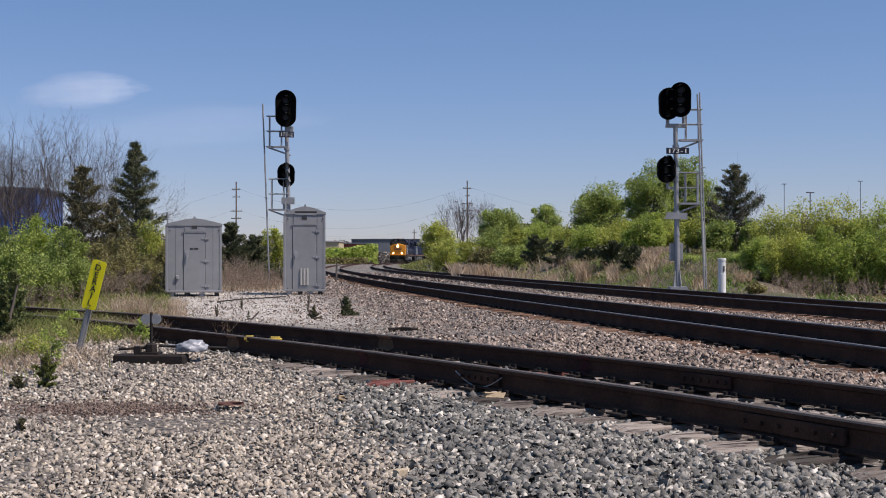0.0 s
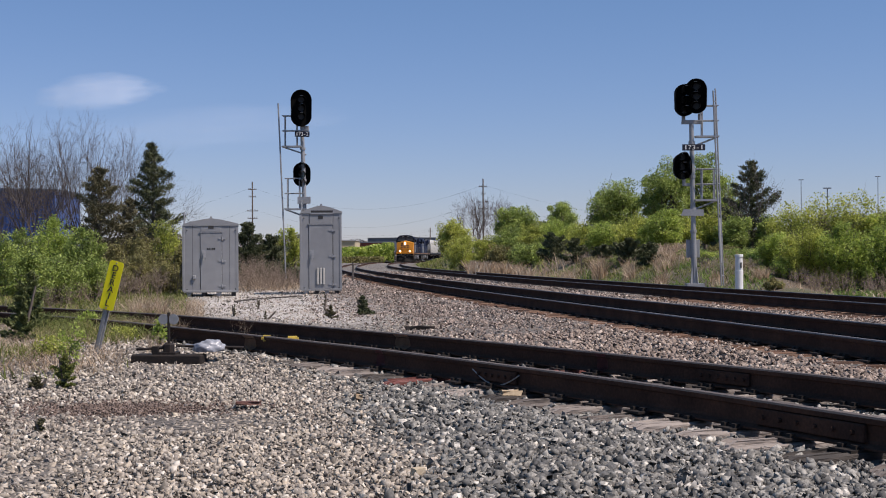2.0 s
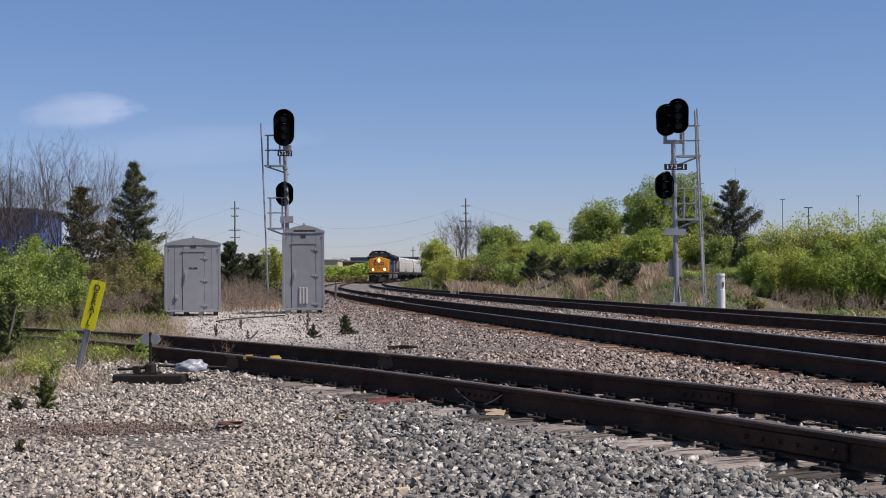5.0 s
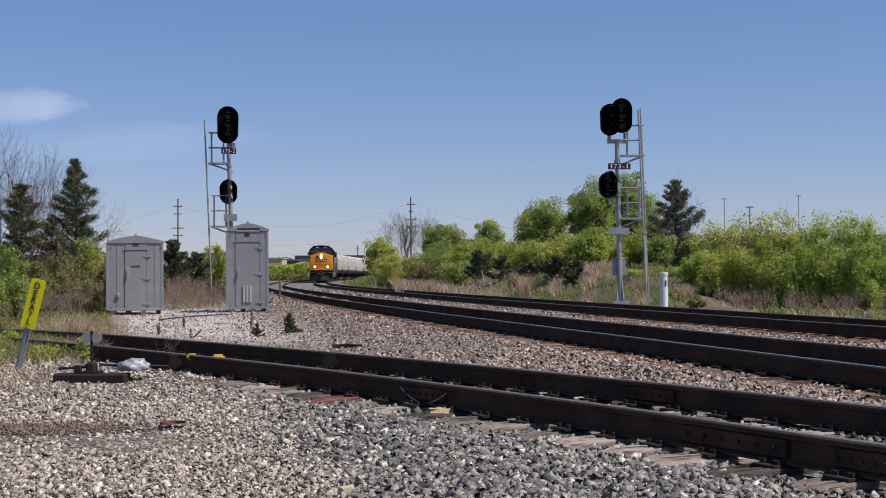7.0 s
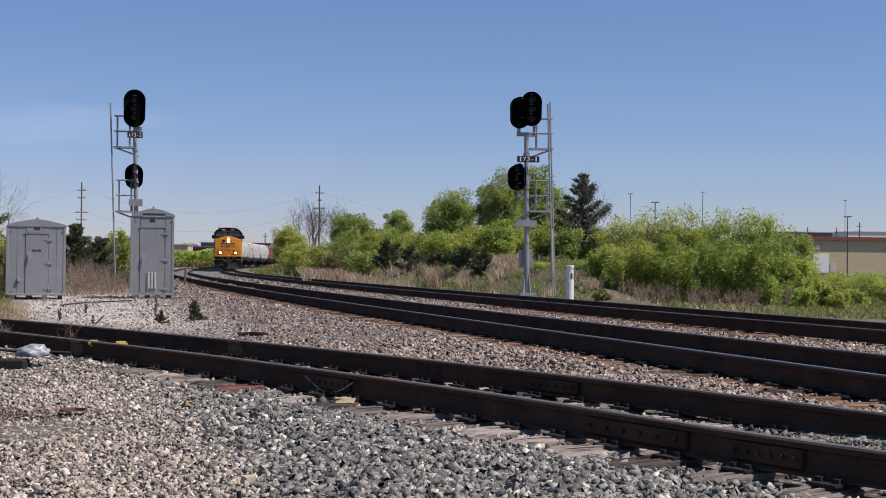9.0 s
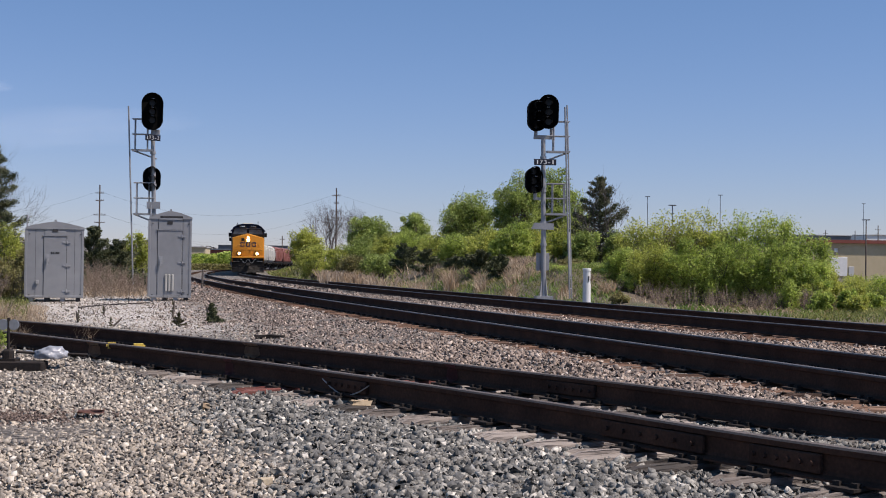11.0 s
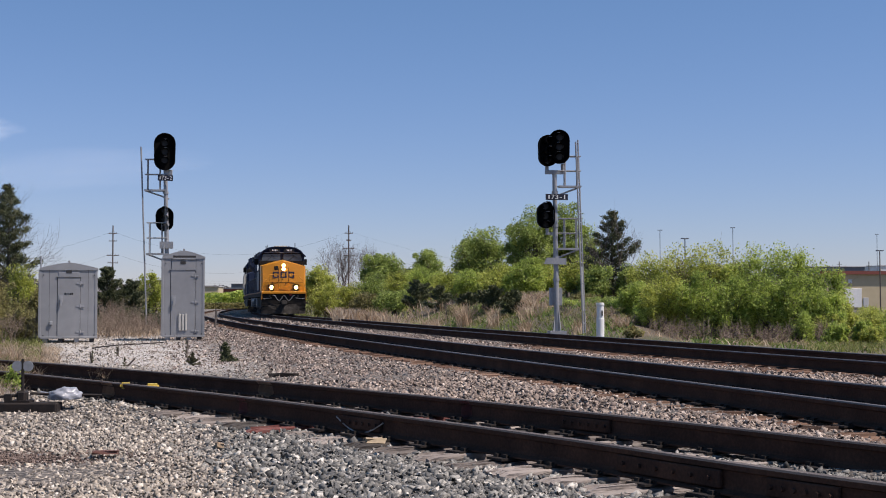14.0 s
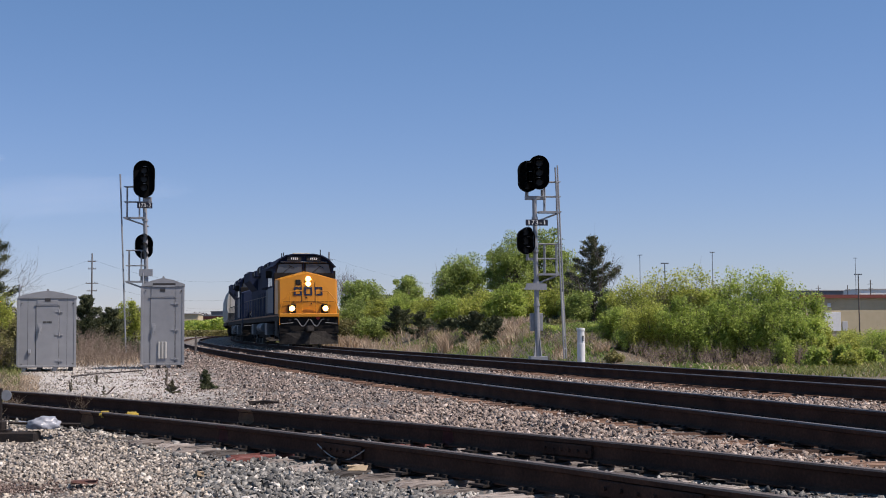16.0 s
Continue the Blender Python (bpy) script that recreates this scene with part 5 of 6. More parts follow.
for i, (px, half, top, d, mat) in enumerate(big):
    leafy_tree("bush", px, half, top, None, d, mat, 4600, .118, 90 + i, "bright spring green leafy bush beside the track" if mat is M_LEAF else "tall yellow-green bush in young leaf", 22, .035, .02, "young thicket beside the far track", "bush", stems=7)
for i, (px, half, top, d, mat) in enumerate(((1745, 32, 474, 46, M_LEAF_Y), (1790, 38, 464, 52, M_LEAF_Y), (1840, 42, 460, 50, M_LEAF), (1765, 20, 492, 38, M_LEAF), (1735, 28, 486, 42, M_LEAF_Y), (1815, 26, 498, 40, M_LEAF), (1880, 36, 474, 44, M_LEAF_Y), (1722, 30, 462, 43, M_LEAF_Y), (1768, 44, 468, 60, M_LEAF_Y), (1822, 44, 470, 64, M_LEAF_Y), (1870, 44, 466, 62, M_LEAF), (1712, 24, 494, 37, M_LEAF), (1782, 24, 500, 37, M_LEAF_Y), (1905, 30, 488, 40, M_LEAF))):
    leafy_tree("bush", px, half, top, None, d, mat, 2200, .1, 110 + i, "low yellow-green bush on open ground", 12, .02, 0, "", "bush", stems=5)

# left of the lines
bare_tree("bare_tree", 45, 222, None, 52, 130, "tall leafless tree with many fine grey twigs", 4, 11, .044, .6, splay=.5)
bare_tree("bare_tree", 118, 208, None, 54, 131, "tall leafless tree with many fine grey twigs", 4, 11, .044, .6, splay=.5)
bare_tree("bare_tree", 178, 248, None, 56, 132, "leafless tree between the two dark cedars", 4, 6, .036, .6, splay=.5)
bare_tree("bare_tree", -20, 262, None, 50, 133, "grey leafless tree before the blue shed", 4, 5, .036, .6, splay=.5)
cedar(240, 64, 254, None, 50, 134, "tall dark cedar with ragged boughs", M_CEDAR, 66, 1.5, .17, .05)
cedar(146, 66, 296, None, 46, 135, "brownish cedar with spreading upturned boughs", M_CEDAR_B, 50, 1.4, .17, .05)
cedar(200, 46, 352, None, 47, 136, "low dark cedar between the tall ones", M_CEDAR_B, 30, 1.5, .17, .0)
G3 = "bushes behind the siding"
for i, (px, half, top, d, mat, lf) in enumerate(((22, 46, 398, 36, M_LEAF_D, .1), (72, 48, 382, 34, M_LEAF, .1), (118, 42, 398, 33, M_LEAF_D, .1), (20, 40, 440, 29, M_LEAF_D, .09), (75, 44, 448, 30, M_LEAF_D, .09), (130, 40, 455, 31, M_LEAF_D, .09), (182, 38, 420, 40, M_LEAF_O, .1), (222, 36, 402, 40, M_LEAF_O, .1), (268, 40, 388, 41, M_LEAF_Y, .1), (290, 30, 430, 40, M_LEAF_O, .1), (215, 40, 448, 36, M_LEAF_O, .09), (262, 34, 456, 37, M_LEAF_O, .09), (170, 36, 465, 34, M_LEAF_O, .09), (-30, 50, 410, 34, M_LEAF_D, .1), (60, 36, 378, 35, M_LEAF, .1))):
    leafy_tree("bush", px, half, top, None, d, mat, 3600, lf, 140 + i, {M_LEAF: "bright green bush in fresh leaf beside the siding", M_LEAF_D: "deep green leafy bush beside the siding", M_LEAF_O: "sparse olive bush with many bare stems", M_LEAF_Y: "yellow-green bush behind the equipment case"}[mat], 18, .03, 0, G3, "bush", stems=6)
for i, (px, top, d) in enumerate(((165, 480, 32), (205, 478, 33), (245, 470, 34), (285, 468, 35.5), (120, 490, 30), (60, 500, 28))):
    bare_tree("dry_shrub", px, top, None, d, 160 + i, "brown leafless brush before the bushes", 3, 9, .012, .6, M_BRUSH, (3, 6), .6, "shrub")
cedar(410, 46, 396, None, 52, 170, "dark spreading cedar behind the equipment cases", M_CEDAR, 40, 1.5, .17, 0)
cedar(448, 46, 418, None, 55, 171, "low dark cedar behind the equipment cases", M_CEDAR, 34, 1.5, .17, 0, "cedar_bush")
leafy_tree("bush", 482, 34, 398, None, 66, M_LEAF_Y, 4200, .15, 172, "yellow-green tree behind the signal mast", 18, .06, 0, "", "bush", stems=3)
leafy_tree("bush", 452, 30, 418, None, 62, M_LEAF_O, 3000, .14, 173, "olive half-leafed bush behind the cases", 14, .05, 0, "", "bush", stems=3)
for i, (px, top, d) in enumerate(((405, 448, 42), (430, 452, 43), (455, 458, 42), (478, 470, 44), (398, 470, 39), (440, 480, 40), (465, 486, 41), (412, 462, 40), (425, 470, 39), (452, 470, 40.5), (470, 478, 43), (490, 480, 44))):
    bare_tree("dry_shrub", px, top, None, d, 180 + i, "grey-brown leafless shrub behind the gravel pad", 3, 9, .013, .55, M_BRUSH, (3, 6), .55, "shrub")

# plants by the siding, close by
cedar(24, 34, 482, None, 19, 200, "scrubby dark green cedar sapling", M_SAPLING, 34, 1.4, .1, 0, "cedar_sapling")
cedar(5, 30, 500, None, 17, 201, "scrubby dark green cedar sapling", M_SAPLING, 28, 1.4, .09, 0, "cedar_sapling")
leafy_tree("weed", 92, 30, 565, None, 12.6, M_LEAF, 420, .04, 202, "thin weedy sapling with small green leaves", 10, .006, .1, "", "weed", stems=4)
cedar(84, 24, 628, None, 11.4, 203, "low bushy green-brown weed on gravel", M_GRASS, 26, .7, .05, 0, "weed")
cedar(30, 18, 668, None, 11.2, 204, "small dark weed clump", M_CEDAR_B, 14, .5, .07, 0, "weed")
cedar(40, 12, 742, None, 8.6, 205, "small dark weed tuft on gravel", M_CEDAR_B, 10, .4, .05, 0, "weed")
leafy_tree("weed", 60, 40, 590, None, 14.5, M_LEAF_Y, 700, .045, 206, "yellow-green weeds beside the siding", 12, .006, 0, "", "weed", stems=5)
leafy_tree("weed", 125, 22, 548, None, 20, M_LEAF, 700, .06, 207, "bright green low bush over the siding", 10, .008, 0, "", "weed", stems=4)
leafy_tree("weed", 252, 16, 560, None, 16.8, M_LEAF, 420, .05, 208, "bright green weed by the switch stand", 9, .006, 0, "", "weed", stems=4)
leafy_tree("weed", 185, 30, 575, None, 17.5, M_LEAF_Y, 500, .05, 209, "sparse yellow-green weeds on the siding", 10, .006, 0, "", "weed", stems=4)
cedar(612, 13, 527, None, 23.6, 210, "small round dark green shrub on gravel", M_CEDAR, 26, 1.0, .09, 0, "shrub")
cedar(556, 9, 543, None, 22.8, 211, "small brownish shrub on gravel", M_CEDAR_B, 16, .8, .07, 0, "shrub")
for i, (px, top, d) in enumerate(((385, 540, 24), (427, 533, 26), (440, 552, 23), (545, 520, 25))):
    cedar(px, 4, top, None, d, 212 + i, "tiny weed growing on the gravel pad", M_CEDAR_B, 10, .5, .05, 0, "weed")
bare_tree("dry_weed", 415, 556, None, 16.5, 220, "dry straw-coloured weed stalk", 2, 3, .003, .5, M_STRAW, (3, 5), .2, "weed")
bare_tree("dry_weed", 548, 512, None, 26, 221, "dry weed stalks on gravel", 2, 4, .003, .5, M_TWIG, (3, 5), .2, "weed")

# grasses
rg = np.random.default_rng(8)
x, y = area(30, 262, 17.5, 23.5, 5200, rg)
ok = np.array([noise.noise((a * .9, b * .9, 31)) for a, b in zip(x, y)]) > -.15
blades("siding_weeds", x[ok], y[ok], .26, M_GRASS, "green and straw-coloured weeds growing over the siding", 31, .45, .011)
x, y = area(150, 300, 20, 24.5, 1500, rg)
blades("siding_dry_grass", x, y, .24, M_STRAW, "dry grass standing between the siding rails", 32, .5, .009)
x, y = area(800, 895, 66, 80, 2300, rg)
blades("tall_dry_grass", x, y, .8, M_STRAW, "tall straw-coloured dry grass beside the line", 1, .22, .05)
x, y = area(1130, 1200, 50, 60, 1500, rg)
blades("tall_dry_grass", x, y, .5, M_STRAW, "clump of tan dry grass on the bank", 2, .3, .035)
for px0, px1, d0, d1, m, hgt in ((895, 915, 62, 66, 260, .7), (960, 985, 58, 62, 300, .6), (1020, 1042, 56, 60, 320, .75), (1075, 1095, 52, 56, 260, .5), (1130, 1150, 46, 49, 200, .4), (1225, 1250, 42, 44, 160, .35), (1300, 1330, 40.5, 42, 200, .35)):
    x, y = area(px0, px1, d0, d1, m, rg)
    blades("grass_tuft", x, y, hgt, M_STRAW, "tuft of tan dry grass on the bank", px0, .32, .03)
x, y = area(880, 1010, 56, 74, 500, rg)
blades("dry_grass", x, y, .6, M_STRAW, "thin dry grass along the foot of the bank", 3, .35, .03)
x, y = area(860, 1720, 33, 66, 46000, rg)
ok = (off_line(A_ARR, x, y) > 9.2) & ((x / y < .24) | (np.array([noise.noise((a * .5, b * .5, 14)) for a, b in zip(x, y)]) > .12))
x, y = x[ok], y[ok]
pg = np.array([noise.noise((a * .33, b * .33, 21)) for a, b in zip(x, y)]) > -.08
blades("bank_grass", x[pg], y[pg], .2, M_VERGE, "fresh green grass in patches on the bank", 4, .5, .035)
blades("bank_grass", x[~pg], y[~pg], .13, M_GRASS, "short dull grass on the bank", 24, .6, .03)
x, y = area(880, 1720, 33, 62, 7000, rg)
ok = (off_line(A_ARR, x, y) > 8.2) & (np.array([noise.noise((a * .35, b * .35, 4)) for a, b in zip(x, y)]) > .1)
blades("bank_dry_grass", x[ok], y[ok], .2, M_STRAW, "matted dry grass on the bank", 5, .7, .025)
x, y = area(1660, 1900, 30, 60, 9000, rg)
ok = off_line(A_ARR, x, y) > 8.6
blades("yard_grass", x[ok], y[ok], .16, M_GRASS, "green grass on open ground beside the line", 6, .5, .03)
x, y = area(165, 330, 22.5, 30, 2400, rg)
blades("dry_grass", x, y, .14, M_STRAW, "pale dry grass round the end of the siding", 7, .6, .012)
x, y = area(200, 262, 23.5, 26, 420, rg)
blades("tall_dry_grass", x, y, .45, M_STRAW, "tall dry grass tuft by the siding", 8, .35, .012)
x, y = area(-40, 190, 12.5, 22, 3800, rg)
ok = np.array([noise.noise((a * .8, b * .8, 6)) for a, b in zip(x, y)]) > -.1
blades("dry_grass", x[ok], y[ok], .16, M_STRAW, "thin dry grass among the gravel", 9, .6, .008)
x, y = area(-60, 200, 12, 24, 6500, rg)
ok = np.array([noise.noise((a * .6, b * .6, 2)) for a, b in zip(x, y)]) > .0
blades("green_weeds", x[ok], y[ok], .17, M_GRASS, "low green weeds among the gravel", 10, .6, .012)
x, y = area(-80, 300, 24, 48, 14000, rg)
blades("field_grass", x, y, .16, M_GRASS, "rough green and brown grass under the bushes", 11, .5, .02)
x, y = area(330, 500, 39, 60, 3000, rg)
blades("field_dry_grass", x, y, .2, M_STRAW, "rough dry grass behind the gravel pad", 12, .5, .02)
x, y = area(225, 262, 14.8, 19.5, 260, rg)
blades("dry_grass", x, y, .2, M_STRAW, "dry stalks growing by the siding", 13, .4, .007)

x, y = area(640, 960, 60, 230, 12000, rg)
ok = (off_line(A_ARR, x, y) > 8.3) & (off_line(A_ARR, x, y) < 18)
blades("verge_grass", x[ok], y[ok], .45, M_GRASS, "green grass on the verge along the bend", 14, .5, .09)

# ---- far woods, buildings, poles ----
def far_woods(px0, px1, d, h, n, leaf, mat, seed, label, thick=40):
    rng = np.random.default_rng(seed)
    px = rng.uniform(px0, px1, n)
    y = d + rng.uniform(0, thick, n)
    x = at(px, y)
    hh = h * (.62 + .5 * np.array([noise.noise((a / (d * .05), 1.3 * seed, .5)) for a in x]) + .2 * np.array([noise.noise((a / (d * .012), 2.3 * seed, .5)) for a in x]))
    z = ground_z(x, y) + np.maximum(hh, .15 * h) * np.sqrt(rng.uniform(0, 1, n))
    v, f = leaf_quads(np.stack([x, y, z], -1), leaf, rng, .8)
    tagged(new("far_woods", from_arrays("far_woods", v, f, mat)), label, "woods", kind="stuff")


far_woods(-500, 560, 190, 6, 16000, .6, M_FARBARE_HAZED, 1, "hazed grey-brown leafless wood line far behind the left bushes")
far_woods(430, 900, 700, 13, 9000, 2.6, M_FARBARE_HAZED, 2, "hazed grey leafless distant wood line beyond the bend", 80)
far_woods(555, 668, 235, 4.3, 9000, .55, M_LEAF, 5, "bright green brush beyond the bend of the line", 34)
far_woods(640, 700, 300, 5.0, 5000, .6, M_FARBARE_HAZED, 6, "hazed grey-brown leafless brush beyond the bend of the line", 40)
far_woods(560, 650, 225, 1.8, 3500, .4, M_LEAF_O, 7, "low olive weeds beside the far bend", 12)
far_woods(860, 1500, 210, 9, 10000, 1.0, M_FARWOOD, 3, "wood line behind the thicket")
far_woods(1450, 2600, 620, 9, 7000, 3.0, M_FARWOOD, 4, "distant wood line beyond the yard")


def simple_building(name, px0, px1, top, base, d, dep, wall, roof, label, doors=(), edge=None, ribs=0, slope=0.0):
    k = d / 2300
    x0, x1, zt = at(px0, d), at(px1, d), hz(top, d)
    zb = min(hz(base, d), gz((x0 + x1) / 2, d)) - .3
    b = thing(name, pose((x0 + x1) / 2, d, zb), label, "building")
    w, h = x1 - x0, zt - zb
    bm = bmesh.new()
    box(bm, -w / 2, 0, 0, w / 2, dep, h)
    wl = part("wall", bm, wall, b)
    bm = bmesh.new()
    prism(bm, [(-w / 2 - .3, 0), (w / 2 + .3, 0), (w / 2 + .3, .25 - slope), (0, .35 + slope * .2), (-w / 2 - .3, .25)], -.4, dep + .4)
    part("roof", bm, roof, b).matrix_basis = pose(0, 0, h)
    if ribs:
        bm = bmesh.new()
        box(bm, -.04, -.06, 0, .04, 0, h - .05)
        me = mesh_of("rib", bm, wall)
        for i in range(ribs):
            r = new("rib", me)
            r.parent = wl
            r.matrix_basis = Matrix.Translation((-w / 2 + w * (i + .5) / ribs, 0, 0))
    if edge:
        bm = bmesh.new()
        box(bm, -w / 2 - .35, -.5, h - .05, w / 2 + .35, -.02, h + .5)
        part("fascia", bm, edge, b, "red roof edge")
    for p0, p1, t0, t1, mat in doors:
        bm = bmesh.new()
        box(bm, at(p0, d) - (x0 + x1) / 2, -.15, hz(t1, d) - zb, at(p1, d) - (x0 + x1) / 2, .02, hz(t0, d) - zb)
        part("door", bevel(bm, .03), mat, b, "pale roll-up door")
    return b


simple_building("blue_shed", -260, 66, 336, 420, 118, 8, M_BLUE_WALL, M_BLUE_ROOF, "blue corrugated metal shed behind bare trees", ribs=40, slope=.1)
simple_building("warehouse", 1689, 2300, 405, 470, 205, 60, M_TAN, M_PALE, "tan warehouse with a red roof edge and pale door", ((1731, 1763, 431, 466, M_WHITE), (1766, 1776, 448, 466, M_PALE), (1738, 1745, 415, 422, M_WHITE)), M_BRICK_RED)
simple_building("far_building", 560, 655, 432, 446, 480, 40, M_BRICK_RED, M_FARGREY, "low reddish building far beyond the bend")
simple_building("far_building", 622, 742, 424, 440, 640, 60, M_FARGREY, M_FARGREY, "long grey industrial building in the distance")
simple_building("far_building", 570, 600, 428, 444, 420, 20, M_TAN, M_PALE, "small tan building in the distance")
simple_building("far_building", 1670, 1770, 392, 440, 520, 60, M_FARGREY, M_PALE, "pale-roofed distant industrial building")
simple_building("far_building", 1800, 1930, 390, 440, 560, 60, M_WHITE, M_PALE, "white distant industrial building")


def utility_pole(px, top, d, arms, label, r=.16, name="utility_pole", mat=None):
    x = at(px, d)
    zb, zt = gz(x, d) - .3, hz(top, d)
    p = thing(name, pose(x, d, zb), label, "utility pole", "utility poles")
    bm = bmesh.new()
    rod(bm, (0, 0, 0), (0, 0, zt - zb), r, 8, r * .7)
    part("pole", bm, mat or M_POLE, p)
    for z, w in arms:
        bm = bmesh.new()
        zz = hz(z, d) - zb
        w = w * .6
        box(bm, -w, -.06, zz - .05, w, .06, zz + .05)
        for u in (-.9, -.45, .45, .9):
            rod(bm, (u * w, 0, zz), (u * w, 0, zz + .2), .03, 6)
        part("crossarm", bm, mat or M_POLE, p, "wooden crossarm with insulators")
    return (x, d, zt)


UA = utility_pole(418, 322, 190, ((336, 1.0), (349, .9), (374, 1.4), (387, 1.2)), "tall wooden utility pole with several crossarms", .13)
UB = utility_pole(827, 320, 190, ((334, 1.0), (347, .6), (361, 1.3), (373, 1.2)), "tall wooden utility pole behind bare trees", .13)
UC = utility_pole(733, 406, 330, ((412, 1.0),), "far wooden utility pole", .16)
UD = utility_pole(1822, 372, 420, ((380, 1.6), (388, 1.4)), "wooden utility pole beyond the warehouse", .22)
UE = utility_pole(1778, 382, 460, ((390, 1.6),), "wooden utility pole beyond the warehouse", .22)
UF = utility_pole(1722, 382, 460, ((388, 1.6),), "wooden utility pole beyond the warehouse", .2)
UG = utility_pole(1023, 368, 170, ((372, .6), (378, .6)), "slim pole with small antennas behind trees", .1)


def wire(a, b, sag, label):
    a, b = Vector(a), Vector(b)
    bm = bmesh.new()
    pts = [a + (b - a) * t + Vector((0, 0, -sag * 4 * t * (1 - t))) for t in [i / 14 for i in range(15)]]
    for p, q in zip(pts, pts[1:]):
        rod(bm, p, q, .007, 4)
    tagged(part("overhead_wire", bm, M_WIRE), label, "overhead wire", "overhead wires")


for (za, zb_) in ((336, 334), (374, 361)):
    wire((UA[0], UA[1], hz(za, 190) + .3), (UB[0], UB[1], hz(zb_, 190) + .3), 3.4, "thin dark power wire hanging between poles")
    wire((UB[0], UB[1], hz(zb_, 190) + .3), (at(1330, 230), 230, hz(zb_ + 46, 230)), 3.0, "thin dark power wire running behind the trees")
    wire((UA[0], UA[1], hz(za, 190) + .3), (at(-60, 190), 190, hz(za + 14, 190)), 3.4, "thin dark power wire running behind the shed")
for z in (410, 414, 420):
    wire((at(560, 300), 300, hz(z + 6, 300)), (UC[0], UC[1], hz(z - 2, 330)), 1.0, "thin dark cable over the far bend")


def light_pole(px, top, d, kind, label):
    x = at(px, d)
    zb, zt = gz(x, d) - .3, hz(top, d)
    p = thing("light_pole", pose(x, d, zb), label, "light pole", "yard lights")
    h = zt - zb
    bm = bmesh.new()
    rod(bm, (0, 0, 0), (0, 0, h), .1 if kind == "flood" else .075, 8, .06)
    part("pole", bm, M_FARGREY if kind != "flood" else M_POLE, p)
    for s in (-1, 1):
        bm = bmesh.new()
        box(bm, s * .1, -.2, h - .06, s * .42, .2, h + .06)
        rod(bm, (0, 0, h), (s * .3, 0, h), .04, 6)
        part("lamp_head", bm, M_FARGREY, p)


light_pole(1388, 326, 240, "mast", "tall grey yard light mast behind the bushes")
light_pole(1523, 321, 240, "mast", "tall grey yard light mast behind the bushes")
light_pole(1434, 341, 150, "mast", "short yard light among the bushes")
light_pole(1799, 362, 150, "flood", "wooden floodlight pole by the warehouse")
light_pole(1794, 332, 320, "mast", "tall grey yard light mast beyond the warehouse")


# ---- a thin cloud, very far off ----
def cloud_bank(px, py, w, h, seed, dens):
    d = 3600
    m, t, b, make, link = nodes_of("thin_cloud")
    tc, n = make("ShaderNodeTexCoord"), make("ShaderNodeTexNoise")
    mp = make("ShaderNodeMapping")
    mp.inputs["Scale"].default_value = (1.6, 1, 3.2)
    mp.inputs["Location"].default_value = (seed, seed * .3, 0)
    link(tc.outputs["Generated"], mp.inputs[0])
    n.inputs["Scale"].default_value, n.inputs["Detail"].default_value = 2.2, 7
    link(mp.outputs[0], n.inputs["Vector"])
    g = make("ShaderNodeTexGradient")
    g.gradient_type = "SPHERICAL"
    mg = make("ShaderNodeMapping")
    mg.inputs["Location"].default_value = (-1, 0, -1)
    mg.inputs["Scale"].default_value = (2, 0, 2)
    link(tc.outputs["Generated"], mg.inputs[0])
    link(mg.outputs[0], g.inputs[0])
    mu = make("ShaderNodeMath")
    mu.operation = "MULTIPLY"
    link(g.outputs["Fac"], mu.inputs[0])
    link(n.outputs[0], mu.inputs[1])
    rp = ramp_of(make, [(0, 0, 0), (dens * .45,) * 3, (dens,) * 3])
    rp.color_ramp.elements[0].position, rp.color_ramp.elements[1].position, rp.color_ramp.elements[2].position = .1, .26, .6
    link(mu.outputs[0], rp.inputs[0])
    link(rp.outputs[0], b.inputs["Alpha"])
    b.inputs["Base Color"].default_value = (.9, .9, .9, 1)
    b.inputs["Emission Color"].default_value = (.86, .9, 1, 1)
    b.inputs["Emission Strength"].default_value = .5
    b.inputs["Roughness"].default_value = 1
    k = d / 2300
    bm = bmesh.new()
    bmesh.ops.create_grid(bm, x_segments=8, y_segments=4, size=1, matrix=pose(0, 0, 0, 90, 0, 0))
    for v in bm.verts:
        v.co = Vector((v.co.x * w * k, 60 * v.co.x * v.co.x, v.co.z * h * k))
    ob = part("cloud", bm, m)
    ob.matrix_basis = pose(at(px, d), d, hz(py, d), 0, -4, 0)
    ob.visible_shadow = False
    tagged(ob, "thin white wisp of cloud in blue sky", "cloud", kind="structure")


cloud_bank(140, 160, 150, 42, 2.0, .33)
cloud_bank(330, 225, 330, 50, 5.0, .1)


# ---- the train ----
WHEEL_R = .53


def wheelset(parent, y):
    bm = bmesh.new()
    for s in (-1, 1):
        rod(bm, (s * .685, 0, 0), (s * .82, 0, 0), WHEEL_R, 22)
        rod(bm, (s * .665, 0, 0), (s * .69, 0, 0), WHEEL_R + .03, 22)
        rod(bm, (s * .82, 0, 0), (s * .9, 0, 0), .18, 10)
        for k in range(4):
            a = k * math.pi / 2
            rod(bm, (s * .8, .32 * math.cos(a), .32 * math.sin(a)), (s * .83, .32 * math.cos(a), .32 * math.sin(a)), .06, 6)
    rod(bm, (-.7, 0, 0), (.7, 0, 0), .1, 8)
    w = part("wheelset", bm, M_LOCO_G, parent, "steel wheels on an axle")
    w.matrix_basis = pose(0, y, WHEEL_R)
    return w


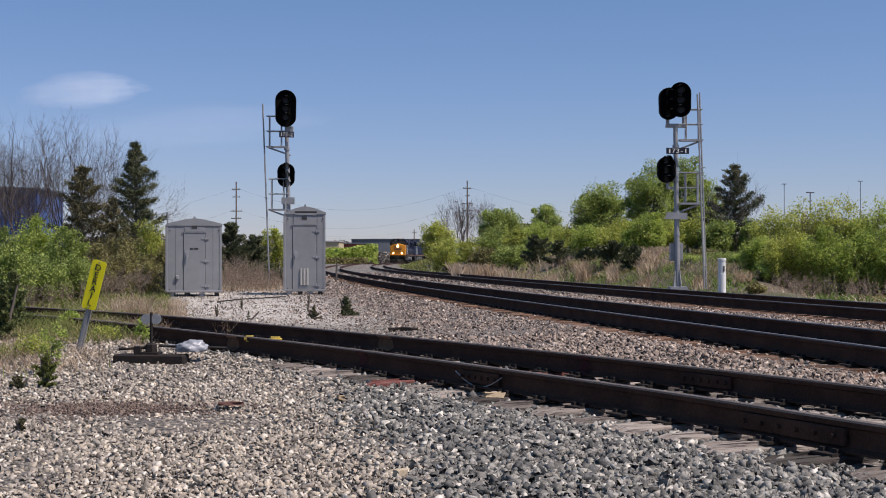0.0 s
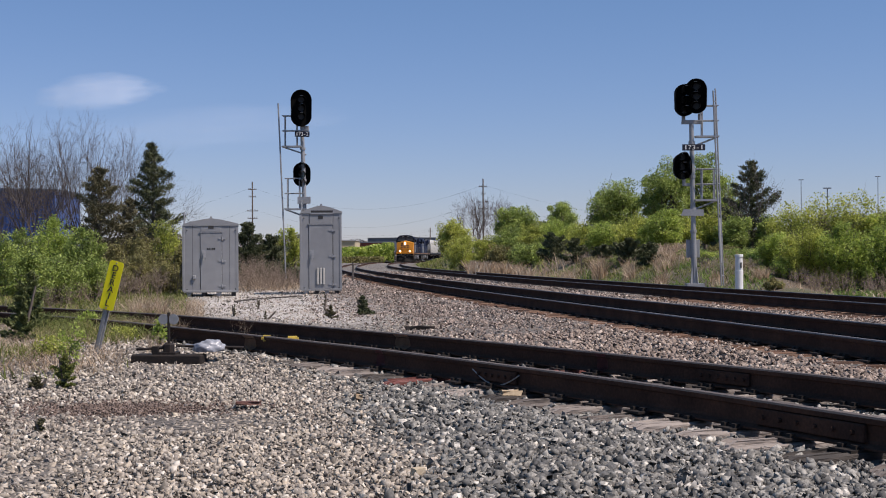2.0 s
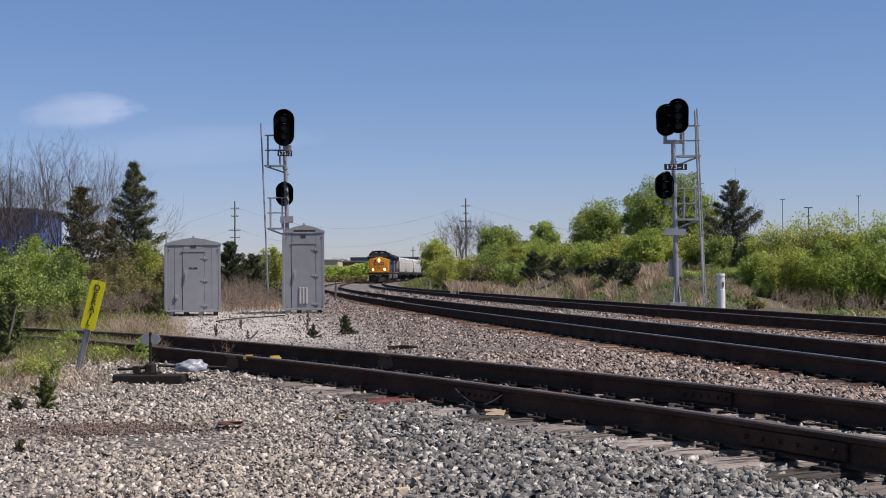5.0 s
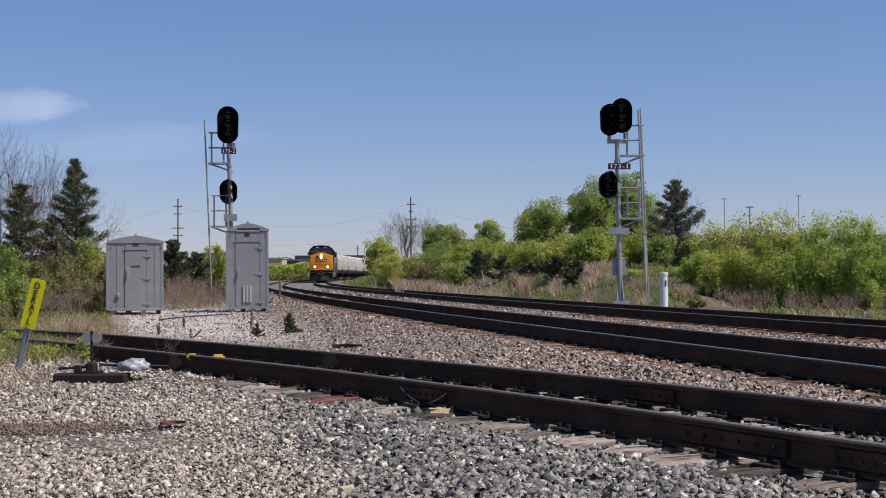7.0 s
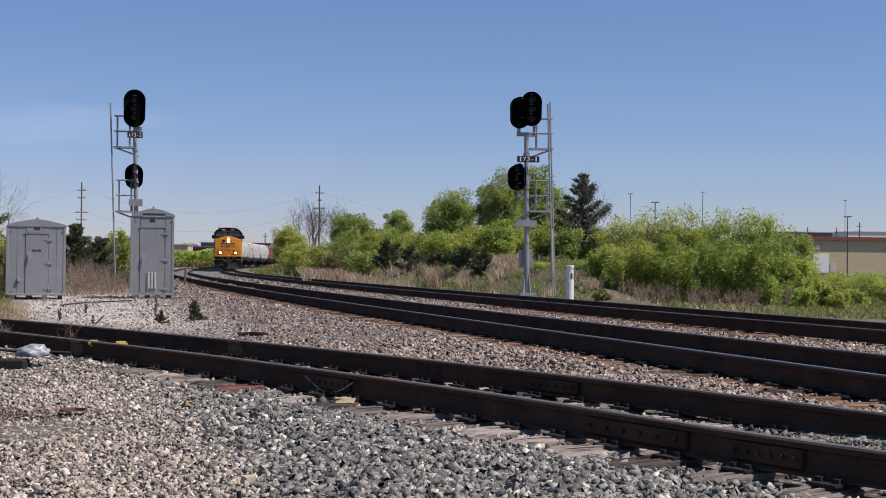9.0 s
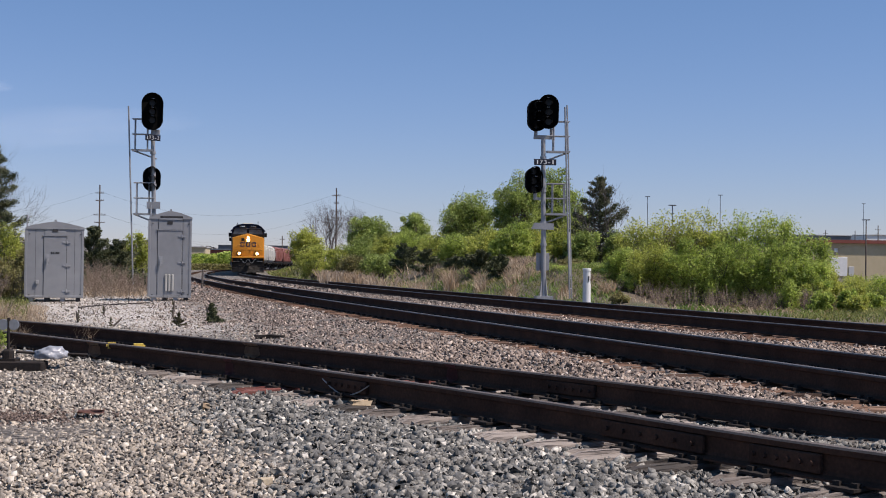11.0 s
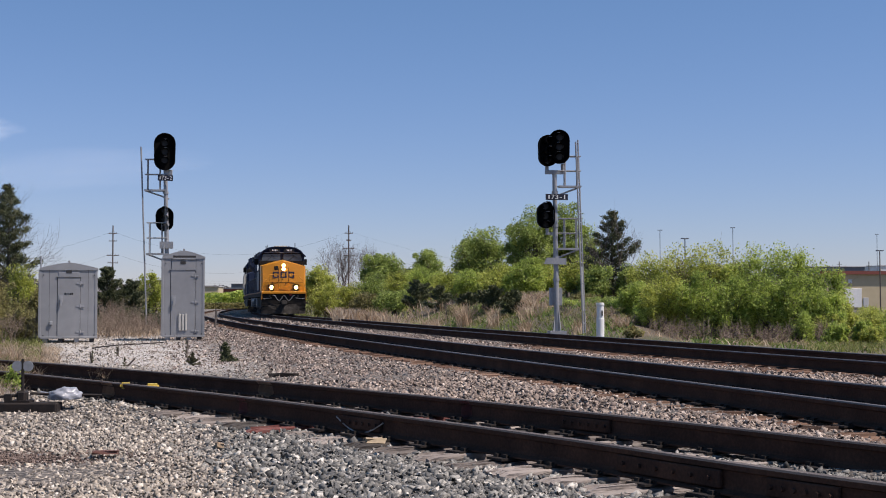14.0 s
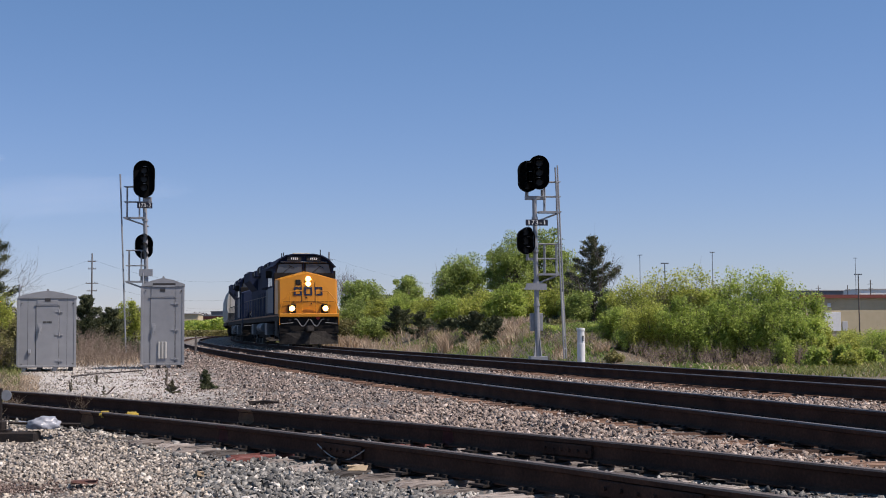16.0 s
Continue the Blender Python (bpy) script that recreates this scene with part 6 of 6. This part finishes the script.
def truck(parent, y0, axles, half, mat, made):
    bm = bmesh.new()
    for s in (-1, 1):
        prism_pts = [(-half, .55), (-half + .3, .95), (half - .3, .95), (half, .55), (half - .4, .42), (-half + .4, .42)]
        m = pose(s * .98, y0, 0, 0, 0, 90)
        a = [bm.verts.new(m @ Vector((u, -.07, z))) for u, z in prism_pts]
        b = [bm.verts.new(m @ Vector((u, .07, z))) for u, z in prism_pts]
        n = len(a)
        bm.faces.new(a)
        bm.faces.new(b[::-1])
        for k in range(n):
            bm.faces.new((a[k], b[k], b[(k + 1) % n], a[(k + 1) % n]))
        for u in axles:
            box(bm, s * .95 - .13, y0 + u - .2, .35, s * .95 + .17, y0 + u + .2, .75)
            rod(bm, (s * 1.1, y0 + u - .45, .6), (s * 1.1, y0 + u - .45, 1.05), .09, 8)
    box(bm, -.95, y0 - .4, .6, .95, y0 + .4, 1.0)
    bmesh.ops.recalc_face_normals(bm, faces=bm.faces[:])
    t = part("truck", bm, mat, parent, "black cast truck frame")
    for u in axles:
        made.append((wheelset(t, y0 + u), y0 + u))


def locomotive(name, label, lit):
    """A six-axle diesel locomotive, 22.3 m long, looking along +y, rail tops at z = 0."""
    front = M_LOCO_Y if lit else M_LOCO_B
    L = thing(name, Matrix(), label, "locomotive", "train")
    wheels = []
    for y0 in (6.9, -6.9):
        truck(L, y0, (-1.95, 0, 1.95), 2.7, M_LOCO_K, wheels)
    bm = bmesh.new()
    box(bm, -1.5, -10.9, 1.25, 1.5, 10.5, 1.62)
    part("underframe", bevel(bm, .03), M_LOCO_K, L)
    bm = bmesh.new()
    box(bm, -1.35, -3.4, .42, 1.35, 3.4, 1.2)
    part("fuel_tank", bevel(bm, .18, 2), M_LOCO_K, L)
    for y in (1.0, 2.4):
        bm = bmesh.new()
        for s in (-1, 1):
            rod(bm, (s * 1.42, y - .6, .95), (s * 1.42, y + .6, .95), .26, 14)
        part("air_tank", bevel(bm, .03), M_LOCO_PALE, L, "grey air reservoir")
    # nose: a broad blunt front, leaning back a little, its top rising to the middle
    bm = bmesh.new()
    rows = [(10.35, 1.62, 0), (10.35, 2.2, 0), (10.2, 3.3, .37), (10.14, 3.34, .37), (8.5, 3.42, .4)]
    rings = []
    for y, z, pk in rows:
        rings.append([bm.verts.new(q) for q in ((-1.5, y - .22, z), (-1.4, y - .08, z + pk * .06), (-.6, y, z + pk * .62), (0, y + .02, z + pk), (.6, y, z + pk * .62), (1.4, y - .08, z + pk * .06), (1.5, y - .22, z))])
    for a, b in zip(rings, rings[1:]):
        for k in range(6):
            bm.faces.new((a[k], a[k + 1], b[k + 1], b[k]))
    for k in (0, 6):
        back = bm.verts.new((rings[0][k].co.x, 8.3, 1.62))
        bm.faces.new([r[k] for r in rings] + [back])
    bmesh.ops.recalc_face_normals(bm, faces=bm.faces[:])
    nose = part("nose", bm, front, L, "yellow nose with dark emblem" if lit else "dark blue nose")
    tilt = 6.0
    on_nose = lambda x, z: pose(x, 10.375 - .108 * (z - 2.2) - .03 * abs(x), z, tilt, 0, 0)
    if lit:
        # emblem: three plain dark outlined blocks
        for xc in (-.52, 0, .52):
            bm = bmesh.new()
            for x0, z0, x1, z1 in ((-.2, .13, .2, .21), (-.2, -.21, .2, -.13), (-.2, -.13, -.11, .13), (.11, -.13, .2, .13)):
                box(bm, x0, -.01, z0, x1, .014, z1)
            part("emblem_block", bm, M_LOCO_B, nose, "plain dark emblem block").matrix_basis = on_nose(xc, 2.74)
        # door in the nose, with its seam, and the panel line across
        for x in (-.34, .34):
            bm = bmesh.new()
            box(bm, -.012, -.01, -.5, .012, .008, .5)
            part("door_seam", bm, M_LOCO_K, nose).matrix_basis = on_nose(x, 2.3 + .42)
        bm = bmesh.new()
        box(bm, -1.3, -.01, -.008, 1.3, .006, .008)
        part("panel_seam", bm, M_LOCO_K, nose).matrix_basis = on_nose(0, 2.22)
        for x, z in ((.1, 2.42), (-.15, 2.12), (.75, 2.2)):
            bm = bmesh.new()
            box(bm, -.04, -.01, -.03, .04, .03, .03)
            part("latch", bevel(bm, .01), M_LOCO_K, nose).matrix_basis = on_nose(x, z)
    bm = bmesh.new()
    box(bm, -.13, -.02, -.13, .13, .03, .13)
    part("nose_hatch", bevel(bm, .03), M_LOCO_K, nose, "small dark hatch").matrix_basis = on_nose(.5, 3.2)
    bm = bmesh.new()
    for x0, z0, x1, z1 in ((-1.46, 3.32, -.62, 3.55), (-.62, 3.55, 0, 3.69), (0, 3.69, .62, 3.55), (.62, 3.55, 1.46, 3.32)):
        rod(bm, (x0, 10.16 - .05 * abs(x0), z0 + .0), (x1, 10.16 - .05 * abs(x1), z1 + .0), .022, 6)
    part("nose_rim", bm, front, nose)
    # cab
    bm = bmesh.new()
    out = [(-1.55, 1.62), (1.55, 1.62), (1.55, 4.12), (1.3, 4.42), (.95, 4.62), (.5, 4.7), (-.5, 4.7), (-.95, 4.62), (-1.3, 4.42), (-1.55, 4.12)]
    prism(bm, out, 5.6, 8.5)
    cab = part("cab", bm, M_LOCO_B, L, "dark blue cab")
    bm = bmesh.new()
    brim = [(-1.66, 4.06), (-1.55, 4.16), (-1.3, 4.45), (-.95, 4.65), (-.5, 4.73), (.5, 4.73), (.95, 4.65), (1.3, 4.45), (1.55, 4.16), (1.66, 4.06), (1.64, 4.03), (1.52, 4.1), (1.28, 4.39), (.93, 4.59), (.5, 4.67), (-.5, 4.67), (-.93, 4.59), (-1.28, 4.39), (-1.52, 4.1), (-1.64, 4.03)]
    prism(bm, brim, 5.7, 8.72)
    part("roof_edge", bm, M_LOCO_B, cab)
    bm = bmesh.new()
    box(bm, -1.2, 8.5, 4.28, 1.2, 8.62, 4.33)
    part("visor", bevel(bm, .01), M_LOCO_SHEEN, cab, "thin sun visor over the windshields")
    bm = bmesh.new()
    box(bm, -1.54, 8.48, 3.3, 1.54, 8.6, 3.74)
    part("cowl", bevel(bm, .02), M_LOCO_K, cab)
    for x0, x1 in ((-1.4, -.1), (.1, 1.4)):
        bm = bmesh.new()
        prism(bm, [(x0 - .06, 3.7), (x1 + .06, 3.7), (x1 + .06 - (.12 if x1 > 1 else 0), 4.26), (x0 - .06 + (.12 if x0 < -1 else 0), 4.26)], 8.49, 8.52)
        fr = part("window_frame", bm, M_LOCO_K, cab, "black rubber windshield frame")
        bm = bmesh.new()
        prism(bm, [(x0, 3.75), (x1, 3.75), (x1 - (.12 if x1 > 1 else 0), 4.2), (x0 + (.12 if x0 < -1 else 0), 4.2)], 8.515, 8.54)
        part("windshield", bm, M_GLASS, fr, "dark tinted windshield")
        bm = bmesh.new()
        xm = (x0 + x1) / 2
        rod(bm, (xm + .35, 8.56, 3.72), (xm - .1, 8.56, 4.08), .012, 5)
        rod(bm, (xm - .28, 8.56, 3.98), (xm + .05, 8.56, 4.16), .014, 5)
        part("wiper", bm, M_LOCO_K, fr)
        bm = bmesh.new()
        xs = .5 if x0 > 0 else -.5
        box(bm, xs - .36, 8.5, 4.37, xs + .36, 8.66, 4.58)
        nb = part("number_board", bm, M_LETTER, cab, "black board with pale figures")
        for k in range(4):
            bm = bmesh.new()
            xc = xs + (k - 1.5) * .1
            box(bm, xc - .026, 8.655, 4.42, xc + .026, 8.67, 4.53)
            part("figure_bar", bm, M_WHITE, nb)
    for s in (-1, 1):
        for y0, y1 in ((6.0, 6.9), (7.1, 8.0)):
            bm = bmesh.new()
            box(bm, s * 1.53, y0, 3.1, s * 1.57, y1, 3.85)
            part("side_window", bm, M_GLASS, cab)
        bm = bmesh.new()
        box(bm, s * 1.53, 7.3, 3.5, s * 1.83, 7.36, 3.9)
        part("mirror", bm, M_LOCO_K, cab)
        # thin plate over the cab side, coloured as if it mirrored the sky
        bm = bmesh.new()
        box(bm, s * 1.545, 5.7, 1.7, s * 1.56, 8.3, 3.0)
        part("side_sheen", bm, M_LOCO_SHEEN, cab, "lower cab side, pale with painted sky reflection")
    bm = bmesh.new()
    box(bm, -.42, 6.4, 4.68, .52, 8.1, 4.8)
    part("air_conditioner", bevel(bm, .05), M_ROOF_BEIGE, cab, "beige roof cooling unit")
    for x, y, z in ((-.95, 7.9, 4.98), (.98, 8.0, 4.82), (1.05, 7.8, 4.8)):
        bm = bmesh.new()
        rod(bm, (x, y, 4.5), (x, y, z), .028, 6)
        part("antenna", bm, M_LOCO_K, cab)
    # hoods behind the cab
    bm = bmesh.new()
    box(bm, -1.0, -6.2, 1.62, 1.0, 5.6, 4.2)
    part("engine_hood", bevel(bm, .08), M_LOCO_B, L)
    bm = bmesh.new()
    prism(bm, [(-1.0, 1.62), (1.0, 1.62), (1.0, 3.3), (1.5, 3.9), (1.5, 4.45), (-1.5, 4.45), (-1.5, 3.9), (-1.0, 3.3)], -10.4, -6.2)
    part("radiator", bm, M_LOCO_B, L, "flared dark radiator")
    bm = bmesh.new()
    box(bm, -1.5, 1.2, 3.1, 1.5, 5.5, 4.25)
    part("blower_housing", bevel(bm, .06), M_LOCO_B, L)
    bm = bmesh.new()
    box(bm, -1.25, -2.2, 4.1, 1.25, .4, 4.45)
    part("exhaust_housing", bevel(bm, .05), M_LOCO_K, L)
    for y0, y1, z0, z1 in ((2.2, 4.9, 3.85, 4.5), (-1.6, .2, 4.0, 4.52), (-5.2, -3.2, 4.0, 4.4)):
        bm = bmesh.new()
        box(bm, -1.42, y0, z0, 1.42, y1, z1)
        bx = part("roof_box", bevel(bm, .05), M_LOCO_B, L, "grey equipment box on the hood")
        for s in (-1, 1):
            for k in range(3):
                bm = bmesh.new()
                u = y0 + (y1 - y0) * (k + .5) / 3
                box(bm, s * 1.42, u - .24, z0 + .1, s * 1.45, u + .24, z1 - .1)
                part("grille", bm, M_LOCO_PALE if k == 2 else M_LOCO_K, bx)
    for s in (-1, 1):
        bm = bmesh.new()
        box(bm, s * 1.5, -10.8, 1.5, s * 1.515, 10.2, 1.58)
        part("sill_stripe", bm, M_ORANGE, L, "faded yellow stripe along the sill")
        for y0, y1 in ((3.5, 4.6), (-4.8, -3.6)):
            bm = bmesh.new()
            box(bm, s * 1.1, y0, .55, s * 1.5, y1, 1.2)
            part("battery_box", bevel(bm, .03), M_LOCO_PALE, L, "pale grey equipment box under the sill")
        bm = bmesh.new()
        box(bm, s * 1.46, 8.6, .5, s * 1.5, 9.9, 1.3)
        part("step_well", bevel(bm, .02), M_LOCO_DUST, L)
    for s in (-1, 1):
        for k in range(9):
            bm = bmesh.new()
            y = -5.6 + k * 1.2
            box(bm, s * 1.0, y - .45, 1.9, s * 1.03, y + .45, 3.0)
            part("hood_door", bm, M_LOCO_B, L)
        bm = bmesh.new()
        box(bm, s * 1.0, 4.2, 1.7, s * 1.5, 5.5, 3.0)
        part("side_cabinet", bevel(bm, .03), M_LOCO_G, L, "grey side cabinet")
        bm = bmesh.new()
        rod(bm, (s * 1.46, -10.4, 2.65), (s * 1.46, 5.5, 2.65), .022, 6)
        hr = part("handrail", bm, M_LOCO_K if not lit else M_LOCO_G, L)
        for k in range(10):
            bm = bmesh.new()
            y = -10.2 + k * 1.72
            rod(bm, (s * 1.46, y, 1.62), (s * 1.46, y, 2.65), .02, 6)
            part("stanchion", bm, M_LOCO_G, hr)
    # front end
    bm = bmesh.new()
    box(bm, -1.5, 10.2, 1.45, 1.5, 10.75, 1.62)
    part("front_deck", bevel(bm, .02), front, L, "yellow deck edge")
    bm = bmesh.new()
    box(bm, -1.48, 10.3, .62, 1.48, 10.6, 1.46)
    part("pilot_plate", bevel(bm, .02), M_LOCO_K, L)
    bm = bmesh.new()
    a = [bm.verts.new(q) for q in ((-1.5, 10.55, .1), (0, 11.0, .1), (1.5, 10.55, .1), (1.4, 10.5, .75), (0, 10.75, .75), (-1.4, 10.5, .75))]
    bm.faces.new((a[0], a[1], a[4], a[5]))
    bm.faces.new((a[1], a[2], a[3], a[4]))
    bmesh.ops.solidify(bm, geom=bm.faces[:], thickness=.05)
    part("snow_plow", bm, M_LOCO_DUST, L, "dusty grey snow plow")
    bm = bmesh.new()
    box(bm, -.18, 10.5, .72, .18, 11.15, 1.02)
    part("coupler", bevel(bm, .05, 2), M_LOCO_DUST, L, "rusty knuckle coupler")
    for s in (-1, 1):
        bm = bmesh.new()
        pts = [Vector((s * (.02 + .72 * t), 10.78, 1.34 - .36 * math.sin(math.pi * min(1, t * 1.15)) ** 1.5)) for t in [i / 10 for i in range(11)]]
        for p, q in zip(pts, pts[1:]):
            rod(bm, p, q, .026, 6)
        part("air_hose", bm, M_LOCO_PALE, L, "hanging grey air hose")
        bm = bmesh.new()
        rod(bm, (s * .8, 10.68, 1.16), (s * 1.4, 10.66, 1.12), .02, 6)
        part("uncoupling_lever", bm, M_LOCO_PALE, L)
        bm = bmesh.new()
        rod(bm, (s * .95, 10.62, 1.3), (s * .95, 10.66, 1.3), .07, 10)
        rod(bm, (s * 1.3, 10.62, 1.5), (s * 1.3, 10.66, 1.5), .06, 10)
        part("hose_socket", bm, M_LOCO_DUST, L)
        bm = bmesh.new()
        for a, b in (((1.48, 1.05), (1.48, 1.75)), ((1.48, 1.75), (1.3, 2.3)), ((1.3, 2.3), (.95, 2.72)), ((.95, 2.72), (.3, 2.76)), ((.34, 2.76), (.34, 1.62)), ((.95, 2.72), (.95, 1.62))):
            rod(bm, (s * a[0], 10.7, a[1]), (s * b[0], 10.7, b[1]), .022, 6)
        part("grab_rail", bm, front, L, "yellow front handrail")
        bm = bmesh.new()
        box(bm, s * .84 - .2, 10.3, 1.66, s * .84 + .2, 10.55, 2.08)
        dl = part("ditch_light", bevel(bm, .03), M_LOCO_K, L)
        bm = bmesh.new()
        rod(bm, (s * .84, 10.54, 1.88), (s * .84, 10.58, 1.88), .1, 18)
        part("lens", bm, M_LAMP if lit else M_LENS, dl, "bright warm white lamp")
        # wider disc added for the lamp's bloom; bare steel on the unlit unit
        bm = bmesh.new()
        rod(bm, (s * .84, 10.53, 1.88), (s * .84, 10.56, 1.88), .15, 18)
        part("bloom_disc", bm, M_LAMP_BLOOM if lit else M_GALV, dl, "disc behind the lens that carries its amber bloom")
        for k in range(4):
            bm = bmesh.new()
            box(bm, s * 1.15, 10.3 - .1, .45 + k * .3, s * 1.5, 10.62, .48 + k * .3)
            part("step", bm, M_LOCO_K, L)
    bm = bmesh.new()
    box(bm, -.16, 10.0, 3.0, .16, 10.27, 3.5)
    hl = part("headlight", bevel(bm, .04), front, L)
    for z in (3.12, 3.37):
        bm = bmesh.new()
        rod(bm, (0, 10.24, z), (0, 10.33, z), .095, 18)
        part("lens", bm, M_LAMP if lit else M_LENS, hl, "bright warm white lamp")
    bm = bmesh.new()
    for z in (3.12, 3.37):
        rod(bm, (0, 10.24, z), (0, 10.3, z), .14, 18)
    part("bloom_disc", bm, M_LAMP_BLOOM if lit else M_GALV, hl, "disc behind the lens that carries its amber bloom")
    bm = bmesh.new()
    rod(bm, (-.45, 10.61, 1.4), (-.45, 10.66, 1.4), .09, 12)
    part("red_marker", bm, M_MARKER, L, "round red marker")
    return L, wheels


def hopper(name, mat, label, wagon_length=17.4):
    """A covered hopper with bulging sides, looking along +y."""
    h = thing(name, Matrix(), label, "hopper wagon", "train")
    E = wagon_length / 2
    for y0 in (E - 2.6, -E + 2.6):
        truck(h, y0, (-.88, .88), 1.35, M_LOCO_K, [])
    prof = [(-.9, 1.1), (-1.5, 1.75), (-1.6, 2.6), (-1.56, 3.5), (-1.35, 4.15), (-.8, 4.5), (.8, 4.5), (1.35, 4.15), (1.56, 3.5), (1.6, 2.6), (1.5, 1.75), (.9, 1.1)]
    bm = bmesh.new()
    n = len(prof)
    rings = []
    for y, lift in ((-E + .5, 1.2), (-E + 1.9, .0), (E - 1.9, .0), (E - .5, 1.2)):
        rings.append([bm.verts.new((x, y, max(z, 1.1 + lift))) for x, z in prof])
    for a, b in zip(rings, rings[1:]):
        for k in range(n):
            bm.faces.new((a[k], a[(k + 1) % n], b[(k + 1) % n], b[k]))
    bm.faces.new(rings[0])
    bm.faces.new(rings[-1][::-1])
    bmesh.ops.recalc_face_normals(bm, faces=bm.faces[:])
    body = part("body", bm, mat, h)
    for s in (-1, 1):
        bm = bmesh.new()
        box(bm, s * 1.35, -E + .3, 1.25, s * 1.6, E - .3, 1.5)
        part("side_sill", bm, M_LOCO_K, h)
        bm = bmesh.new()
        pts = [(1.52, 1.75), (1.63, 2.6), (1.59, 3.5), (1.38, 4.17)]
        for p, q in zip(pts, pts[1:]):
            rod(bm, (s * p[0], 0, p[1]), (s * q[0], 0, q[1]), .05, 4)
        me = mesh_of("rib", bm, mat)
        for k in range(9):
            r = new("rib", me)
            r.parent = body
            r.matrix_basis = Matrix.Translation((0, -E + 2.4 + k * (wagon_length - 4.8) / 8, 0))
    bm = bmesh.new()
    box(bm, -.5, -E + .3, 4.5, .5, E - .3, 4.62)
    part("running_board", bm, M_LOCO_G, h)
    for k in range(3):
        bm = bmesh.new()
        y = (k - 1) * (wagon_length - 6) / 3
        a = bmesh.ops.create_cone(bm, cap_ends=True, segments=4, radius1=.5, radius2=1.5, depth=.8, matrix=pose(0, y, .85, 0, 0, 45))
        part("discharge_gate", bm, M_LOCO_K, h)
    for s in (-1, 1):
        bm = bmesh.new()
        box(bm, -1.45, s * (E - .1) - .05, 1.1, 1.45, s * (E - .1) + .05, 1.5)
        for x in (-1.35, 1.35):
            rod(bm, (x, s * (E - .1), 1.1), (x, s * (E - .4), 4.3), .03, 6)
        box(bm, -.15, s * E - .45, .75, .15, s * E + .45, 1.05)
        part("end_frame", bm, M_LOCO_K, h)
    return h


lead, lead_wheels = locomotive("locomotive", "yellow-nosed dark blue diesel locomotive with bright headlights lit", True)
second, _ = locomotive("locomotive", "dark blue second diesel locomotive coupled behind the leader", False)
CARS = [(lead, 22.3), (second, 22.3)]
pale = hopper("hopper_wagon", M_HOPPER, "pale grey covered hopper wagon with rounded sides")
red = hopper("hopper_wagon", M_HOPPER_R, "rust-red covered hopper wagon with rounded sides")
CARS.append((pale, 17.9))
for k in range(11):
    if k == 4:
        CARS.append((red, 17.9))
    else:
        CARS.append((copy_thing(red if k in (5, 8) else pale, Matrix()), 17.9))


# ---- what moves ----
def motions():
    mid = side(B_NEAR, GAUGE / 2)
    lens = along(mid)
    k = min(range(len(mid)), key=lambda i: abs(mid[i].y - FRONT_END))
    s_end = lens[k]
    steps = [0.5 * i for i in range(33)]
    for n, (car, length) in enumerate(CARS):
        ahead = sum(q for _, q in CARS[:n])
        rows = []
        for t in steps:
            s = s_end + SPEED * (16.0 - t) + ahead + length / 2
            p, q = point_on(mid, lens, s - length * .3)[0], point_on(mid, lens, s + length * .3)[0]
            c, d = (p + q) / 2, (p - q).normalized()
            yaw = math.degrees(math.atan2(d.y, d.x)) - 90
            rows.append((t, pose(c.x, c.y, c.z, math.degrees(math.asin(d.z)), 0, yaw)))
        walk(car, rows)
    turn = math.degrees(SPEED / WHEEL_R)
    count = int(16 * turn / 80) + 1
    for w, y in lead_wheels[:3]:
        walk(w, [(16.0 * i / count, pose(0, y, WHEEL_R, -turn * 16.0 * i / count, 0, 0)) for i in range(count + 1)])


FRONT_END, SPEED = 64.6, 11.65
motions()
